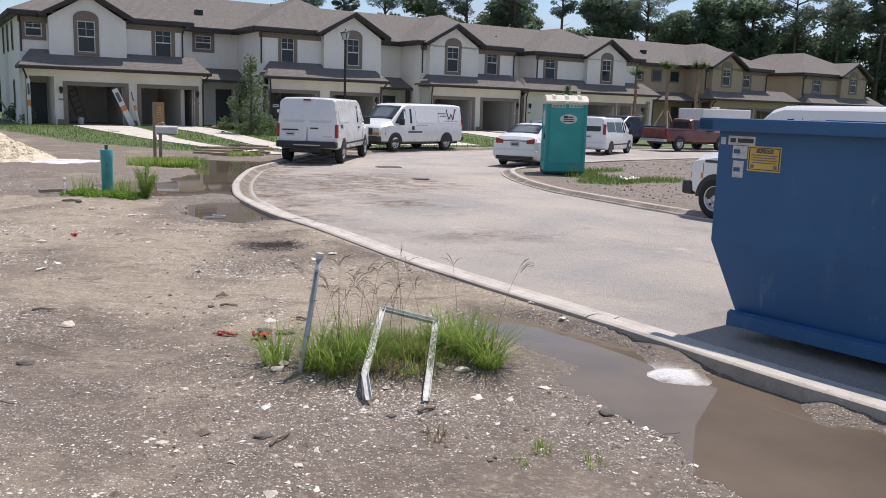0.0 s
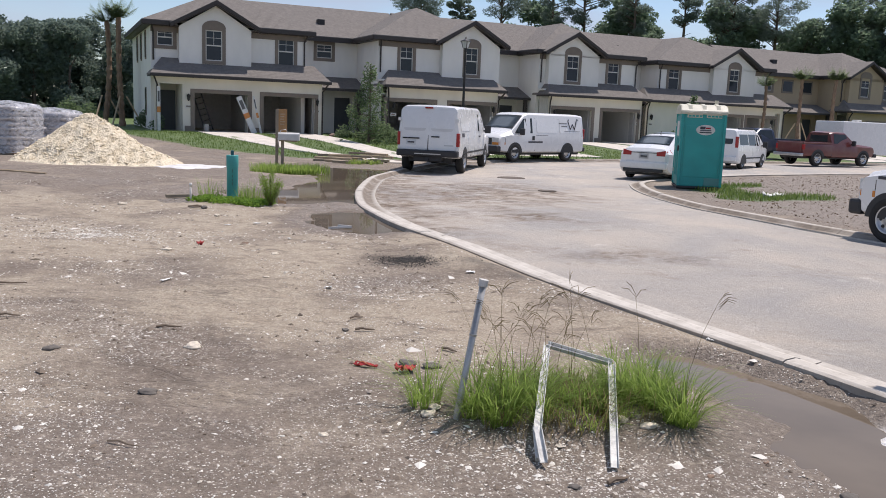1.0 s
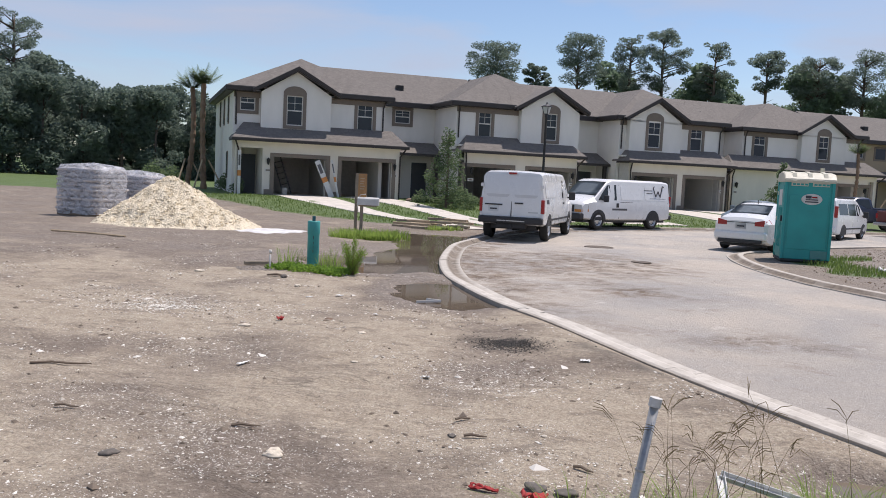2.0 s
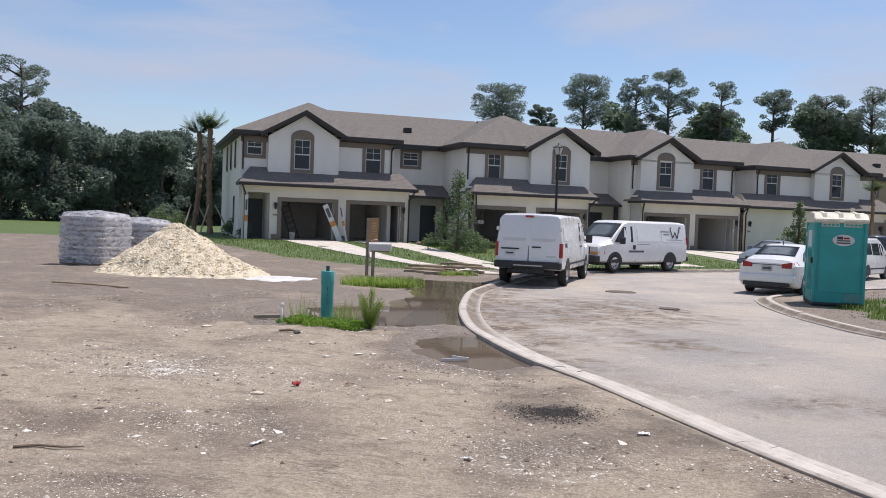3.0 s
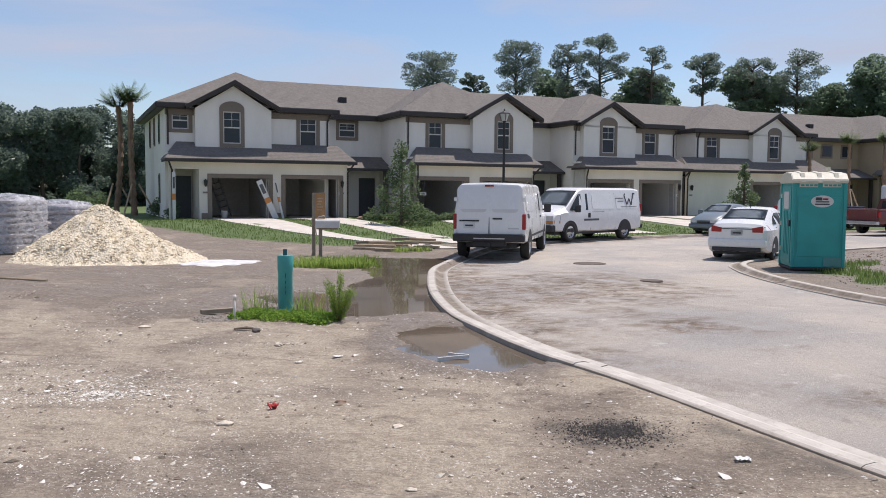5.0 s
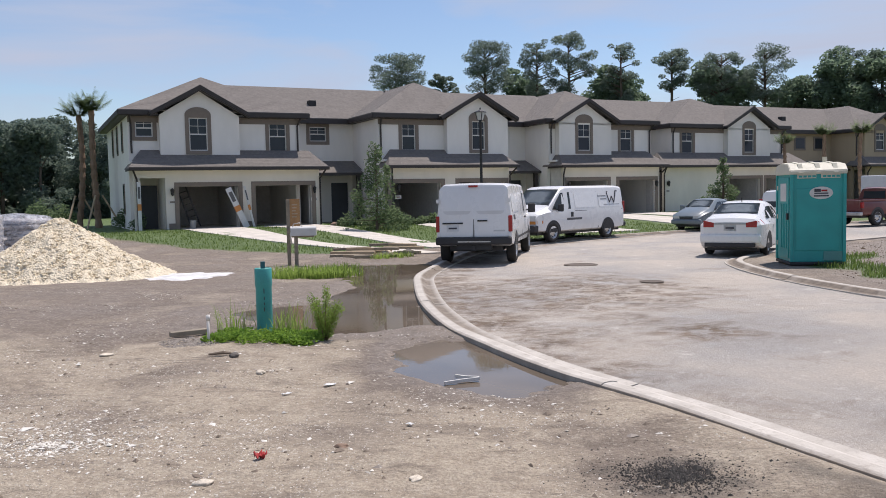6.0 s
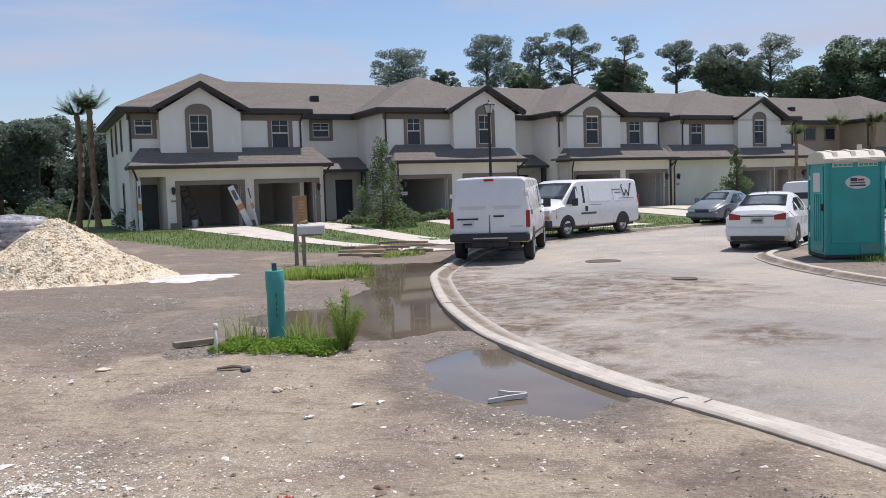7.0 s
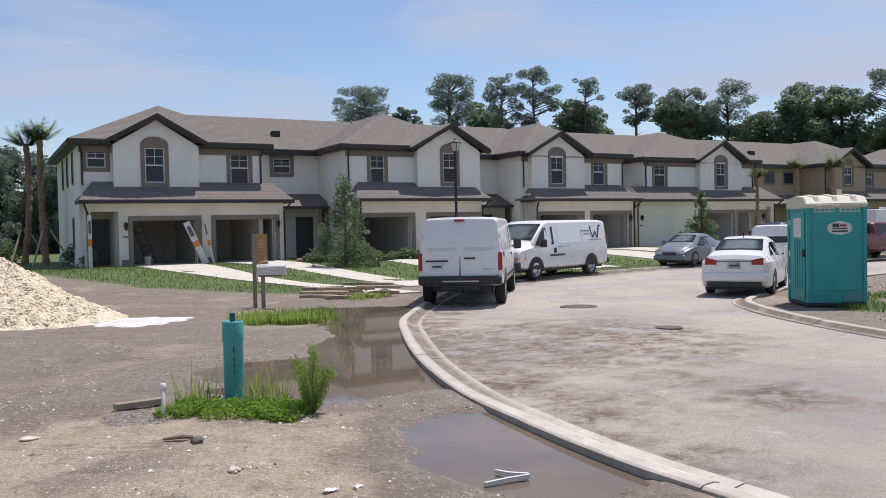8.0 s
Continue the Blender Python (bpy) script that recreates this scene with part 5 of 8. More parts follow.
def small_wagon(m):
    c = Car("compact_van", m, "white compact passenger van with dark windows", "van",
            [(-2.2, 0.45, 1.55, 0.82, 0.68), (-2.14, 0.3, 1.78, 0.88, 0.70), (-1.9, 0.25, 1.83, 0.9, 0.70), (0.5, 0.25, 1.82, 0.9, 0.70), (0.8, 0.25, 1.74, 0.9, 0.70), (1.55, 0.25, 1.14, 0.9, 0.72), (2.0, 0.3, 0.98, 0.86, 0.74), (2.2, 0.4, 0.8, 0.74, 0.66)], 1.0, WHITE_PAINT)
    c.slope("windscreen", 1.5, 0.85, 0.70, 0.66, CAR_GLASS)
    c.end("rear_window", round_rect(-0.62, 0.62, 1.15, 1.6, 0.08), CAR_GLASS, -2.2, 0.02, lean=0.1, z0=1.2)
    c.side("side_window", [(-1.9, 1.12), (-0.75, 1.12), (-0.75, 1.6), (-1.85, 1.6)], CAR_GLASS)
    c.side("side_window", [(-0.65, 1.10), (0.3, 1.08), (0.3, 1.6), (-0.65, 1.6)], CAR_GLASS)
    c.side("side_window", [(0.4, 1.08), (1.3, 1.05), (0.8, 1.56), (0.4, 1.6)], CAR_GLASS)
    for s in (1, -1):
        part("tail_light", boxes((-2.23, -2.1, min(s * 0.74, s * 0.87), max(s * 0.74, s * 0.87), 1.0, 1.5), bevel=0.02), TAIL_RED, c.top)
        c.side("headlight", [(1.8, 0.8), (2.12, 0.7), (2.08, 0.84), (1.75, 0.96)], LENS, (s,))
        part("roof_rail", boxes((-1.6, 0.5, s * 0.62 - 0.02, s * 0.62 + 0.02, 1.82, 1.90), bevel=0.006), BLACK_PLASTIC, c.top)
    c.plate(-2.2, 0, 0.9)
    part("rear_bumper", boxes((-2.3, -2.1, -0.84, 0.84, 0.35, 0.6), bevel=0.05), WHITE_PAINT, c.top)
    c.side("side_moulding", rect(-1.0, 1.0, 0.48, 0.54), BLACK_PLASTIC, proud=0.012)
    mirror(c, 1.1, 1.05, BLACK_PLASTIC)
    for x in (-1.35, 1.35):
        c.wheel(x, 0.32, 0.77, 0.2)
    return c.top


def pickup(m, label, paint):
    """A pickup with an open bed."""
    c = Car("pickup_truck", m, label, "pickup",
            [(-2.75, 0.6, 1.14, 0.92, 0.90), (-2.7, 0.5, 1.16, 0.95, 0.93), (-0.72, 0.5, 1.16, 0.96, 0.94), (-0.7, 0.45, 1.74, 0.96, 0.66), (-0.5, 0.45, 1.80, 0.96, 0.70), (0.35, 0.45, 1.79, 0.96, 0.70), (1.05, 0.45, 1.24, 0.96, 0.82), (1.25, 0.45, 1.18, 0.95, 0.86), (2.4, 0.5, 1.08, 0.92, 0.84), (2.6, 0.6, 0.9, 0.84, 0.8)], 1.05, paint, round_top=0.05)
    part("bed_floor", boxes((-2.6, -0.78, -0.78, 0.78, 1.17, 1.19)), BLACK_PLASTIC, c.top, "black bed liner")
    for s in (1, -1):
        part("bed_rail", boxes((-2.74, -0.74, s * 0.87 - 0.06, s * 0.87 + 0.06, 1.15, 1.24), bevel=0.02), paint, c.top)
        part("tail_light", boxes((-2.78, -2.66, min(s * 0.82, s * 0.955), max(s * 0.82, s * 0.955), 0.85, 1.12), bevel=0.02), TAIL_RED, c.top)
    part("tailgate", boxes((-2.79, -2.70, -0.80, 0.80, 0.7, 1.22), bevel=0.02), paint, c.top)
    part("rear_bumper", boxes((-2.95, -2.72, -0.93, 0.93, 0.5, 0.66), bevel=0.03), ALLOY, c.top, "chrome rear bumper")
    part("front_bumper", boxes((2.5, 2.74, -0.93, 0.93, 0.5, 0.7), bevel=0.04), BLACK_PLASTIC, c.top)
    c.slope("windscreen", 1.0, 0.42, 0.78, 0.66, CAR_GLASS)
    c.end("rear_window", [(-0.6, 1.28), (0.6, 1.28), (0.56, 1.66), (-0.56, 1.66)], CAR_GLASS, -0.7, 0.03, lean=0.06, z0=1.2)
    c.side("side_window", [(-0.55, 1.2), (0.8, 1.18), (0.35, 1.68), (-0.5, 1.7)], CAR_GLASS)
    for x in (-0.72, 0.9):
        c.side("door_seam", rect(x - 0.006, x + 0.006, 0.55, 1.1), SEAM, proud=0.003)
    for s in (1, -1):
        c.end("headlight", rect(min(s * 0.5, s * 0.82), max(s * 0.5, s * 0.82), 0.75, 0.9), LENS, 2.6)
    mirror(c, 0.7, 1.15, BLACK_PLASTIC)
    for x in (-1.72, 1.7):
        c.wheel(x, 0.40, 0.84, 0.26)
    part("underbody", boxes((-2.6, 2.4, -0.7, 0.7, 0.38, 0.52)), BLACK_PLASTIC, c.top)
    return c.top


def face(dx, dy):
    return math.degrees(math.atan2(dy, dx))


V = 0.93
cargo_van_tall(spot(-4.0, 27.75, -0.085, face(0.075, 1.0), 1.0))
cargo_van_old(spot(-1.77, 35.36, -0.07, face(-0.63, -0.78), 0.98), "delivery_van", "white delivery van with dark lettering on its side")
sedan(spot(2.92, 28.25, -0.085, face(0.42, 0.91), 1.0), "white_sedan", "white compact sedan parked along the kerb", WHITE_PAINT)
sedan(spot(4.5, 41.5, -0.05, face(-0.62, -0.78), V), "silver_sedan", "silver-blue sedan facing down the street", SILVER_PAINT)
small_wagon(spot(6.8, 37.2, -0.07, face(0.5, 0.86), V))
pickup(spot(11.95, 42.4, -0.02, face(UX, UY), V), "dark red pickup truck with a chrome bumper", RED_PAINT)
pickup(spot(9.5, 46.3, 0.02, face(-UX, -UY), V), "dark blue pickup truck parked by the driveways", NAVY_PAINT)
cargo_van_old(spot(6.45, 12.75, -0.03, face(-0.56, 0.83), 1.0), "passenger_van", "white passenger van parked behind the blue skip", False)


def enclosed_trailer(m):
    top = thing("cargo_trailer", m, "plain white enclosed cargo trailer", "trailer")
    part("box_body", boxes((-2.2, 2.2, -1.0, 1.0, 0.45, 2.35), bevel=0.05), WHITE_PAINT, top)
    part("roof_vent", boxes((-0.2, 0.2, -0.2, 0.2, 2.35, 2.47), bevel=0.04), VINYL, top)
    part("drawbar", boxes((2.2, 3.2, -0.05, 0.05, 0.45, 0.55)), BLACK_PLASTIC, top)
    for s in (1, -1):
        m2 = pose(-0.2, s * 0.92, 0.33, 90)
        bm = bmesh.new()
        spin(bm, [(0.18, -0.11), (0.31, -0.1), (0.33, -0.05), (0.33, 0.05), (0.31, 0.1), (0.18, 0.11)], 20, m2)
        part("wheel", bm, RUBBER, top, smooth=True)
    return top


enclosed_trailer(spot(14.4, 46.4, 0.05, face(UX, UY), V))

# ---- foliage helpers ----
def leaf_mesh(name, centers, radii, count, size, mat, seed=1, flat=0.6, aspect=0.55):
    """Many small leaves, each a bent diamond, spread through ellipsoids, denser towards their skins."""
    r = np.random.RandomState(seed)
    c, rad = np.array(centers, float), np.array(radii, float)
    vol = np.prod(rad, 1) ** (2 / 3)
    pick = r.choice(len(c), count, p=vol / vol.sum())
    d = r.normal(size=(count, 3))
    d /= np.linalg.norm(d, axis=1)[:, None]
    p = c[pick] + d * rad[pick] * (r.uniform(0.25, 1.08, count) ** 0.5)[:, None]
    a = r.normal(size=(count, 3)) * np.array([1, 1, flat])
    a /= np.linalg.norm(a, axis=1)[:, None]
    b = np.cross(a, r.normal(size=(count, 3)))
    b /= np.linalg.norm(b, axis=1)[:, None]
    n = np.cross(a, b)
    s = size * r.uniform(0.6, 1.35, count)[:, None]
    v = np.stack([p - a * s, p + b * s * aspect + n * s * 0.2, p + a * s, p - b * s * aspect + n * s * 0.2], 1).reshape(-1, 3)
    f = np.arange(count * 4).reshape(-1, 4)
    me = bpy.data.meshes.new(name)
    me.from_pydata(v.tolist(), [], f.tolist())
    me.materials.append(mat)
    return me


def blade_mesh(name, roots, heights, lean, width, mat, seed=1, heading=None):
    """Grass blades: tapered strips that bend over."""
    r = np.random.RandomState(seed)
    n = len(roots)
    roots, h = np.array(roots, float), np.array(heights, float)[:, None]
    a = r.uniform(0, math.tau, n) if heading is None else np.array(heading) + r.normal(0, 0.6, n)
    out = np.stack([np.cos(a), np.sin(a), np.zeros(n)], 1)
    side = np.stack([-np.sin(a), np.cos(a), np.zeros(n)], 1)
    bend = (lean * r.uniform(0.2, 1.2, n))[:, None]
    w = (width * r.uniform(0.6, 1.3, n))[:, None]
    rows = []
    for t, k in ((0.0, 1.0), (0.4, 0.85), (0.75, 0.55), (1.0, 0.04)):
        p = roots + out * h * bend * t ** 1.8 + np.array([0, 0, 1.0]) * h * (t - 0.28 * bend * t ** 3)
        rows += [p - side * w * k, p + side * w * k]
    v = np.stack(rows, 1).reshape(-1, 3)
    q = np.array([[0, 1, 3, 2], [2, 3, 5, 4], [4, 5, 7, 6]])
    f = (np.arange(n)[:, None, None] * 8 + q[None]).reshape(-1, 4)
    me = bpy.data.meshes.new(name)
    me.from_pydata(v.tolist(), [], f.tolist())
    me.materials.append(mat)
    return me


GRASS = leaf_material("grass_green", (0.13, 0.22, 0.035), (0.30, 0.40, 0.10))
GRASS_DRY = leaf_material("seeding_grass", (0.16, 0.12, 0.06), (0.26, 0.21, 0.11))
LAWN_GRASS = leaf_material("lawn_green", (0.07, 0.12, 0.028), (0.17, 0.235, 0.065))
HERB = leaf_material("low_herb", (0.10, 0.20, 0.025), (0.23, 0.36, 0.06))
# far trees: leaves paler and bluer, the distance haze put into their colour
PINE_LEAF = leaf_material("hazy_pine_needles", (0.13, 0.17, 0.14), (0.20, 0.25, 0.20))
WOOD_LEAF = leaf_material("hazy_woodland_leaves", (0.12, 0.17, 0.115), (0.20, 0.27, 0.18))
# darker, bluer copy of the leaves above: shade and haze put into the colour
DARK_LEAF = leaf_material("shaded_leaf_copy", (0.12, 0.165, 0.135), (0.19, 0.24, 0.19))
PALM_LEAF = leaf_material("palm_fronds", (0.09, 0.13, 0.06), (0.20, 0.26, 0.13))
SHRUB_LEAF = leaf_material("shrub_leaves", (0.08, 0.13, 0.06), (0.19, 0.25, 0.13))
BARK = bark_material("pine_bark", (0.07, 0.05, 0.038), (0.16, 0.12, 0.09))
PALM_BARK = bark_material("palm_trunk", (0.15, 0.095, 0.062), (0.30, 0.21, 0.145))


def pine(seed, height, spread, deep):
    """A tall pine: a bare trunk, limbs, a rounded broken crown of needle clumps. deep: the crown's share of the height."""
    r = random.Random(seed)
    top = thing("pine_tree", Matrix.Identity(4), "tall pine with a bare trunk and rounded dark crown", "tree", "pines behind the houses")
    bm = bmesh.new()
    lean = r.uniform(-0.4, 0.4)
    tube(bm, [(0, 0, -0.3), (lean * 0.3, 0, height * 0.4), (lean, 0.2, height * 0.75), (lean * 1.1, 0.2, height * 0.97)], [0.28, 0.22, 0.15, 0.04], 8)
    centers, radii = [], []
    mid, half = height * (1 - deep * 0.5), height * deep * 0.5
    for k in range(44):
        t = r.uniform(-0.95, 0.9)
        reach = spread * math.sqrt(max(0.05, 1 - (t * 0.92) ** 2)) * r.uniform(0.2, 0.95) ** 0.55 * (0.8 if t < -0.5 else 1.0)
        a = r.uniform(0, math.tau)
        z = mid + half * t
        s = spread * r.uniform(0.13, 0.30)
        p = (lean + reach * math.cos(a), reach * math.sin(a), z - s * 0.3)
        centers.append(p)
        radii.append((s * 1.15, s * 1.15, s * 0.72))
        tube(bm, [(lean * 0.9, 0.1, z - 0.35 * spread), (p[0] * 0.6 + lean * 0.4, p[1] * 0.6, z - 0.15 * spread), p], [0.07, 0.05, 0.02], 5)
    for k in range(r.randint(1, 4)):
        z, a = height * r.uniform(0.4, 1 - deep), r.uniform(0, math.tau)
        tube(bm, [(lean * 0.6, 0.05, z), (lean * 0.6 + 1.1 * math.cos(a), 1.1 * math.sin(a), z + 0.4)], [0.05, 0.015], 4)
    part("trunk", bm, BARK, top, smooth=True)
    crown = new("crown", leaf_mesh("crown", centers, radii, int(5000 + 520 * spread * spread), 0.105, PINE_LEAF, seed))
    crown.parent = top
    return top


def broadleaf(seed, height, spread, mat, name, label, group, count=2600, leaf=0.3, low=0.18):
    """A woodland tree: short trunk, limbs, an uneven crown of leaf clumps."""
    r = random.Random(seed)
    top = thing(name, Matrix.Identity(4), label, "tree", group)
    bm = bmesh.new()
    tube(bm, [(0, 0, -0.3), (0.1, 0, height * 0.3), (r.uniform(-0.3, 0.3), 0.1, height * 0.8)], [0.22, 0.16, 0.04], 7)
    centers, radii = [], []
    for k in range(24):
        t = r.uniform(low, 0.95)
        reach = spread * (1 - 0.75 * max(0, t - 0.45) ** 1.3 * 1.6) * r.uniform(0.1, 1.0)
        a = r.uniform(0, math.tau)
        p = (reach * math.cos(a), reach * math.sin(a), height * t)
        centers.append(p)
        s = spread * r.uniform(0.24, 0.46)
        radii.append((s, s, s * 0.8))
        if k % 3 == 0:
            tube(bm, [(0.05, 0.05, height * t * 0.7), p], [0.06, 0.02], 5)
    part("trunk", bm, BARK, top, smooth=True)
    crown = new("crown", leaf_mesh("crown", centers, radii, count, leaf, mat, seed))
    crown.parent = top
    return top


def place_all(base, spots):
    """The first spot takes the base itself, the rest its copies."""
    for i, m in enumerate(spots):
        if i == 0:
            base.matrix_world = m
        else:
            copy_thing(base, m)


# x, y, height, crown radius, crown's share of the height
PINES = [(-20.0, 116.0, 20.4, 4.2, 0.28), (-14.9, 116.5, 17.6, 1.8, 0.20), (-9.1, 116.0, 21.5, 3.7, 0.32), (-2.3, 116.0, 21.5, 2.7, 0.34), (1.9, 117.0, 22.8, 3.4, 0.36), (8.3, 116.0, 20.9, 2.5, 0.38), (14.2, 115.0, 19.5, 2.4, 0.26),
         (20.3, 116.0, 19.1, 3.0, 0.33), (25.6, 115.0, 19.7, 3.5, 0.36), (31.9, 117.0, 16.0, 2.6, 0.34), (34.6, 116.0, 19.4, 3.1, 0.35), (39.5, 115.0, 18.6, 2.9, 0.36), (44.5, 113.0, 20.2, 3.3, 0.36), (49.0, 111.0, 19.0, 2.8, 0.34), (54.0, 110.0, 20.5, 3.4, 0.38), (60.0, 108.0, 19.0, 3.0, 0.36)]
for i, (x, y, h, w, deep) in enumerate(PINES):
    pine(100 + i, h, w, deep).matrix_world = pose(x, y, 0, 0, 0, 37 * i)
far_pine = pine(130, 17.0, 3.2, 0.4)
place_all(far_pine, [pose(-63.9, 77.2, 0), pose(64.0, 107.0, 0, 0, 0, 50) @ Matrix.Scale(1.15, 4), pose(70.0, 104.0, 0, 0, 0, 150) @ Matrix.Scale(1.1, 4)])

mids = [[], [], []]
for i in range(66):
    u = (i * 0.618) % 1.0
    x, y = -26 + 96 * u, 112 - 13 * max(0, u - 0.45) * 1.6 + random.uniform(-3, 3)
    mids[i % 3].append(spot(x, y, 0, random.uniform(0, 360), K * random.uniform(0.9, 1.06) * (0.84 if u < 0.2 else 1.05)))
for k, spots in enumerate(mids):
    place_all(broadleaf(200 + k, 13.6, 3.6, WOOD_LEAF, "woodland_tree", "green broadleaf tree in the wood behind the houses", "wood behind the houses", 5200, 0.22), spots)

lefts = [[], [], []]
n_left = 0
for row, back in ((0, 0), (1, 5.5), (2, 11)):
    for i in range(15):
        u = i / 14
        x, y = -66 + 34 * u, 50 + 26 * u + random.uniform(-1.2, 1.2)
        h = 11.2 - 4.3 * u + random.uniform(-0.7, 0.7) + row * 0.9
        n = math.hypot(x, y)
        lefts[n_left % 3].append(spot(x * (1 + back / n), y * (1 + back / n), 0, random.uniform(0, 360), K * h / 11.0))
        n_left += 1
for k, spots in enumerate(lefts):
    place_all(broadleaf(300 + k, 10.0, 3.3, DARK_LEAF, "forest_tree", "dense dark green tree at the edge of the wood", "dark wood beside the houses", 6500, 0.19, 0.03), spots)


def palm(seed, h):
    """A newly planted cabbage palm: a rough trunk and a tight head of fronds."""
    r = random.Random(seed)
    top = thing("palm_tree", Matrix.Identity(4), "newly planted palm with a rough brown trunk", "palm tree", "young palms")
    bm = bmesh.new()
    bow = 0.32
    pts, rad = [], []
    for k in range(25):
        t = k / 24
        pts.append((bow * math.sin(t * 2.4), 0.1 * bow * t, h * t))
        rad.append((0.165 - 0.035 * t) * (1.18 if k % 2 else 0.86) * r.uniform(0.95, 1.05))
    tube(bm, pts, rad, 10)
    part("trunk", bm, PALM_BARK, top)
    bx = pts[-1][0]
    v, f = [], []
    for k in range(26):
        a, up = r.uniform(0, math.tau), r.uniform(0.5, 1.5)
        L = r.uniform(0.8, 1.4)
        prev = None
        for j in range(1, 21):
            t = j / 20
            rr = L * t * math.cos(up) + 0.12
            z = h - 0.1 + L * (t * math.sin(up) - 0.18 * t * t * math.cos(up))
            c = Vector((bx + rr * math.cos(a), rr * math.sin(a), z))
            for s in (-1, 1):
                sd = Vector((-math.sin(a), math.cos(a), 0)) * s
                fw = Vector((math.cos(a), math.sin(a), 0.1))
                ll = 0.42 * math.sin(math.pi * min(1, 0.18 + t * 0.85)) + 0.06
                tip = c + sd * ll * 0.75 + fw * ll * 0.7 + Vector((0, 0, -0.12 * ll))
                i = len(v)
                v += [c - fw * 0.05, c + fw * 0.05, tip]
                f.append((i, i + 1, i + 2))
    me = bpy.data.meshes.new("frond_head")
    me.from_pydata([tuple(p) for p in v], [], f)
    me.materials.append(PALM_LEAF)
    head = new("frond_head", me)
    head.parent = top
    return top


STAKE = plain("raw_lumber", (0.40, 0.31, 0.21), 0.85, vary=0.25)
palm_spots = [spot(-26.0, 45.6, 0.2, 20, K * 0.98), spot(-24.75, 45.3, 0.2, 140, K * 0.96), spot(14.7, 58.3, 0.25, 80, K * 0.72), spot(16.75, 57.9, 0.25, 200, K * 0.72), spot(12.9, 60.9, 0.25, 310, K * 0.66)]
place_all(palm(7, 6.0), palm_spots)
for px, py in ((-26.0, 45.6), (-24.75, 45.3), (14.7, 58.3)):
    brace = thing("palm_brace", spot(px, py, 0.2, 0, K), "raw lumber stakes bracing a young palm", "tree stake", "palm braces")
    for k in range(3):
        a = k * math.tau / 3 + 0.5
        bm = bmesh.new()
        tube(bm, [(1.15 * math.cos(a), 1.15 * math.sin(a), 0), (0.22 * math.cos(a), 0.22 * math.sin(a), 1.75)], 0.045, 4)
        part("stake", bm, STAKE, brace)


def cone_tree(m, h, w, label, seed):
    """A small upright evergreen with a pointed crown to near the ground."""
    r = random.Random(seed)
    top = thing("young_tree", m, label, "tree", "young evergreens")
    bm = bmesh.new()
    tube(bm, [(0, 0, -0.2), (0.03, 0, h * 0.5), (0, 0.02, h * 0.95)], [0.07, 0.05, 0.012], 7)
    cs, rs = [], []
    for k in range(70):
        t = r.uniform(0.08, 0.97) ** 1.25
        reach = w * (1.0 - 0.95 * max(0, t - 0.15) / 0.85) * r.uniform(0.15, 1.0) ** 0.7
        a = r.uniform(0, math.tau)
        cs.append((reach * math.cos(a), reach * math.sin(a), h * t))
        s = w * r.uniform(0.12, 0.28) * (1.15 - 0.75 * t)
        rs.append((s, s, s * 1.3))
        tube(bm, [(0, 0, h * t * 0.92), cs[-1]], [0.018, 0.006], 4)
    part("trunk", bm, BARK, top)
    crown = new("crown", leaf_mesh("crown", cs, rs, 4400, 0.06, SHRUB_LEAF, seed))
    crown.parent = top
    return top


cone_tree(spot(-9.45, 40.0, 0.15, 0, K), 3.85, 1.3, "dark green young magnolia beside the driveway", 41)
cone_tree(spot(6.55, 48.2, 0.2, 0, K), 3.0, 1.1, "small dark evergreen before the far townhouse", 42)

# low planting before the houses
for i in range(22):
    u, n = (9.4 + i * 0.22, 41.6) if i < 12 else (16.0 + (i - 12) * 0.35, 41.2)
    if i < 12:
        u = 13.2 + i * 0.24
    x, y = at_row(u, n + random.uniform(-0.5, 0.5))
    m = on_ground(x, y, random.uniform(0, 360), K * random.uniform(0.7, 1.2))
    if i == 0:
        shrub = tagged(new("shrub", leaf_mesh("shrub", [(0, 0, 0.18), (0.15, 0.1, 0.12), (-0.14, -0.05, 0.12)], [(0.22, 0.22, 0.2), (0.16, 0.16, 0.14), (0.16, 0.16, 0.14)], 260, 0.06, SHRUB_LEAF, 55)), "low green shrub in the new bed", "shrub", "bed before the houses")
        shrub.matrix_world = m
    else:
        copy_thing(shrub, m)
for i, (px, py, s) in enumerate([(-29.0, 47.2, 2.4), (-22.6, 43.6, 1.6), (-20.4, 40.7, 1.2), (-27.5, 46.6, 2.0)]):
    b = tagged(new("bush", leaf_mesh("bush", [(0, 0, 0.5), (0.3, 0.2, 0.35), (-0.3, 0, 0.4), (0, -0.2, 0.8)], [(0.4, 0.4, 0.4)] * 4, 420, 0.09, SHRUB_LEAF, 60 + i)), "loose green bush beside the house", "bush", "bushes by the house")
    b.matrix_world = on_ground(px, py, i * 70, K * s * 0.55)


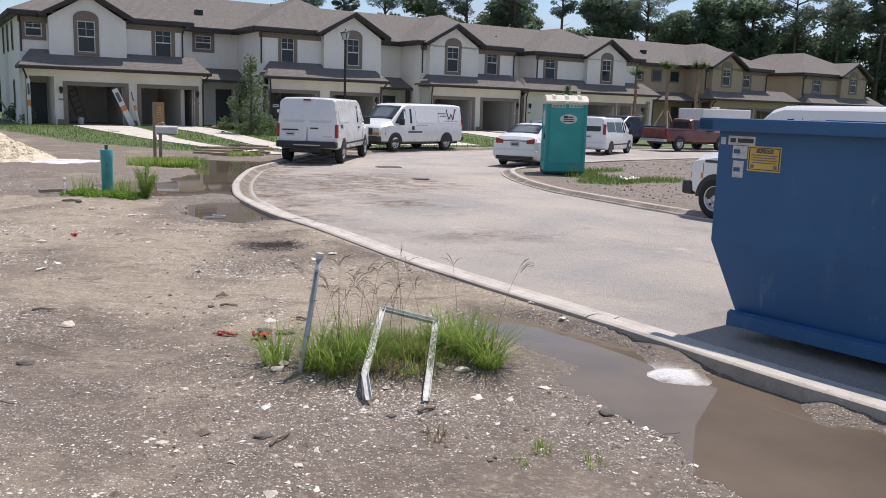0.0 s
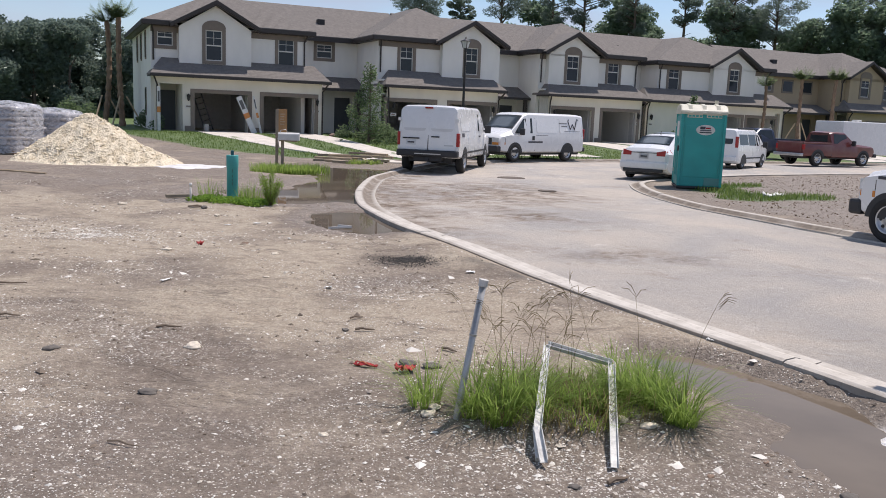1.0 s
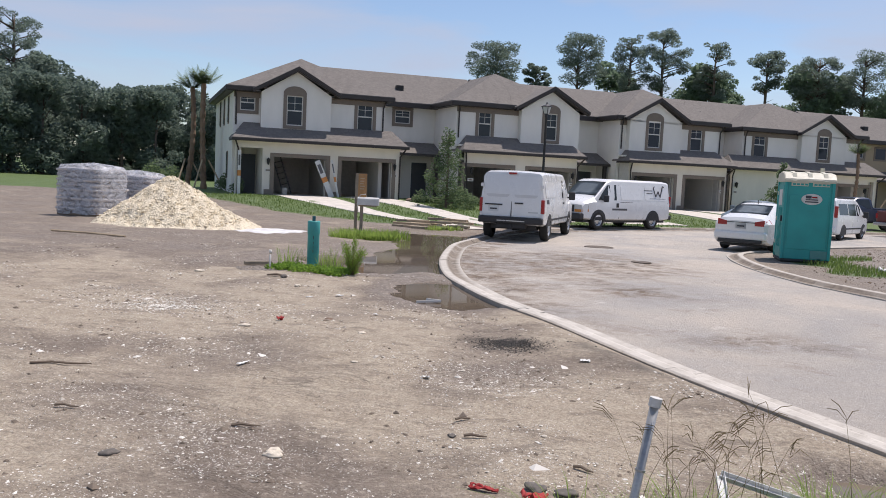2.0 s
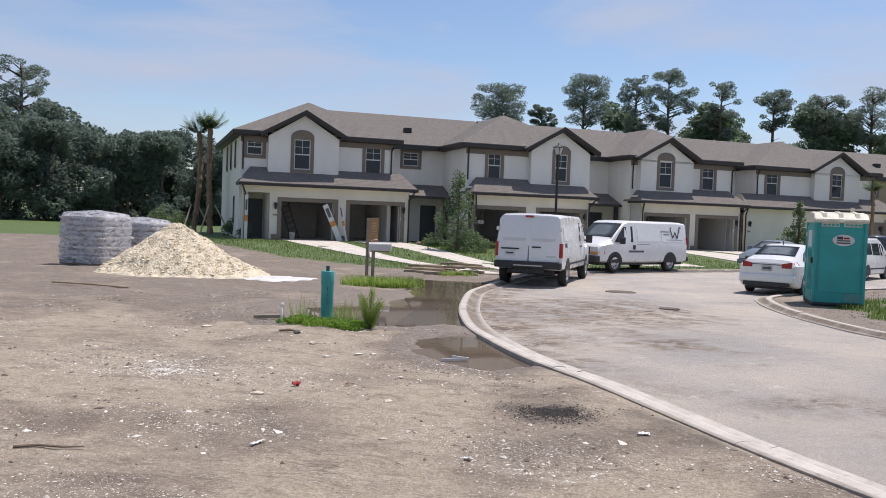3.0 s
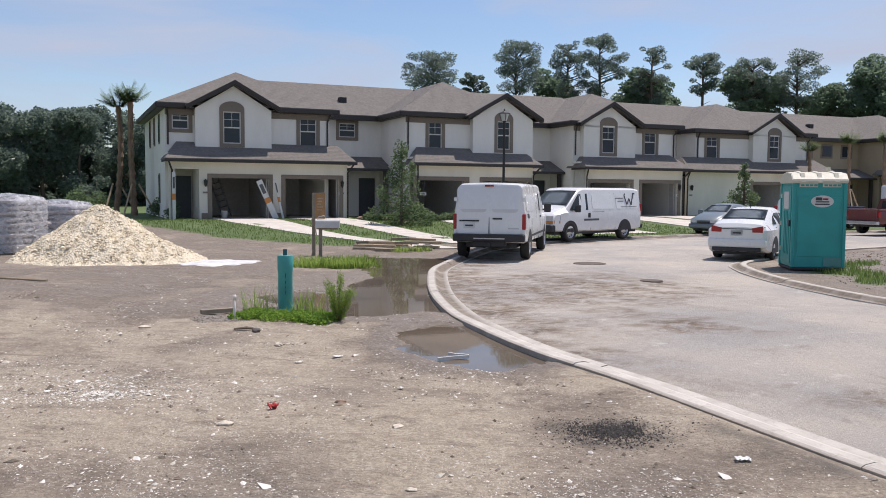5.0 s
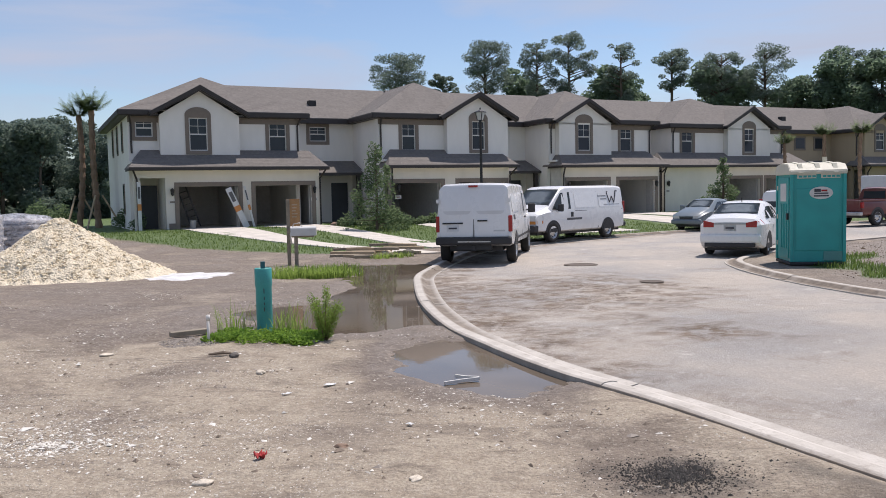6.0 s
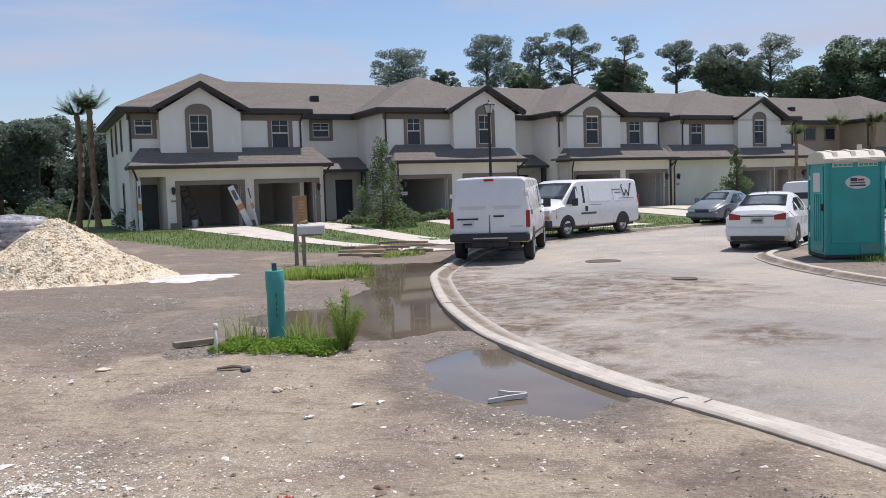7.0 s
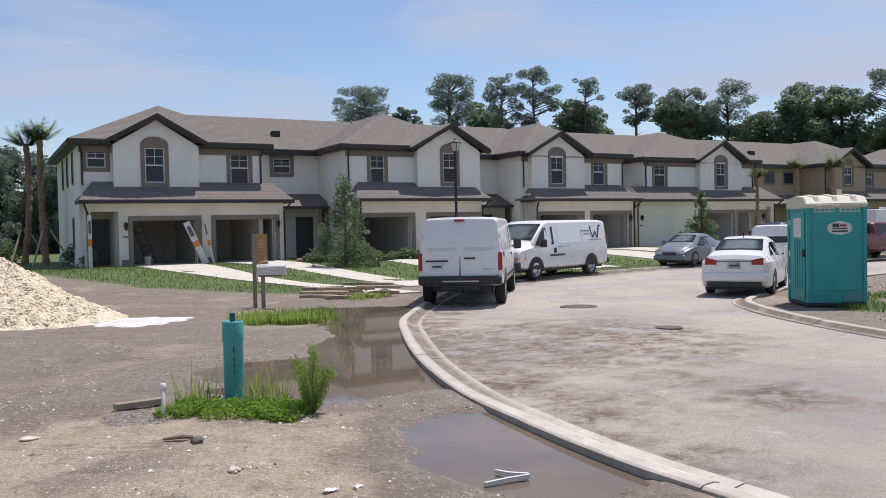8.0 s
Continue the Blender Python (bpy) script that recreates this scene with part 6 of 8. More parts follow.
# ---- blue skip ----
SKIP_BLUE = None
def skip_material():
    k = Nodes("blue_skip_paint", 0.42)
    rub = k.noise(1.3, 7, 0.7, (1.6, 1.6, 0.35))
    c = k.mix(k.ramp(k.noise(0.7, 5), 0.3, 0.7), (0.018, 0.085, 0.20), (0.03, 0.125, 0.27))
    c = k.mix(k.ramp(rub, 0.60, 0.72, 0.0, 0.45), c, (0.07, 0.15, 0.26))
    c = k.mix(k.ramp(k.noise(2.6, 8, 0.75, (3.0, 3.0, 0.5)), 0.60, 0.72, 0.0, 0.7), c, (0.17, 0.23, 0.29))
    c = k.mix(k.ramp(k.noise(6, 6, 0.7), 0.68, 0.76, 0.0, 0.8), c, (0.10, 0.055, 0.035))
    k.color(c)
    k.rough(k.ramp(rub, 0.3, 0.7, 0.34, 0.55))
    k.bump(k.noise(3.0, 3), 0.02, 0.25)
    return k.m


SKIP_BLUE = skip_material()
STICKER_W = plain("worn_white_sticker", (0.58, 0.57, 0.54), 0.6, vary=0.3, scale=12)
STICKER_Y = plain("yellow_sticker", (0.62, 0.42, 0.10), 0.55, vary=0.15)


def lettering(text, size, m, mat, parent, name="lettering"):
    cu = bpy.data.curves.new(name, "FONT")
    cu.body, cu.size, cu.extrude, cu.align_x, cu.align_y = text, size, 0.001, "CENTER", "CENTER"
    tmp = new(name, cu)
    me = bpy.data.meshes.new_from_object(tmp)
    bpy.data.objects.remove(tmp)
    me.materials.clear()
    me.materials.append(mat)
    ob = new(name, me)
    ob.parent = parent
    ob.matrix_local = m
    return ob


def skip_container(m):
    """An open steel roll-off container. x runs along it, y across it, from a low corner."""
    top = thing("skip_container", m, "worn blue steel roll-off waste container standing on rails", "skip")
    L, W, H, zc, z0 = 6.4, 2.35, 1.74, 0.80, 0.17
    t = 0.012
    # long sides: upper panel upright, lower panel raked in
    for name, y, s in (("side_panel", 0.0, 1), ("side_panel", W, -1)):
        bm = bmesh.new()
        prof = [(y, H), (y, zc), (y + s * 0.06, z0), (y + s * (0.06 + t), z0), (y + s * t, zc), (y + s * t, H)]
        prism(bm, prof, "x", -0.06, L)
        for v in bm.verts:
            if v.co.x < 0.5:
                v.co.x = 0.0 - 0.28 * min(1, max(0, (v.co.z - z0) / (zc - z0)))
        part(name, bm, SKIP_BLUE, top, "blue steel side panel")
    bm = bmesh.new()
    vs = [bm.verts.new(p) for p in ((0, 0.06, z0), (0, W - 0.06, z0), (-0.28, W, zc), (-0.28, 0, zc), (-0.28, W, H), (-0.28, 0, H))]
    bm.faces.new((vs[0], vs[1], vs[2], vs[3]))
    bm.faces.new((vs[3], vs[2], vs[4], vs[5]))
    bmesh.ops.solidify(bm, geom=bm.faces[:], thickness=t)
    part("end_panel", bm, SKIP_BLUE, top)
    part("end_panel", boxes((L - t, L, 0, W, z0, H)), SKIP_BLUE, top)
    part("floor_plate", boxes((0, L, 0.06, W - 0.06, z0, z0 + 0.02)), SKIP_BLUE, top)
    for d in ((-0.42, L + 0.05, -0.11, 0.02, H, H + 0.11), (-0.42, L + 0.05, W - 0.02, W + 0.11, H, H + 0.11), (-0.42, -0.27, -0.11, W + 0.11, H - 0.004, H + 0.106), (L - 0.02, L + 0.1, -0.11, W + 0.11, H - 0.004, H + 0.106)):
        part("top_rail", boxes(d, bevel=0.015), SKIP_BLUE, top, "square steel top rail")
    bm = bmesh.new()
    prism(bm, [(-0.07, z0 - 0.06), (0.10, z0 - 0.10), (0.10, z0 + 0.02), (-0.02, z0 + 0.07), (-0.07, z0 + 0.05)], "x", -0.02, L)
    part("bottom_rail", bm, SKIP_BLUE, top, "flanged bottom rail")
    for y in (0.55, W - 0.65):
        part("runner", boxes((0.25, L - 0.2, y, y + 0.1, 0.0, z0), bevel=0.01), SKIP_BLUE, top)
    for k in range(5):
        part("cross_beam", boxes((0.4 + k * 1.35, 0.5 + k * 1.35, 0.1, W - 0.1, 0.08, z0 - 0.002)), SKIP_BLUE, top)
    part("tarp_bow", boxes((0.5, L - 0.4, 0.25, 0.29, H + 0.09, H + 0.12), bevel=0.008), SKIP_BLUE, top)
    # stickers
    s1 = part("maker_sticker", boxes((-0.19, 0.06, -0.004, 0.0, 1.63, 1.705)), STICKER_W, top, "white sticker with dark bars")
    part("sticker_bar", boxes((-0.10, 0.045, -0.006, -0.0035, 1.65, 1.685)), INK, s1)
    part("sticker_bar", boxes((-0.17, -0.12, -0.006, -0.0035, 1.65, 1.685)), INK, s1)
    t1 = part("torn_sticker", boxes((-0.14, -0.005, -0.004, 0.0, 1.52, 1.625)), STICKER_W, top, "torn faded white sticker")
    part("torn_patch", boxes((-0.13, -0.07, -0.006, -0.0035, 1.56, 1.595)), SKIP_BLUE, t1)
    t2 = part("torn_sticker", boxes((-0.13, -0.03, -0.004, 0.0, 1.36, 1.50)), STICKER_W, top, "torn faded white sticker")
    part("torn_patch", boxes((-0.12, -0.06, -0.006, -0.0035, 1.41, 1.445)), SKIP_BLUE, t2)
    part("sticker", boxes((-0.26, -0.215, -0.004, 0.0, 1.63, 1.69)), STICKER_W, top)
    y1 = part("caution_sign", boxes((0.005, 0.30, -0.004, 0.0, 1.425, 1.63)), STICKER_Y, top, "yellow caution sticker with a black border")
    for d in ((0.015, 0.29, 1.612, 1.618), (0.015, 0.29, 1.437, 1.443), (0.015, 0.022, 1.443, 1.612), (0.283, 0.29, 1.443, 1.612)):
        part("sign_border", boxes((d[0], d[1], -0.006, -0.0035, d[2], d[3])), INK, y1)
    part("sign_panel", boxes((0.08, 0.23, -0.006, -0.0035, 1.575, 1.607)), INK, y1)
    lettering("CAUTION", 0.032, pose(0.155, -0.0075, 1.591, 90), STICKER_Y, y1, "caution_word")
    for k in range(4):
        part("sign_text_bar", boxes((0.04 + 0.012 * (k % 2), 0.27 - 0.012 * (k % 2), -0.006, -0.0035, 1.552 - k * 0.02, 1.560 - k * 0.02)), TRIM, y1)
    for x in (0.035, 0.24):
        part("sign_mark", boxes((x, x + 0.03, -0.006, -0.0035, 1.45, 1.478)), TRIM, y1)
    return top


skip_container(spot(2.37, 6.18, -0.03, face(0.63, -0.777)))


# ---- portable toilet ----
TEAL = plain("teal_plastic", (0.022, 0.31, 0.29), 0.42, vary=0.16, scale=2.0)
CREAM = plain("cream_plastic", (0.56, 0.53, 0.42), 0.5)


def portable_toilet(m):
    top = thing("portable_toilet", m, "teal plastic portable toilet with a cream roof", "toilet cabin")
    w, d, h = 0.53, 0.57, 2.05
    part("base_skid", boxes((-w - 0.03, w + 0.03, -d - 0.03, d + 0.03, 0.0, 0.07), bevel=0.02), BLACK_PLASTIC, top, "dark base skid")
    for name, b in (("front_wall", (-w, w, -d, -d + 0.04, 0.07, h)), ("rear_wall", (-w, w, d - 0.04, d, 0.07, h)), ("side_wall", (w - 0.04, w, -d + 0.04, d - 0.04, 0.07, h)), ("side_wall", (-w, -w + 0.04, -d + 0.04, d - 0.04, 0.07, h))):
        part(name, boxes(b, bevel=0.012), TEAL, top)
    for x, y in ((-w, -d), (w, -d), (-w, d), (w, d)):
        part("corner_post", boxes((x - 0.035, x + 0.035, y - 0.035, y + 0.035, 0.07, h - 0.02), bevel=0.014), TEAL, top)
    part("wall_press", boxes((-w + 0.09, w - 0.09, -d - 0.012, -d, 0.32, 1.68), bevel=0.005), TEAL, top)
    part("repair_patch", boxes((0.12, w - 0.03, -d - 0.018, -d, 0.10, 0.30)), plain("pale_teal_patch", (0.10, 0.27, 0.25), 0.5), top, "paler patch panel")
    for x0, x1 in ((-0.42, -0.04), (0.06, 0.44)):
        v = part("vent_panel", boxes((x0, x1, -d - 0.016, -d, 1.90, 1.99)), CREAM, top, "cream vent panel")
        for k in range(4):
            part("vent_slot", boxes((x0 + 0.03 + k * 0.09, x0 + 0.10 + k * 0.09, -d - 0.019, -d - 0.015, 1.92, 1.965)), TEAL, v)
    bm = bmesh.new()
    spin(bm, [(0.0, 0.012), (0.235, 0.012), (0.235, 0.0)], 32, pose(0.06, -d - 0.012, 1.58, 90) @ Matrix.Diagonal((1, 0.58, 1, 1)))
    oval = part("oval_sign", bm, VINYL, top, "white oval sign with plain bars")
    for a, b, z0, z1, mat in ((-0.10, 0.03, 1.60, 1.67, INK), (0.04, 0.16, 1.61, 1.65, TAIL_RED), (-0.10, 0.18, 1.555, 1.585, SEAM), (-0.11, 0.19, 1.50, 1.53, INK)):
        part("sign_bar", boxes((a + 0.02, b + 0.02, -d - 0.028, -d - 0.024, z0, z1)), mat, oval)
    # door on the side that looks to the street
    door = part("door", boxes((-w - 0.025, -w, -d + 0.16, d - 0.12, 0.14, 1.92), bevel=0.008), TEAL, top, "ribbed teal door")
    for k in range(4):
        part("door_rib", boxes((-w - 0.04, -w - 0.024, -0.30 + k * 0.14, -0.25 + k * 0.14, 0.35, 1.35), bevel=0.005), TEAL, door)
    part("door_notice", boxes((-w - 0.034, -w - 0.026, -0.25, 0.2, 1.40, 1.80)), VINYL, door, "white notice")
    part("door_latch", boxes((-w - 0.06, -w - 0.024, -0.44, -0.36, 1.0, 1.14)), BLACK_PLASTIC, door)
    for z in (0.4, 1.0, 1.65):
        part("door_hinge", boxes((-w - 0.04, -w, d - 0.15, d - 0.09, z, z + 0.1)), CREAM, door)
    bm = bmesh.new()
    e = 0.05
    prism(bm, [(-d - e, h - 0.06), (-d - e, h + 0.02), (-d + 0.10, h + 0.16), (0, h + 0.21), (d - 0.10, h + 0.16), (d + e, h + 0.02), (d + e, h - 0.06)], "x", -w - e, w + e)
    bmesh.ops.bevel(bm, geom=bm.edges[:], offset=0.014, segments=2, affect="EDGES")
    roof = part("roof", bm, CREAM, top, "translucent cream roof")
    for x in (-0.35, 0.0, 0.35):
        bm = bmesh.new()
        prism(bm, [(-d - e - 0.012, h - 0.02), (-d + 0.08, h + 0.175), (0, h + 0.228), (d - 0.08, h + 0.175), (d + e, h + 0.0)], "x", x - 0.045, x + 0.045)
        part("roof_rib", bm, CREAM, roof)
    bm = bmesh.new()
    tube(bm, [(0.42, 0.42, h), (0.42, 0.42, h + 0.34)], 0.05, 12)
    part("vent_pipe", bm, CREAM, top)
    return top


portable_toilet(spot(3.30, 24.15, -0.06, -1, 1.06) @ Matrix.Diagonal((1.04, 1.0, 1.0, 1.0)))


# ---- crushed limestone, bags ----
def limestone_material():
    k = Nodes("crushed_limestone", 0.95)
    cell = k.cells(22, "F1", "Color")
    c = k.mix(k.ramp(cell, 0.1, 0.9), (0.64, 0.55, 0.40), (0.78, 0.69, 0.53))
    c = k.mix(k.math("GREATER_THAN", k.cells(14, "F1", "Color"), 0.96), c, (0.30, 0.25, 0.17))
    k.color(c)
    k.bump(k.math("ADD", k.cells(22, "F1", "Distance"), k.noise(30, 4)), 0.035, 0.8)
    return k.m


LIME = limestone_material()


def heap(m, lobes, rx, ry, label):
    n = 110
    gxx, gyy = np.meshgrid(np.linspace(-rx, rx, n), np.linspace(-ry, ry, n))
    z = np.full(gxx.shape, -0.3)
    for cx, cy, r, h in lobes:
        d = np.hypot(gxx - cx, gyy - cy) / r + 0.05 * waves(gxx, gyy, 0.9, 5)
        z = np.maximum(z, h * (1 - np.sqrt(d * d + 0.012)) + 0.11 * h)
    z += 0.035 * waves(gxx, gyy, 0.35, 9) + 0.009 * np.random.RandomState(4).uniform(-1, 1, z.shape)
    idx = np.arange(n * n).reshape(n, n)
    q = np.stack([idx[:-1, :-1], idx[:-1, 1:], idx[1:, 1:], idx[1:, :-1]], -1).reshape(-1, 4)
    keep = (z.reshape(-1)[q] > -0.12).any(1)
    me = bpy.data.meshes.new("limestone_mound")
    me.from_pydata(np.stack([gxx, gyy, z], -1).reshape(-1, 3).tolist(), [], q[keep].tolist())
    me.materials.append(LIME)
    ob = tagged(new("limestone_mound", me), label, "gravel heap")
    ob.matrix_world = m
    return ob


HEAP_LOBES = [(-0.35, 0, 1.78, 1.26), (1.05, -0.3, 1.0, 0.44), (-0.95, -0.4, 1.15, 0.62), (0.3, -0.5, 1.2, 0.55)]
HEAP = heap(spot(-13.15, 22.9, 0.0, 12, K), HEAP_LOBES, 3.6, 2.8, "heap of cream crushed limestone on the dirt")


def chips(name, n, place, size, mat, label, seed, flat=0.45, category="gravel"):
    """Loose chips: small irregular eight-faced pieces, joined."""
    r = np.random.RandomState(seed)
    p, keep = place(r, n)
    p = p[keep]
    n = len(p)
    base = np.array([[1, 0, 0], [0, 1, 0], [-1, 0, 0], [0, -1, 0], [0, 0, 1], [0, 0, -1]], float)
    s = size * np.exp(r.normal(0, 0.5, n))
    v = base[None] * r.uniform(0.55, 1.3, (n, 6, 1)) * np.array([1.25, 0.8, flat])
    a = r.uniform(0, math.tau, n)
    c, sn = np.cos(a)[:, None], np.sin(a)[:, None]
    v = np.stack([v[..., 0] * c - v[..., 1] * sn, v[..., 0] * sn + v[..., 1] * c, v[..., 2] + 0.25 * v[..., 0] * r.uniform(-1, 1, (n, 1))], -1) * s[:, None, None] + p[:, None]
    f = np.array([[0, 1, 4], [1, 2, 4], [2, 3, 4], [3, 0, 4], [1, 0, 5], [2, 1, 5], [3, 2, 5], [0, 3, 5]])
    me = bpy.data.meshes.new(name)
    me.from_pydata(v.reshape(-1, 3).tolist(), [], (np.arange(n)[:, None, None] * 6 + f[None]).reshape(-1, 3).tolist())
    me.materials.append(mat)
    return tagged(new(name, me), label, category, kind="stuff")


def on_heap(r, n):
    a, d = r.uniform(0, math.tau, n), np.sqrt(r.uniform(0, 1, n)) * 2.25
    x, y = -0.35 + d * np.cos(a), d * np.sin(a)
    z = np.full(n, -0.3)
    for cx, cy, rr, h in HEAP_LOBES:
        q = np.hypot(x - cx, y - cy) / rr + 0.05 * waves(x, y, 0.9, 5)
        z = np.maximum(z, h * (1 - np.sqrt(q * q + 0.012)) + 0.11 * h)
    w = np.stack([x, y, z + 0.01, np.ones(n)], 1) @ np.array(HEAP.matrix_world).T
    return w[:, :3], z > 0.02


k = Nodes("limestone_chip", 0.9)
k.color(k.mix(k.island(), (0.60, 0.52, 0.38), (0.80, 0.71, 0.55)))
chips("limestone_chip", 9000, on_heap, 0.018, k.m, "loose cream limestone chips on the heap", 21, 0.7)

WHITE_DUST = plain("white_lime_dust", (0.60, 0.59, 0.58), 0.95, vary=0.3, scale=3)
bm = bmesh.new()
rows = []
for f in (1.0, 0.9, 0.6, 0.25):
    rows.append([])
    for a in np.linspace(0, math.tau, 60)[:-1]:
        w = 1 + 0.16 * math.sin(3 * a + 1) + 0.08 * math.sin(9 * a) + 0.05 * math.sin(17 * a)
        lx, ly = -10.45 + 1.1 * f * w * math.cos(a + 0.6), 22.35 + 0.75 * f * w * math.sin(a + 0.6)
        lz = float(ground_height(np.array([lx]), np.array([ly]))[0]) + (-0.02 if f == 1.0 else 0.012 + 0.006 * math.sin(5 * a + 9 * f))
        rows[-1].append(bm.verts.new((K * lx, K * ly, K * lz)))
for p, q in zip(rows, rows[1:]):
    for i in range(len(p)):
        j = (i + 1) % len(p)
        bm.faces.new((p[i], p[j], q[j], q[i]))
bm.faces.new(rows[-1])
tagged(part("lime_spill", bm, WHITE_DUST, smooth=True), "white lime dust spilt beside the heap", "spill", kind="stuff")

BAG = plain("grey_cement_bag", (0.50, 0.47, 0.46), 0.7, vary=0.3, scale=5)
PALLET = plain("weathered_pallet_wood", (0.23, 0.17, 0.12), 0.9, vary=0.3)
k = Nodes("stretch_film", 0.12)
k.color((0.75, 0.76, 0.80))
crease = k.noise(3.5, 6, 0.7, (1, 1, 1.6), 1.2)
# whiter, more opaque patches put the film's highlights into its alpha
k.set(k.b, "Alpha", k.ramp(crease, 0.36, 0.62, 0.14, 0.72))
k.bump(crease, 0.10, 1.0)
FILM = k.m


def bag_mesh():
    bm = bmesh.new()
    box(bm, -0.36, 0.36, -0.24, 0.24, 0, 0.15)
    bmesh.ops.subdivide_edges(bm, edges=bm.edges[:], cuts=3, use_grid_fill=True)
    for v in bm.verts:
        x, y = v.co.x / 0.36, v.co.y / 0.24
        f = (1 - x ** 4) * (1 - y ** 4)
        v.co.z = 0.075 + (v.co.z - 0.075) * (0.35 + 0.75 * f)
        v.co.x *= 1 - 0.04 * y * y
    me = bpy.data.meshes.new("bag")
    bm.to_mesh(me)
    bm.free()
    me.materials.append(BAG)
    me.shade_smooth()
    return me


BAG_MESH = bag_mesh()


def bag_pallet(m, layers, label, film=True):
    top = thing("bag_pallet", m, label, "pallet of bags", "pallets of bagged cement")
    for k in range(3):
        part("pallet_runner", boxes((-0.75, 0.75, -0.62 + k * 0.57, -0.52 + k * 0.57, 0.0, 0.1)), PALLET, top)
    for k in range(7):
        part("pallet_board", boxes((-0.75 + k * 0.225, -0.60 + k * 0.225, -0.64, 0.64, 0.1, 0.125)), PALLET, top)
    r = random.Random(layers)
    for lay in range(layers):
        cells = [(x, y, 0) for x in (-0.37, 0.37) for y in (-0.42, 0.0, 0.42)] if lay % 2 else [(x, y, 90) for x in (-0.5, 0.0, 0.5) for y in (-0.33, 0.33)]
        for x, y, a in cells:
            b = new("bag", BAG_MESH)
            b.parent = top
            b.matrix_local = pose(x + r.uniform(-0.03, 0.03), y + r.uniform(-0.03, 0.03), 0.125 + lay * 0.142, r.uniform(-3, 3), r.uniform(-3, 3), a + r.uniform(-5, 5))
    if film:
        h = 0.125 + layers * 0.142 + 0.07
        bm = bmesh.new()
        rings = []
        for j in range(13):
            z = 0.05 + (h - 0.05) * j / 12
            rings.append([])
            for i in range(56):
                a = i * math.tau / 56
                cx, sy = math.cos(a), math.sin(a)
                e = (abs(cx) ** 7 + abs(sy) ** 7) ** (-1 / 7)
                w = 1.03 + 0.025 * math.sin(a * 9 + j) * math.sin(j * 1.3 + a * 4) - (0.10 if j == 12 else 0)
                rings[-1].append(bm.verts.new((0.79 * cx * e * w, 0.68 * sy * e * w, z + 0.02 * math.sin(a * 7))))
        for p, q in zip(rings, rings[1:]):
            for i in range(56):
                bm.faces.new((p[i], p[(i + 1) % 56], q[(i + 1) % 56], q[i]))
        c = bm.verts.new((0.05, 0, h + 0.10))
        for i in range(56):
            bm.faces.new((rings[-1][i], rings[-1][(i + 1) % 56], c))
        part("stretch_film", bm, FILM, top, "crumpled clear stretch film", smooth=True)
    return top


bag_pallet(on_ground(-16.75, 23.9, -8, K), 9, "pallet of grey cement bags in clear stretch film")
bag_pallet(on_ground(-16.9, 26.4, 5, K), 8, "pallet of grey bags behind the wrapped one")

# ---- street furniture ----
LAMP_BLACK = plain("black_lamp_post", (0.016, 0.016, 0.018), 0.5)


def street_lamp(m):
    top = thing("street_lamp", m, "black lantern street lamp on a slim pole", "street lamp")
    bm = bmesh.new()
    spin(bm, [(0.17, 0), (0.17, 0.12), (0.13, 0.2), (0.11, 0.75), (0.075, 0.85), (0.062, 0.95), (0.05, 4.45), (0.07, 4.5), (0.05, 4.56), (0.09, 4.62), (0.0, 4.63)], 14)
    part("pole", bm, LAMP_BLACK, top, smooth=True)
    bm = bmesh.new()
    spin(bm, [(0.0, 5.16), (0.03, 5.12), (0.03, 5.06), (0.10, 5.02), (0.25, 4.96), (0.26, 4.93), (0.22, 4.93)], 8)
    part("lantern_cap", bm, LAMP_BLACK, top)
    bm = bmesh.new()
    spin(bm, [(0.205, 4.93), (0.12, 4.64), (0.115, 4.63), (0.0, 4.63)], 8)
    part("lantern_glass", bm, glass_material("lamp_glass", (0.35, 0.36, 0.36), 0.2), top, "clear lantern glass")
    for k in range(4):
        a = k * math.tau / 4 + math.tau / 16
        bm = bmesh.new()
        tube(bm, [(0.125 * math.cos(a), 0.125 * math.sin(a), 4.62), (0.22 * math.cos(a), 0.22 * math.sin(a), 4.94)], 0.012, 5)
        part("lantern_bar", bm, LAMP_BLACK, top)
    return top


street_lamp(on_ground(-4.94, 39.5, 0, 0.985 * K))

PIPE_TEAL = plain("teal_pvc", (0.05, 0.33, 0.31), 0.5, vary=0.2, scale=4)
WOOD_SIGN = plain("orange_brown_board", (0.36, 0.20, 0.085), 0.8, vary=0.25)
POST_WOOD = plain("grey_weathered_post", (0.26, 0.22, 0.165), 0.9, vary=0.3, scale=9)
MB_WHITE = plain("white_mailbox_plastic", (0.55, 0.55, 0.53), 0.5)


def standpipe(m):
    top = thing("sewer_standpipe", m, "teal plastic sewer standpipe rising from weeds", "pipe")
    bm = bmesh.new()
    spin(bm, [(0.0, 0.72), (0.10, 0.72), (0.10, 0.80), (0.118, 0.80), (0.124, 0.79), (0.124, 0.60), (0.116, 0.57), (0.116, -0.2)], 28)
    part("pipe", bm, PIPE_TEAL, top, smooth=True)
    part("cap_tab", boxes((-0.035, 0.03, -0.02, 0.03, 0.72, 0.88), bevel=0.006), plain("dark_teal", (0.01, 0.09, 0.11), 0.5), top, "dark teal tab in the top")
    bm = bmesh.new()
    for z, l in ((0.28, 0.05), (0.36, 0.03), (0.42, 0.04), (0.5, 0.06)):
        box(bm, -0.006, 0.006, -0.1205, -0.11, z, z + l)
    part("painted_mark", bm, INK, top, "worn dark paint marks")
    return top


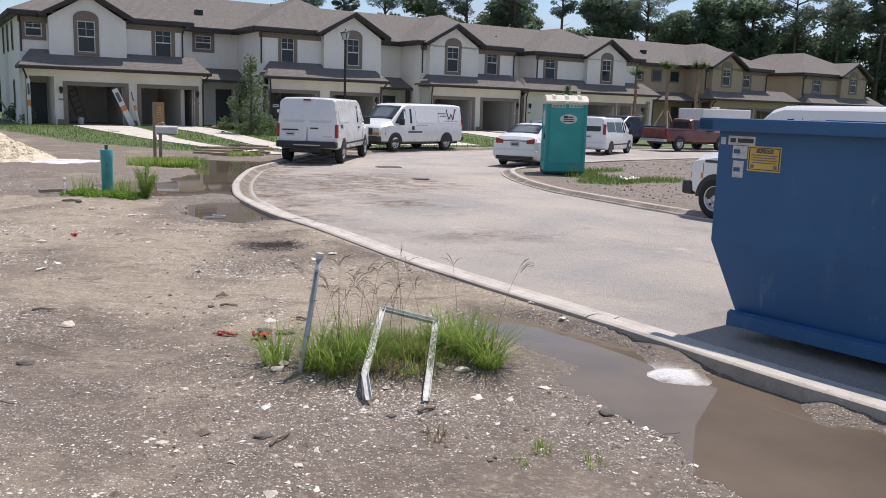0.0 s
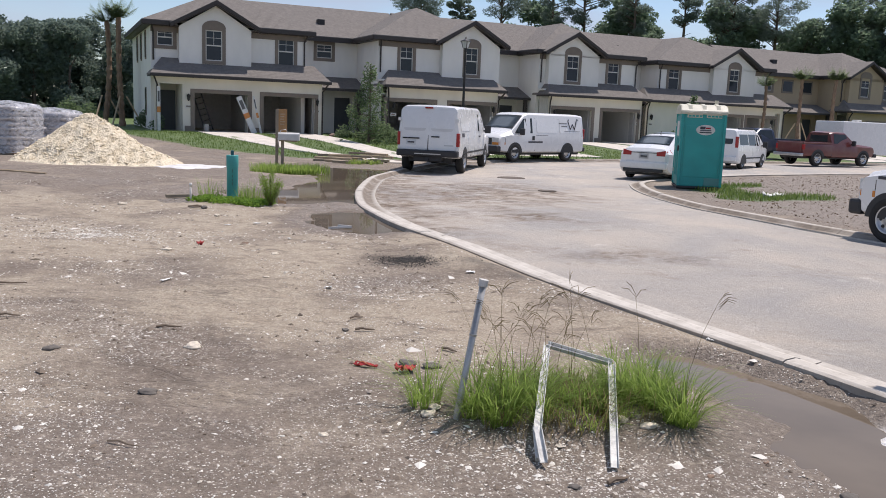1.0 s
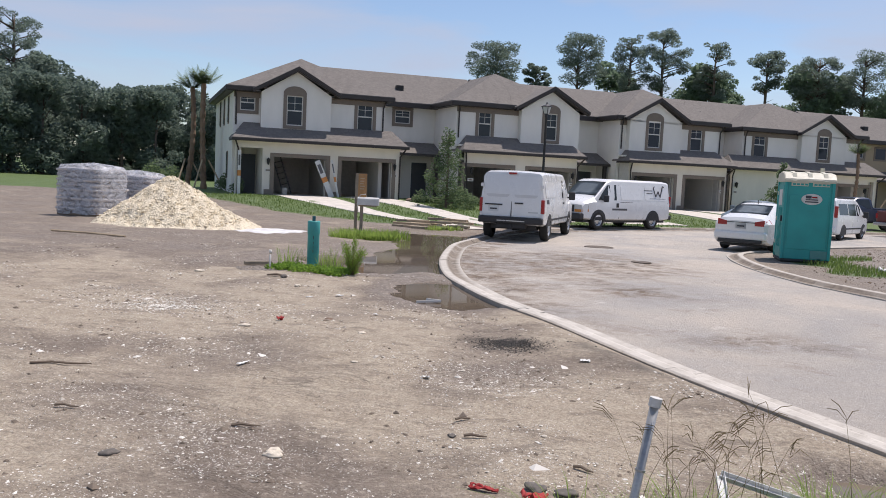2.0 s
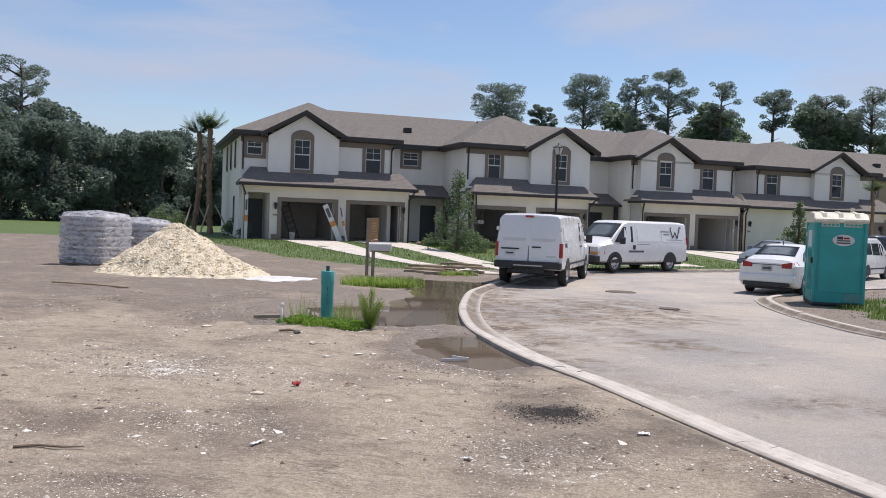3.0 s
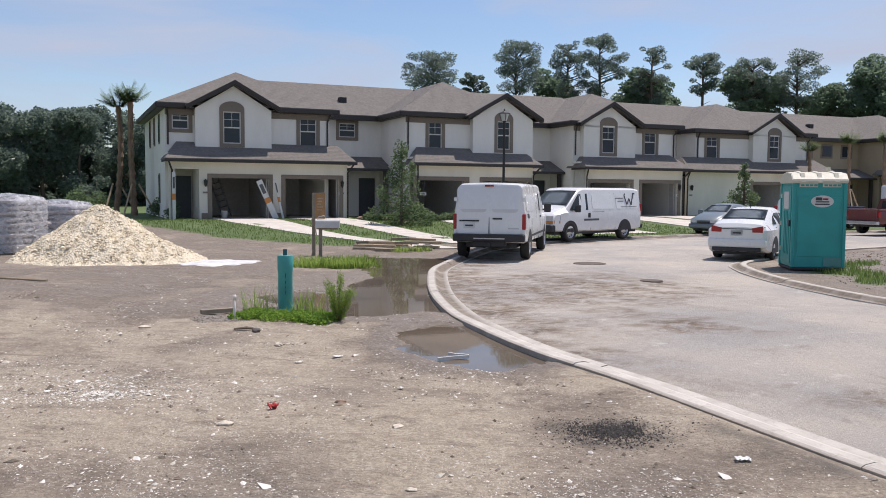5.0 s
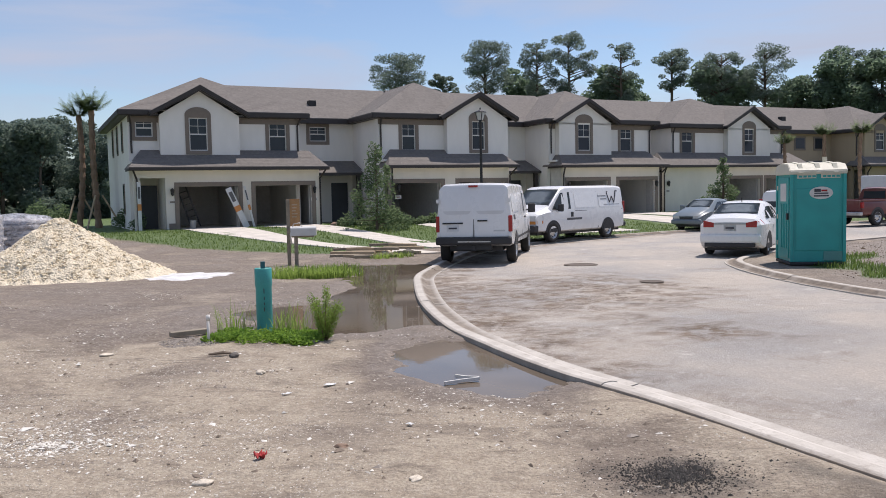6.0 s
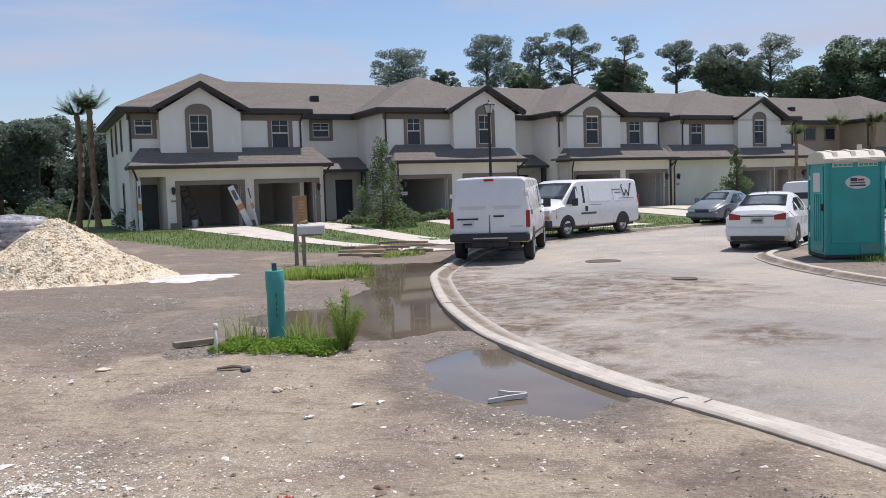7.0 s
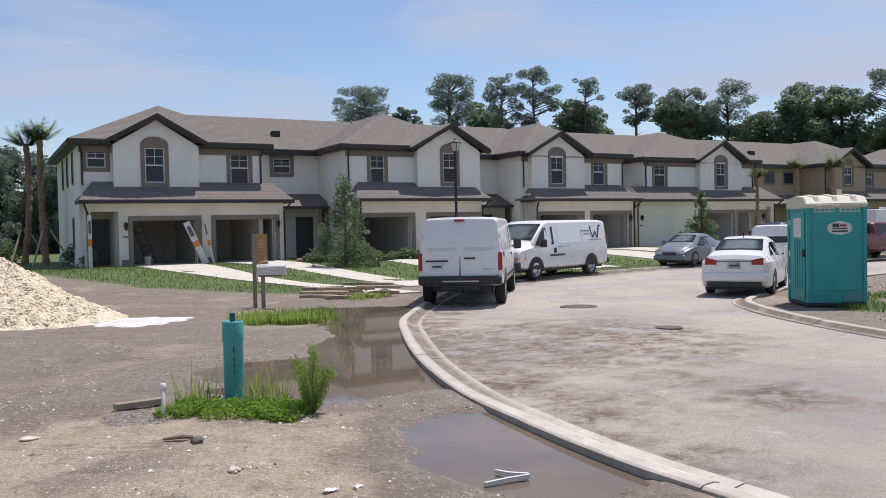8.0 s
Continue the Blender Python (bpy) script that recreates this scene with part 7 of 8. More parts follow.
standpipe(on_ground(-6.02, 14.62, 20) @ Matrix.Diagonal((0.9, 0.9, 1.08, 1)))

mb = thing("mailbox", on_ground(-8.62, 25.0, 12, K), "white mailbox on a weathered wooden post", "mailbox")
part("post", boxes((-0.045, 0.045, -0.045, 0.045, -0.2, 0.74), bevel=0.008), POST_WOOD, mb)
bm = bmesh.new()
prism(bm, [(-0.13, 0.76), (0.13, 0.76), (0.13, 0.93)] + [(0.13 * math.cos(a), 0.93 + 0.06 * math.sin(a)) for a in np.linspace(0, math.pi, 9)] + [(-0.13, 0.93)], "x", -0.12, 0.50)
bmesh.ops.remove_doubles(bm, verts=bm.verts[:], dist=0.001)
part("box", bm, MB_WHITE, mb, "white plastic mailbox")
part("bracket", boxes((-0.1, 0.44, -0.06, 0.06, 0.72, 0.76)), POST_WOOD, mb)
bm = bmesh.new()
tube(bm, [(-0.1, -0.05, 0.55), (-0.13, -0.06, 0.8), (-0.05, -0.06, 1.05), (0.1, -0.05, 1.08), (0.16, -0.03, 0.98)], 0.014, 6)
part("loose_cord", bm, MB_WHITE, mb, "white cord looped over the post", smooth=True)
sg = thing("site_sign", on_ground(-8.78, 25.25, 18, K), "orange-brown board nailed to a tall wooden stake", "sign")
part("stake", boxes((-0.14, -0.05, -0.03, 0.06, -0.2, 1.66), bevel=0.006), POST_WOOD, sg)
bd = part("board", boxes((-0.05, 0.20, -0.02, 0.02, 0.98, 1.66), bevel=0.005), WOOD_SIGN, sg, "orange-brown painted board")
for k in range(5):
    part("text_bar", boxes((0.0, 0.14 - 0.02 * (k % 3), -0.024, -0.019, 1.50 - k * 0.075, 1.53 - k * 0.075)), STAKE, bd)

BANNER_W = plain("white_wrapped_board", (0.60, 0.60, 0.59), 0.6)
ORANGE = plain("orange_print", (0.55, 0.22, 0.06), 0.6)


def wrapped_board(m, h, w, tilt, label):
    top = thing("wrapped_post_board", m @ pose(0, 0, 0, 0, tilt), label, "board", "wrapped boards by the garages")
    part("board", boxes((-w, w, -0.03, 0.03, 0, h), bevel=0.008), BANNER_W, top)
    part("print_band", boxes((-w - 0.002, w + 0.002, -0.033, 0.033, h * 0.42, h * 0.55)), ORANGE, top)
    part("print_bar", boxes((-w * 0.6, w * 0.6, -0.034, -0.029, h * 0.66, h * 0.9)), SEAM, top)
    return top


for u, tilt, h, w in ((9.28, -24, 2.0, 0.14), (9.62, -12, 1.95, 0.05), (4.58, 0, 2.15, 0.075)):
    x, y = at_row(u, 44.45 if u > 5 else 44.2)
    wrapped_board(spot(x, y, PAD + 0.02, ROW, K), h, w, tilt, "white wrapped board leaning at the garage front" if tilt else "white wrapped board upright by the porch")

bk = thing("bucket", spot(*at_row(7.0, 45.3), PAD + 0.03, 0, K), "white plastic bucket on the garage floor", "bucket")
bm = bmesh.new()
spin(bm, [(0.0, 0.01), (0.13, 0.0), (0.15, 0.36), (0.16, 0.37), (0.145, 0.36), (0.12, 0.02)], 18)
part("pail", bm, VINYL, bk, smooth=True)
ladder = thing("step_ladder", spot(*at_row(7.3, 46.2), PAD + 0.03, ROW, K) @ pose(0, 0, 0, 0, -18), "dark ladder leaning inside the garage", "ladder")
for x in (-0.2, 0.2):
    part("stile", boxes((x - 0.03, x + 0.03, -0.03, 0.03, 0, 2.0)), BLACK_PLASTIC, ladder)
for k in range(6):
    part("rung", boxes((-0.2, 0.2, -0.02, 0.02, 0.25 + k * 0.3, 0.29 + k * 0.3)), BLACK_PLASTIC, ladder)

# manhole covers
IRON = plain("rusty_iron", (0.10, 0.075, 0.055), 0.75, vary=0.35, scale=10)
for x, y, s in ((-1.71, 24.3, 1.0), (-0.63, 20.4, 0.55)):
    bm = bmesh.new()
    spin(bm, [(0.0, 0.012), (0.30, 0.012), (0.31, 0.004), (0.33, 0.004), (0.34, 0.014), (0.40, 0.012), (0.41, -0.03)], 32)
    mh = tagged(part("manhole_cover", bm, IRON), "rusty round iron manhole cover in the asphalt", "manhole cover")
    mh.matrix_world = spot(x, y, 0.016 + float(fall(np.array(y))), 0, s * 1.05)

# ---- the verge: steel post, bent frame, weeds ----
STEEL = plain("galvanised_steel", (0.42, 0.42, 0.41), 0.45, 0.6, vary=0.25, scale=8)
WHITE_STEEL = plain("chalky_white_steel", (0.55, 0.55, 0.53), 0.6, 0.0, vary=0.35, scale=14)


def rod(name, pts, r, mat, label, category, seg=12):
    bm = bmesh.new()
    tube(bm, [tuple(K * v for v in p) for p in pts], r, seg)
    return tagged(part(name, bm, mat, smooth=False), label, category)


post = thing("steel_post", spot(-0.84, 4.93, -0.02), "grey galvanised steel post leaning in the weeds", "post")
bm = bmesh.new()
tube(bm, [(-0.01, 0, -0.25), (0, 0, 0), (K * 0.11, K * 0.03, K * 0.745)], 0.021, 14)
part("tube", bm, STEEL, post, smooth=True)
bm = bmesh.new()
tube(bm, [(K * 0.108, K * 0.029, K * 0.735), (K * 0.114, K * 0.031, K * 0.772)], 0.028, 14)
part("cap", bm, VINYL, post, "white cap")
for t in (0.3, 0.62):
    bm = bmesh.new()
    tube(bm, [(K * 0.11 * t, K * 0.03 * t, K * 0.745 * t), (K * 0.11 * (t + 0.012), K * 0.03 * (t + 0.012), K * 0.745 * (t + 0.012))], 0.0235, 14)
    part("band", bm, STEEL, post)


def channel(bm, a, b, up, w=0.045, d=0.028, t=0.004):
    """A folded steel channel from a to b."""
    a, b, up = Vector(a), Vector(b), Vector(up).normalized()
    x = (b - a).normalized()
    s = x.cross(up).normalized()
    up = s.cross(x).normalized()
    prof = [(-w / 2, 0), (-w / 2, d), (-w / 2 + t, d), (-w / 2 + t, t), (w / 2 - t, t), (w / 2 - t, d), (w / 2, d), (w / 2, 0)]
    p = [bm.verts.new(a + s * u + up * v) for u, v in prof]
    q = [bm.verts.new(b + s * u + up * v) for u, v in prof]
    n = len(prof)
    for i in range(n):
        bm.faces.new((p[i], p[(i + 1) % n], q[(i + 1) % n], q[i]))
    bm.faces.new(p[::-1])
    bm.faces.new(q)


fr = thing("bent_steel_frame", spot(-0.2, 4.55, 0.0), "bent white steel frame lying back over the weeds", "metal frame")
F_TL, F_TR, F_KNEE, F_L, F_R = (K * -0.171, K * 1.133, K * 0.215), (K * 0.222, K * 1.011, K * 0.161), (K * -0.19, K * 0.04, K * 0.07), (K * -0.15, K * -0.12, K * -0.03), (K * 0.19, K * -0.105, K * -0.03)
for a, b in ((F_L, F_KNEE), (F_KNEE, F_TL), (F_R, F_TR), (F_TL, F_TR)):
    bm = bmesh.new()
    channel(bm, a, b, (0, -0.4, 1))
    part("channel", bm, WHITE_STEEL, fr, "folded white steel channel")
bm = bmesh.new()
channel(bm, (K * -0.19, K * -0.09, K * -0.03), (K * -0.215, K * 0.05, K * 0.075), (1, 0, 0), 0.04)
part("torn_flange", bm, WHITE_STEEL, fr)


def tuft_roots(r, spots):
    roots, head = [], []
    for cx, cy, rad, n in spots:
        for _ in range(n):
            a, d = r.uniform(0, math.tau), rad * math.sqrt(r.random())
            roots.append((cx + d * math.cos(a), cy + d * math.sin(a)))
            head.append(a)
    xy = np.array(roots)
    z = ground_height(xy[:, 0], xy[:, 1])
    return K * np.stack([xy[:, 0], xy[:, 1], z], 1), head


r = random.Random(5)
ROOTS, HEAD = tuft_roots(r, [(-1.05, 5.12, 0.09, 150), (-0.74, 5.02, 0.10, 300), (-0.60, 4.93, 0.10, 260), (-0.52, 5.18, 0.12, 320), (-0.38, 4.95, 0.06, 110), (0.10, 5.52, 0.12, 330), (0.22, 5.36, 0.09, 260), (0.38, 5.10, 0.09, 300), (0.29, 5.30, 0.07, 160)])
SHORT, SHORT_HEAD = tuft_roots(r, [(-0.17, 5.38, 0.28, 1000), (-0.12, 5.05, 0.2, 260), (0.05, 5.2, 0.16, 160)])
tagged(new("short_grass", blade_mesh("short_grass", SHORT, [r.uniform(0.06, 0.2) for _ in SHORT], 1.4, 0.003, GRASS, 4, SHORT_HEAD)), "short yellow-green grass inside the frame", "grass", kind="stuff")
g = new("grass_clump", blade_mesh("grass_clump", ROOTS, [r.uniform(0.10, 0.42) for _ in ROOTS], 1.35, 0.0030, GRASS, 3, HEAD))
tagged(g, "long green grass growing round the steel frame", "grass", kind="stuff")
ROOTS, HEAD = tuft_roots(r, [(-0.4, 5.1, 0.4, 260), (0.1, 5.35, 0.35, 160), (-0.15, 5.0, 0.2, 120)])
tagged(new("dry_grass", blade_mesh("dry_grass", ROOTS, [r.uniform(0.08, 0.24) for _ in ROOTS], 1.0, 0.003, GRASS_DRY, 8, HEAD)), "dry straw among the green grass", "grass", kind="stuff")
# seed stalks with branched heads
bm = bmesh.new()
for k in range(24):
    cx, cy = r.choice([(-0.70, 5.1), (-0.62, 5.15), (-0.5, 5.2), (-0.3, 5.35), (0.05, 5.5), (0.3, 5.3)])
    x, y = cx + r.uniform(-0.15, 0.15), cy + r.uniform(-0.15, 0.15)
    h, a, le = r.uniform(0.42, 0.72), r.uniform(0, math.tau), r.uniform(0.08, 0.32)
    base = Vector((K * x, K * y, K * float(ground_height(np.array([x]), np.array([y]))[0])))
    pts = [base + Vector((le * t * t * math.cos(a), le * t * t * math.sin(a), h * t)) for t in (0, 0.35, 0.7, 1)]
    tube(bm, pts, [0.0019, 0.0017, 0.0014, 0.0009], 4, False)
    for j in range(r.randint(3, 5)):
        b = a + r.uniform(-1.6, 1.6)
        tube(bm, [pts[3] + Vector((0, 0, -0.015 * j)), pts[3] + Vector((0.05 * math.cos(b), 0.05 * math.sin(b), 0.045 - 0.012 * j)), pts[3] + Vector((0.10 * math.cos(b), 0.10 * math.sin(b), 0.06 - 0.02 * j))], [0.0014, 0.0022, 0.0014], 4, False)
tagged(part("seed_stalk", bm, GRASS_DRY), "tall brown grass stalks gone to seed", "grass", kind="stuff")
# single small tufts in the foreground
for i, (x, y, n, h) in enumerate([(0.06, 3.95, 36, 0.11), (0.60, 3.78, 40, 0.10), (0.85, 3.62, 26, 0.10), (0.5, 3.6, 16, 0.08)]):
    rt, hd = tuft_roots(r, [(x, y, 0.06, n)])
    tagged(new("grass_tuft", blade_mesh("grass_tuft", rt, [r.uniform(0.5, 1.0) * h for _ in rt], 1.0, 0.0024, GRASS if i else GRASS_DRY, 30 + i, hd)), "sparse little tuft of grass in the dirt", "grass tuft", "small tufts")

# herbs round the standpipe, a bushy weed beside it
def on_plan(x, y, z):
    return (K * x, K * y, K * (z + float(ground_height(np.array([x]), np.array([y]))[0])))


cs = [on_plan(-5.78 + r.uniform(-0.6, 0.62), 13.95 + r.uniform(-0.36, 0.36), 0.03) for _ in range(60)]
herb = tagged(new("herb_patch", leaf_mesh("herb_patch", cs, [(0.13, 0.13, 0.07)] * 60, 6500, 0.023, HERB, 71)), "low bright green weeds round the standpipe", "weeds", kind="stuff")
rt, hd = tuft_roots(r, [(-6.3, 14.3, 0.2, 70), (-5.65, 14.5, 0.25, 80), (-6.0, 14.75, 0.3, 40)])
tagged(new("tall_grass", blade_mesh("tall_grass", rt, [r.uniform(0.15, 0.5) for _ in rt], 0.5, 0.005, GRASS, 72, hd)), "taller grass round the standpipe", "grass", kind="stuff")
weed = thing("bushy_weed", on_ground(-5.1, 13.95, 0, K), "upright feathery green weed at the puddle's edge", "weed")
cs, rs = [], []
for k in range(9):
    bm = bmesh.new()
    a, le, h = k * math.tau / 9 + 0.3, r.uniform(0.08, 0.3), r.uniform(0.36, 0.62)
    pts = [(0.02 * math.cos(a), 0.02 * math.sin(a), 0), (le * 0.4 * math.cos(a), le * 0.4 * math.sin(a), h * 0.5), (le * math.cos(a), le * math.sin(a), h)]
    tube(bm, pts, [0.008, 0.006, 0.003], 5)
    part("stem", bm, GRASS_DRY, weed)
    for t in np.linspace(0.25, 1, 9):
        cs.append((le * t * math.cos(a), le * t * math.sin(a), h * t))
        rs.append((0.05, 0.05, 0.07))
lf = new("foliage", leaf_mesh("foliage", cs, rs, 3000, 0.019, GRASS, 73, 1.2, 0.22))
lf.parent = weed
# grass patch by the mailbox
rt, hd = tuft_roots(r, [(-7.9 + 0.22 * i, 21.6 + 0.1 * math.sin(i) + 0.15 * i, 0.42, 330) for i in range(6)])
tagged(new("grass_patch", blade_mesh("grass_patch", rt, [r.uniform(0.12, 0.34) for _ in rt], 0.5, 0.009, GRASS, 74, hd)), "patch of rough green grass before the mailbox", "grass", kind="stuff")
rt, hd = tuft_roots(r, [(-6.8, 26.9, 0.35, 160), (-6.3, 27.2, 0.3, 100)])
tagged(new("grass_patch", blade_mesh("grass_patch", rt, [r.uniform(0.1, 0.22) for _ in rt], 0.6, 0.009, GRASS, 75, hd)), "thin grass beside the driveway end", "grass", kind="stuff")

# lawn blades along the front edge of the new turf, and on the island
def lawn_points(r, n, u0, u1, n0, n1):
    u, v = r.uniform(u0, u1, n), r.uniform(n0, n1, n)
    x, y = u * UX - v * UY, u * UY + v * UX
    return x, y, u, v


rn = np.random.RandomState(9)
x, y, u, v = lawn_points(rn, 32000, -14, 26, 28.8, 43.5)
edge = lawn_edge_at(x, y, u, v)
on_drive = np.zeros(len(x), bool)
for edges in DRIVES[:4]:
    d0, d1 = drive_edges(edges, v)
    on_drive |= (u > d0 - 0.1) & (u < d1 + 0.1) & (v > edges[-1][0])
ok = (edge > 0.1) & ~on_drive
pts = K * np.stack([x, y, ground_height(x, y)], 1)[ok]
tagged(new("lawn_grass", blade_mesh("lawn_grass", pts, rn.uniform(0.05, 0.13, len(pts)), 0.5, 0.012, LAWN_GRASS, 76)), "newly laid green lawn", "grass", kind="stuff")
x, y = rn.uniform(3.2, 7.5, 9000), rn.uniform(18.5, 27, 9000)
ok = (waves(x, y, 3.0, 61) + 1.1 - 1.2 * np.hypot(x - 4.6, (y - 22.9) / 1.6) / 1.5 > 0.25) & (nearest(KERB_B, x, y) < -0.6)
pts = K * np.stack([x, y, ground_height(x, y)], 1)[ok]
tagged(new("island_grass", blade_mesh("island_grass", pts, rn.uniform(0.06, 0.18, len(pts)), 0.5, 0.009, LAWN_GRASS, 77)), "patchy green grass on the island", "grass", kind="stuff")

# ---- loose stuff on the dirt ----
k = Nodes("shell_and_stone", 0.85)
isl = k.island()
c = k.mix(k.math("GREATER_THAN", isl, 0.80), (0.74, 0.70, 0.63), (0.30, 0.26, 0.22))
c = k.mix(k.math("LESS_THAN", isl, 0.25), c, (0.52, 0.47, 0.40))
k.color(c)
SHELL = k.m


def scatter(x0, x1, y0, y1, bias):
    def go(r, n):
        x, y = r.uniform(x0, x1, n), y0 + (y1 - y0) * r.uniform(0, 1, n) ** bias
        side = nearest(KERB_A, x, y)
        dens = 0.34 - 0.03 * (y - 4) + 0.6 * waves(x, y, 2.6, 41) + 0.5 * waves(x, y, 0.7, 43) + 0.5 * np.exp(-((y - 4.0) / 1.6) ** 2) + 0.9 * np.exp(-(np.hypot((x + 6) / 2.0, (y - 10.3) / 0.7)) ** 2)
        ok = (side > 0.05) & (r.uniform(0, 1, n) < dens) & (puddle_depth(x, y) > 1.02)
        return K * np.stack([x, y, ground_height(x, y) + 0.001], 1), ok
    return go


chips("shell_chip", 60000, scatter(-5.0, 2.4, 2.6, 8.5, 1.5), 0.0050, SHELL, "small white shell chips strewn on the dirt", 31)
chips("shell_chip", 36000, scatter(-12, 0.5, 7.5, 20.0, 1.2), 0.008, SHELL, "white shell chips strewn across the dirt", 32)
chips("stone_chip", 1500, scatter(-8, 2.8, 2.8, 15.0, 1.4), 0.016, SHELL, "larger pale stones on the dirt", 33)


def heap_spot(cx, cy, rx, ry, loose=False):
    def go(r, n):
        a, d = r.uniform(0, math.tau, n), np.abs(r.normal(0, 0.55, n)) if loose else np.sqrt(r.uniform(0, 1, n))
        x, y = cx + rx * d * np.cos(a), cy + ry * d * np.sin(a)
        return K * np.stack([x, y, ground_height(x, y) + 0.004 * np.clip(1 - d, 0, 1)], 1), np.ones(n, bool)
    return go


chips("shell_chip", 2600, heap_spot(-5.9, 9.85, 1.3, 0.75, True), 0.0065, SHELL, "dense patch of white shell gravel", 38)
chips("shell_chip", 1100, heap_spot(-0.2, 4.5, 0.42, 0.30), 0.0048, SHELL, "white shell chips heaped under the frame", 34)
chips("gravel_mound", 1700, heap_spot(-6.5, 13.7, 0.42, 0.35), 0.012, plain("grey_gravel", (0.24, 0.21, 0.18), 0.9, vary=0.45, scale=40), "grey gravel round the plastic stub", 35)
k = Nodes("asphalt_crumb", 0.9)
k.color(k.mix(k.island(), (0.02, 0.019, 0.018), (0.09, 0.08, 0.07)))
CRUMB = k.m
chips("asphalt_crumb", 5200, heap_spot(-1.95, 9.45, 0.46, 0.36, True), 0.0042, CRUMB, "spilt black asphalt crumbs", 36, 0.7)
chips("dirt_clod", 14000, scatter(-11, 2.6, 3.0, 19.0, 1.2), 0.011, plain("dirt_clod", (0.19, 0.15, 0.115), 0.95, vary=0.3), "crumbs of brown dirt", 37, 0.6)

ROCKS = [plain("dark_rock", (0.13, 0.115, 0.10), 0.9, vary=0.3, scale=15), plain("pale_rock", (0.60, 0.53, 0.43), 0.95, vary=0.3, scale=22, grain=90.0, dist=0.006), plain("brown_rock", (0.25, 0.17, 0.12), 0.9, vary=0.3, scale=15)]


def rock(x, y, size, mat, seed, stretch=(1.2, 0.9, 0.38), turn=0.0, label="", category="stone"):
    bm = bmesh.new()
    bmesh.ops.create_icosphere(bm, subdivisions=3, radius=1.0)
    for v in bm.verts:
        n = noise.noise(v.co * 1.3 + Vector((seed * 3.1, 0, 0))) * 0.42 + noise.noise(v.co * 3.1 + Vector((0, seed * 1.7, 0))) * 0.16
        v.co *= 1 + n
        v.co = Vector((v.co.x * stretch[0], v.co.y * stretch[1], v.co.z * stretch[2])) * size
    ob = tagged(part("stone", bm, mat, smooth=True), label or ("dark muddy stone on the dirt" if mat is ROCKS[0] else "pale stone on the dirt" if mat is ROCKS[1] else "brown broken stone on the dirt"), category, "loose stones")
    ob.matrix_world = on_ground(x, y, turn, 1.0, size * stretch[2] * 0.35)
    return ob


for i, (x, y, s, kd) in enumerate([(-2.65, 4.95, 0.05, 0), (-0.85, 3.87, 0.045, 0), (1.05, 4.38, 0.05, 0), (-0.2, 4.24, 0.03, 0), (-2.83, 5.94, 0.05, 1), (-3.67, 5.59, 0.05, 0), (-2.85, 6.0, 0.05, 1), (-1.28, 5.86, 0.06, 0), (-1.12, 5.82, 0.055, 0), (-1.0, 4.95, 0.045, 1), (-0.98, 5.05, 0.04, 1),
                                   (-3.97, 9.9, 0.045, 2), (-4.6, 9.2, 0.05, 1), (-3.4, 9.3, 0.04, 1), (-1.9, 6.6, 0.03, 0), (-1.5, 4.6, 0.025, 1), (0.2, 5.0, 0.045, 1), (0.05, 5.05, 0.05, 1), (-5.2, 12.0, 0.05, 1), (-3.1, 8.2, 0.03, 1), (-7.2, 13.0, 0.06, 1), (0.45, 4.5, 0.02, 2), (-0.6, 3.5, 0.025, 1), (-1.35, 3.75, 0.03, 1), (-1.42, 3.8, 0.022, 1), (0.75, 4.7, 0.018, 2)]):
    rock(x, y, s, ROCKS[kd], i, turn=i * 47)

TWIG = plain("dead_twig", (0.17, 0.13, 0.095), 0.9, vary=0.3)
for i, (x, y, L, a, t) in enumerate([(-0.75, 3.82, 0.22, 70, 0.008), (-1.75, 6.6, 0.16, 10, 0.012), (-3.2, 6.35, 0.2, 15, 0.012), (0.0, 4.32, 0.14, 40, 0.013), (-2.4, 4.2, 0.2, -10, 0.006), (0.95, 4.25, 0.16, 60, 0.004), (1.35, 4.1, 0.2, 30, 0.004), (-5.2, 7.2, 0.5, 20, 0.012), (-1.9, 6.95, 0.12, 35, 0.01), (-4.4, 6.2, 0.18, 5, 0.01), (-1.05, 6.2, 0.14, -30, 0.011)]):
    bm = bmesh.new()
    tube(bm, [(-L / 2, 0, 0), (-L * 0.15, 0.02 * L, 0.01), (L * 0.2, -0.03 * L, 0.004), (L / 2, 0.02 * L, 0)], [t, t * 0.9, t * 0.8, t * 0.4], 6)
    tw = tagged(part("twig", bm, TWIG), "broken piece of dead wood on the dirt", "twig", "loose twigs")
    tw.matrix_world = on_ground(x, y, a, 1.0, 0.012)

# a long bent batten by the limestone
bm = bmesh.new()
tube(bm, [(-1.1, 0, 0.03), (0, 0.05, 0.04), (1.1, 0, 0.03)], 0.028, 6)
bt = tagged(part("batten", bm, STAKE), "long weathered wooden batten on the dirt", "batten")
bt.matrix_world = on_ground(-12.4, 17.6, -8)

RAG = plain("red_cloth", (0.38, 0.035, 0.035), 0.8, vary=0.25)


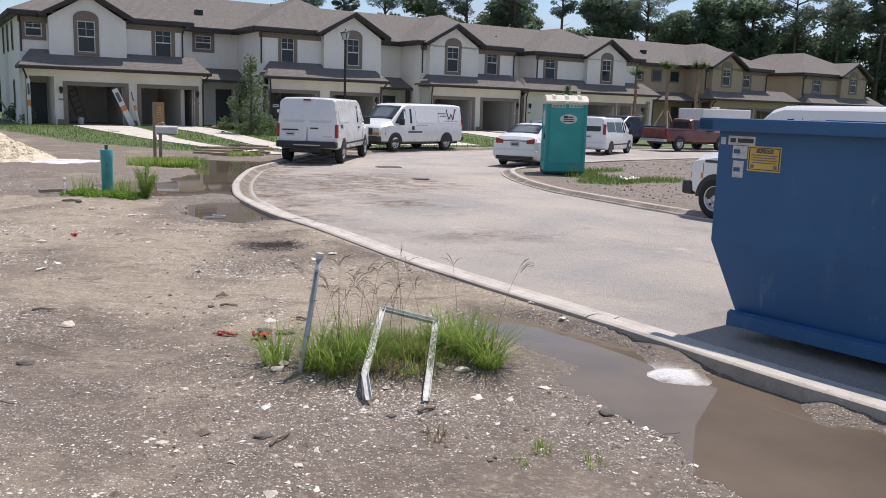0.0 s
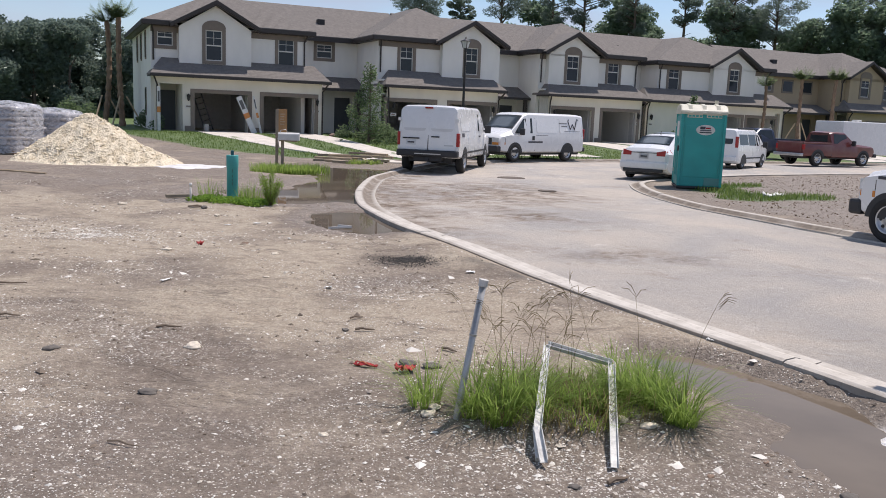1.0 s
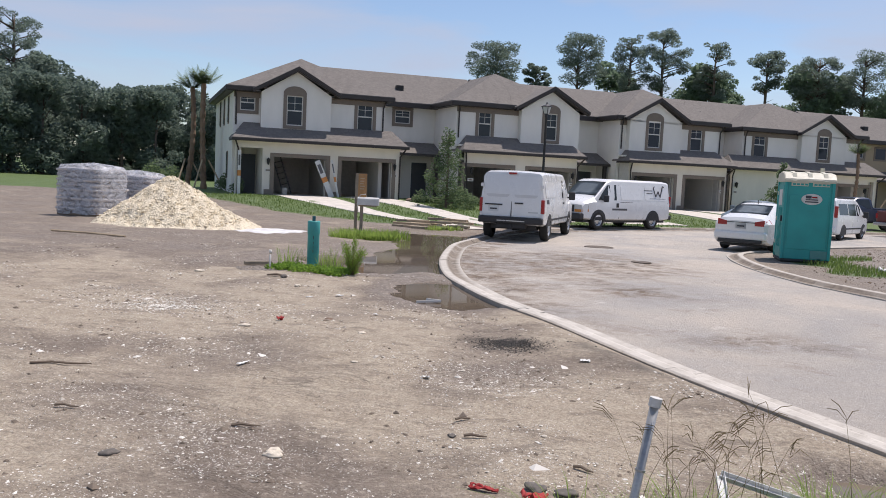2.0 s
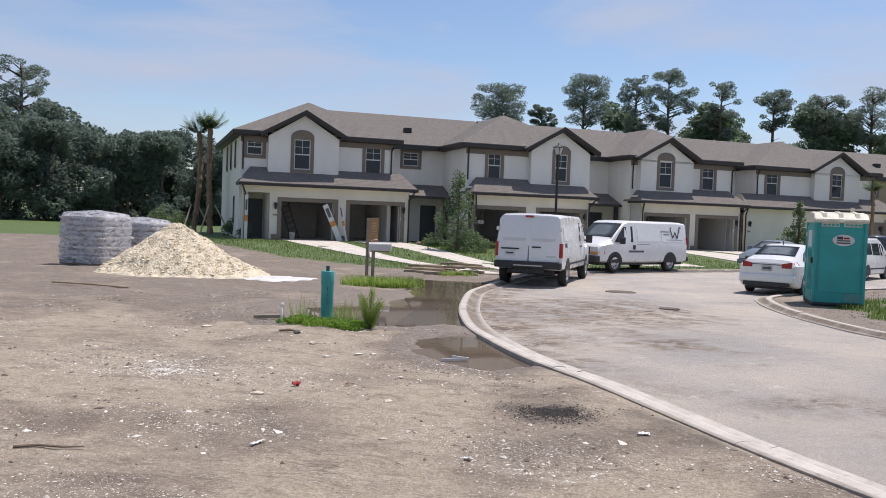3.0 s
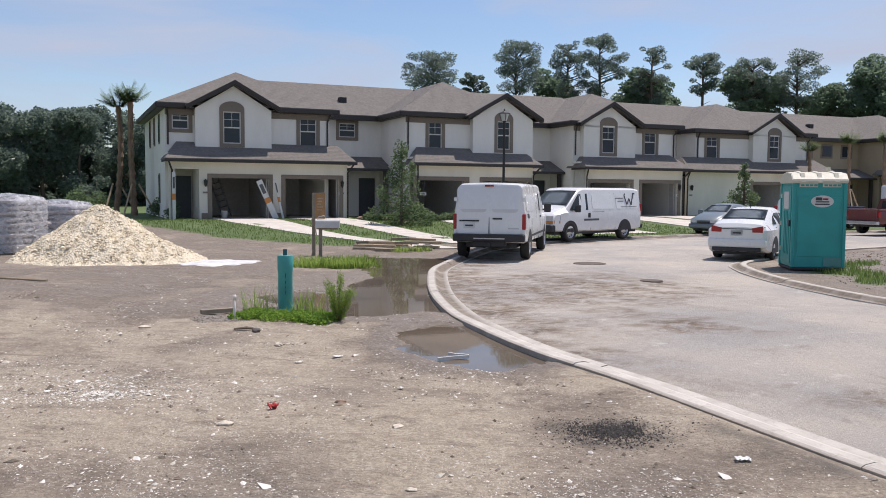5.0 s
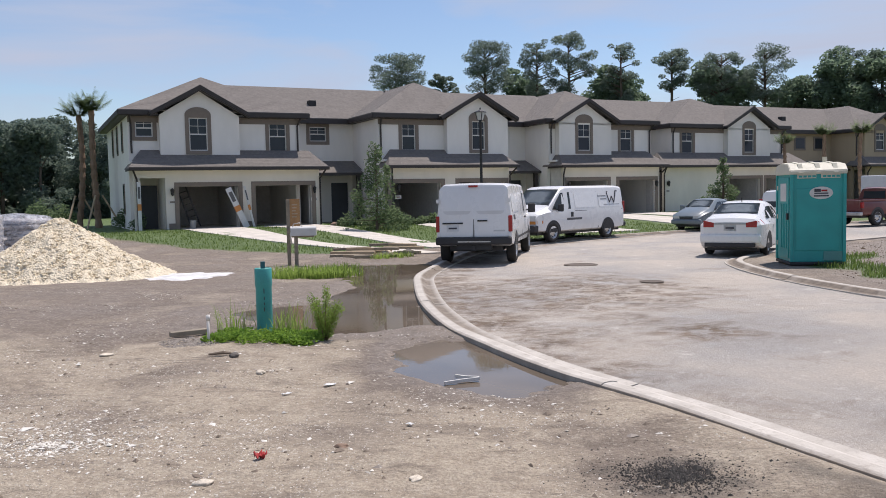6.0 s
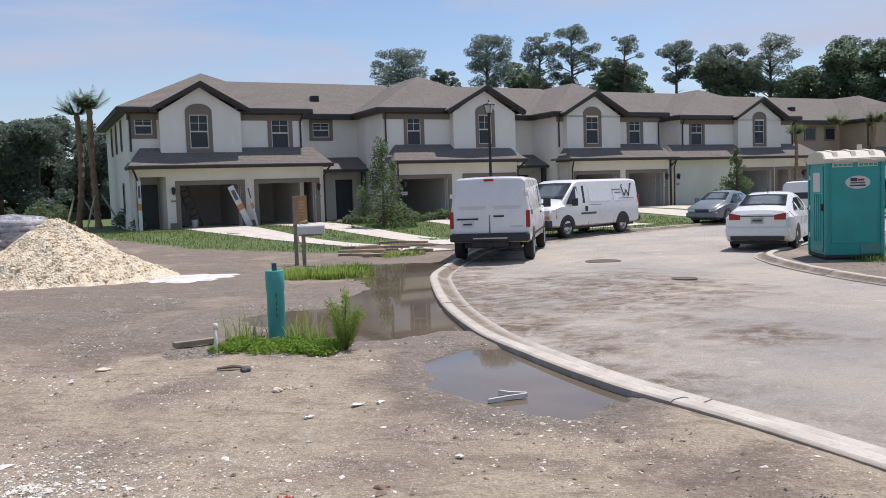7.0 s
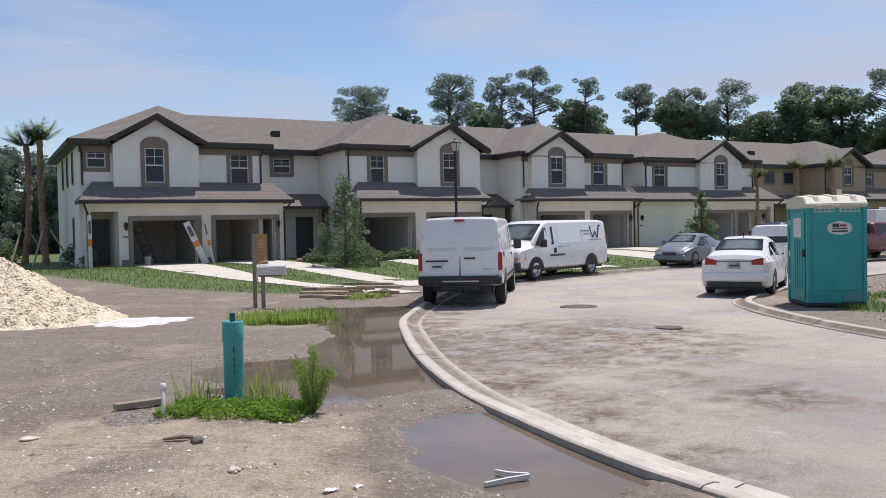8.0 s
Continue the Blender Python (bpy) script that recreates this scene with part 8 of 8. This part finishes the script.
def scrap(name, x, y, w, h, mat, label, category, seed, turn=0.0, rise=0.03):
    bm = bmesh.new()
    n = 9
    g = [[bm.verts.new(((i / n - 0.5) * w, (j / n - 0.5) * h, rise * (0.5 + noise.noise(Vector((i * 0.5, j * 0.5, seed * 4.0)))) + 0.004)) for i in range(n + 1)] for j in range(n + 1)]
    for j in range(n):
        for i in range(n):
            if noise.noise(Vector((i * 0.8, j * 0.8, seed * 9.0))) > -0.32 or 2 < i < 7:
                bm.faces.new((g[j][i], g[j][i + 1], g[j + 1][i + 1], g[j + 1][i]))
    bmesh.ops.delete(bm, geom=[v for v in bm.verts if not v.link_faces], context="VERTS")
    bmesh.ops.solidify(bm, geom=bm.faces[:], thickness=0.002)
    ob = tagged(part(name, bm, mat, smooth=True), label, category)
    ob.matrix_world = on_ground(x, y, turn, 1.0, 0.005)
    return ob


scrap("red_rag", -1.27, 5.68, 0.14, 0.09, RAG, "crumpled red cloth by the grass", "rag", 1, 20, 0.05)
scrap("red_rag", -1.55, 5.78, 0.18, 0.03, RAG, "thin scrap of red cloth in the dirt", "rag", 2, -10)
scrap("red_rag", -4.42, 9.66, 0.075, 0.06, RAG, "crumpled red cloth on the dirt", "rag", 3, 40, 0.05)
PAPER = plain("white_paper", (0.66, 0.66, 0.64), 0.8)
for i, (x, y, w, h) in enumerate([(-1.2, 8.95, 0.13, 0.09), (-4.48, 11.66, 0.14, 0.08), (-3.94, 7.82, 0.2, 0.05), (2.52, 4.66, 0.24, 0.12), (0.85, 6.95, 0.09, 0.05), (-2.4, 7.9, 0.09, 0.05), (-4.75, 11.3, 0.12, 0.05), (-5.0, 16.0, 0.1, 0.06), (2.12, 5.0, 0.10, 0.05), (-3.6, 10.4, 0.07, 0.05)]):
    scrap("paper_scrap", x, y, 0.75 * w, 0.75 * h, PAPER, "small scrap of white paper on the ground", "litter", 10 + i, i * 37, 0.014)
# white strip lying in the puddle, bent like a tick
bm = bmesh.new()
tube(bm, [(K * -3.52, K * 11.90, -0.006), (K * -3.38, K * 11.98, 0.0), (K * -3.23, K * 12.05, 0.004), (K * -3.24, K * 12.07, 0.006), (K * -3.36, K * 12.10, 0.004), (K * -3.45, K * 12.17, 0.0)], 0.021, 4)
tagged(part("plastic_strip", bm, VINYL), "bent white plastic strip lying in the puddle", "strip")

stub = thing("pvc_stub", on_ground(-6.32, 13.58, 0, 1.0), "white plastic pipe stub standing in gravel", "pipe")
bm = bmesh.new()
tube(bm, [(0, 0, -0.1), (0.005, 0, 0.30)], 0.017, 12)
part("pipe", bm, VINYL, stub, smooth=True)
bm = bmesh.new()
tube(bm, [(0.004, 0, 0.26), (0.005, 0, 0.33)], 0.025, 12)
part("coupling", bm, VINYL, stub, "white coupling", smooth=True)
lum = tagged(part("lumber_offcut", boxes((-0.24, 0.24, -0.05, 0.05, 0.0, 0.06), bevel=0.006), POST_WOOD), "weathered lumber offcut beside the plastic stub", "lumber")
lum.matrix_world = on_ground(-6.76, 14.1, 40, 1.0, 0.02)
rock(-5.72, 12.75, 0.05, ROCKS[0], 77, (1.0, 1.0, 0.7), 0, "muddy clod on the dirt", "clod")
bm = bmesh.new()
tube(bm, [(-0.16, 0, 0.02), (0.0, 0, 0.035), (0.08, 0.02, 0.02)], [0.012, 0.02, 0.014], 6)
tw = tagged(part("twig", bm, TWIG), "dark muddy stick on the dirt", "twig", "loose twigs")
tw.matrix_world = on_ground(-5.85, 12.8, 10)

# lumber and rubble at the driveway's end
for i in range(14):
    L = random.uniform(0.7, 1.5)
    pl = tagged(part("plank", boxes((-L / 2, L / 2, -0.07, 0.07, 0.0, 0.075), bevel=0.006), STAKE if i % 2 else POST_WOOD), "muddy plank lying by the driveway", "plank", "planks by the driveway")
    pl.matrix_world = on_ground(-8.0 + 0.42 * (i % 5) + random.uniform(-0.2, 0.2), 27.3 + 0.35 * (i // 3) + random.uniform(-0.2, 0.2), random.uniform(-25, 30), 1.0, 0.01 + 0.07 * (i // 4))
for i in range(9):
    rock(-7.0 + random.uniform(-0.9, 0.9), 27.9 + random.uniform(-0.6, 0.6), random.uniform(0.08, 0.2), ROCKS[i % 3], 100 + i, (1.2, 0.9, 0.6), i * 50)
for i in range(12):
    x, y = at_row(13.3 + random.uniform(-0.5, 1.4), 42.4 + random.uniform(-0.6, 0.6))
    rock(x, y, random.uniform(0.08, 0.2), ROCKS[1 + i % 2], 140 + i, (1.2, 0.9, 0.7), i * 40)
# dirt and brush on the island
chips("dirt_clod", 12000, lambda r, n: (lambda x, y: (K * np.stack([x, y, ground_height(x, y) + 0.01], 1), nearest(KERB_B, x, y) < -0.55))(r.uniform(3.0, 16, n), r.uniform(12, 36, n)), 0.012, plain("island_clod", (0.17, 0.12, 0.08), 0.95, vary=0.3), "clods of turned brown dirt on the island", 51, 0.6)
for i, (x, y) in enumerate([(4.7, 21.9), (5.0, 22.3)]):
    scrap("paper_scrap", x, y, 0.3, 0.22, PAPER, "scrap of white paper in the grass", "litter", 40 + i, i * 50, 0.12)
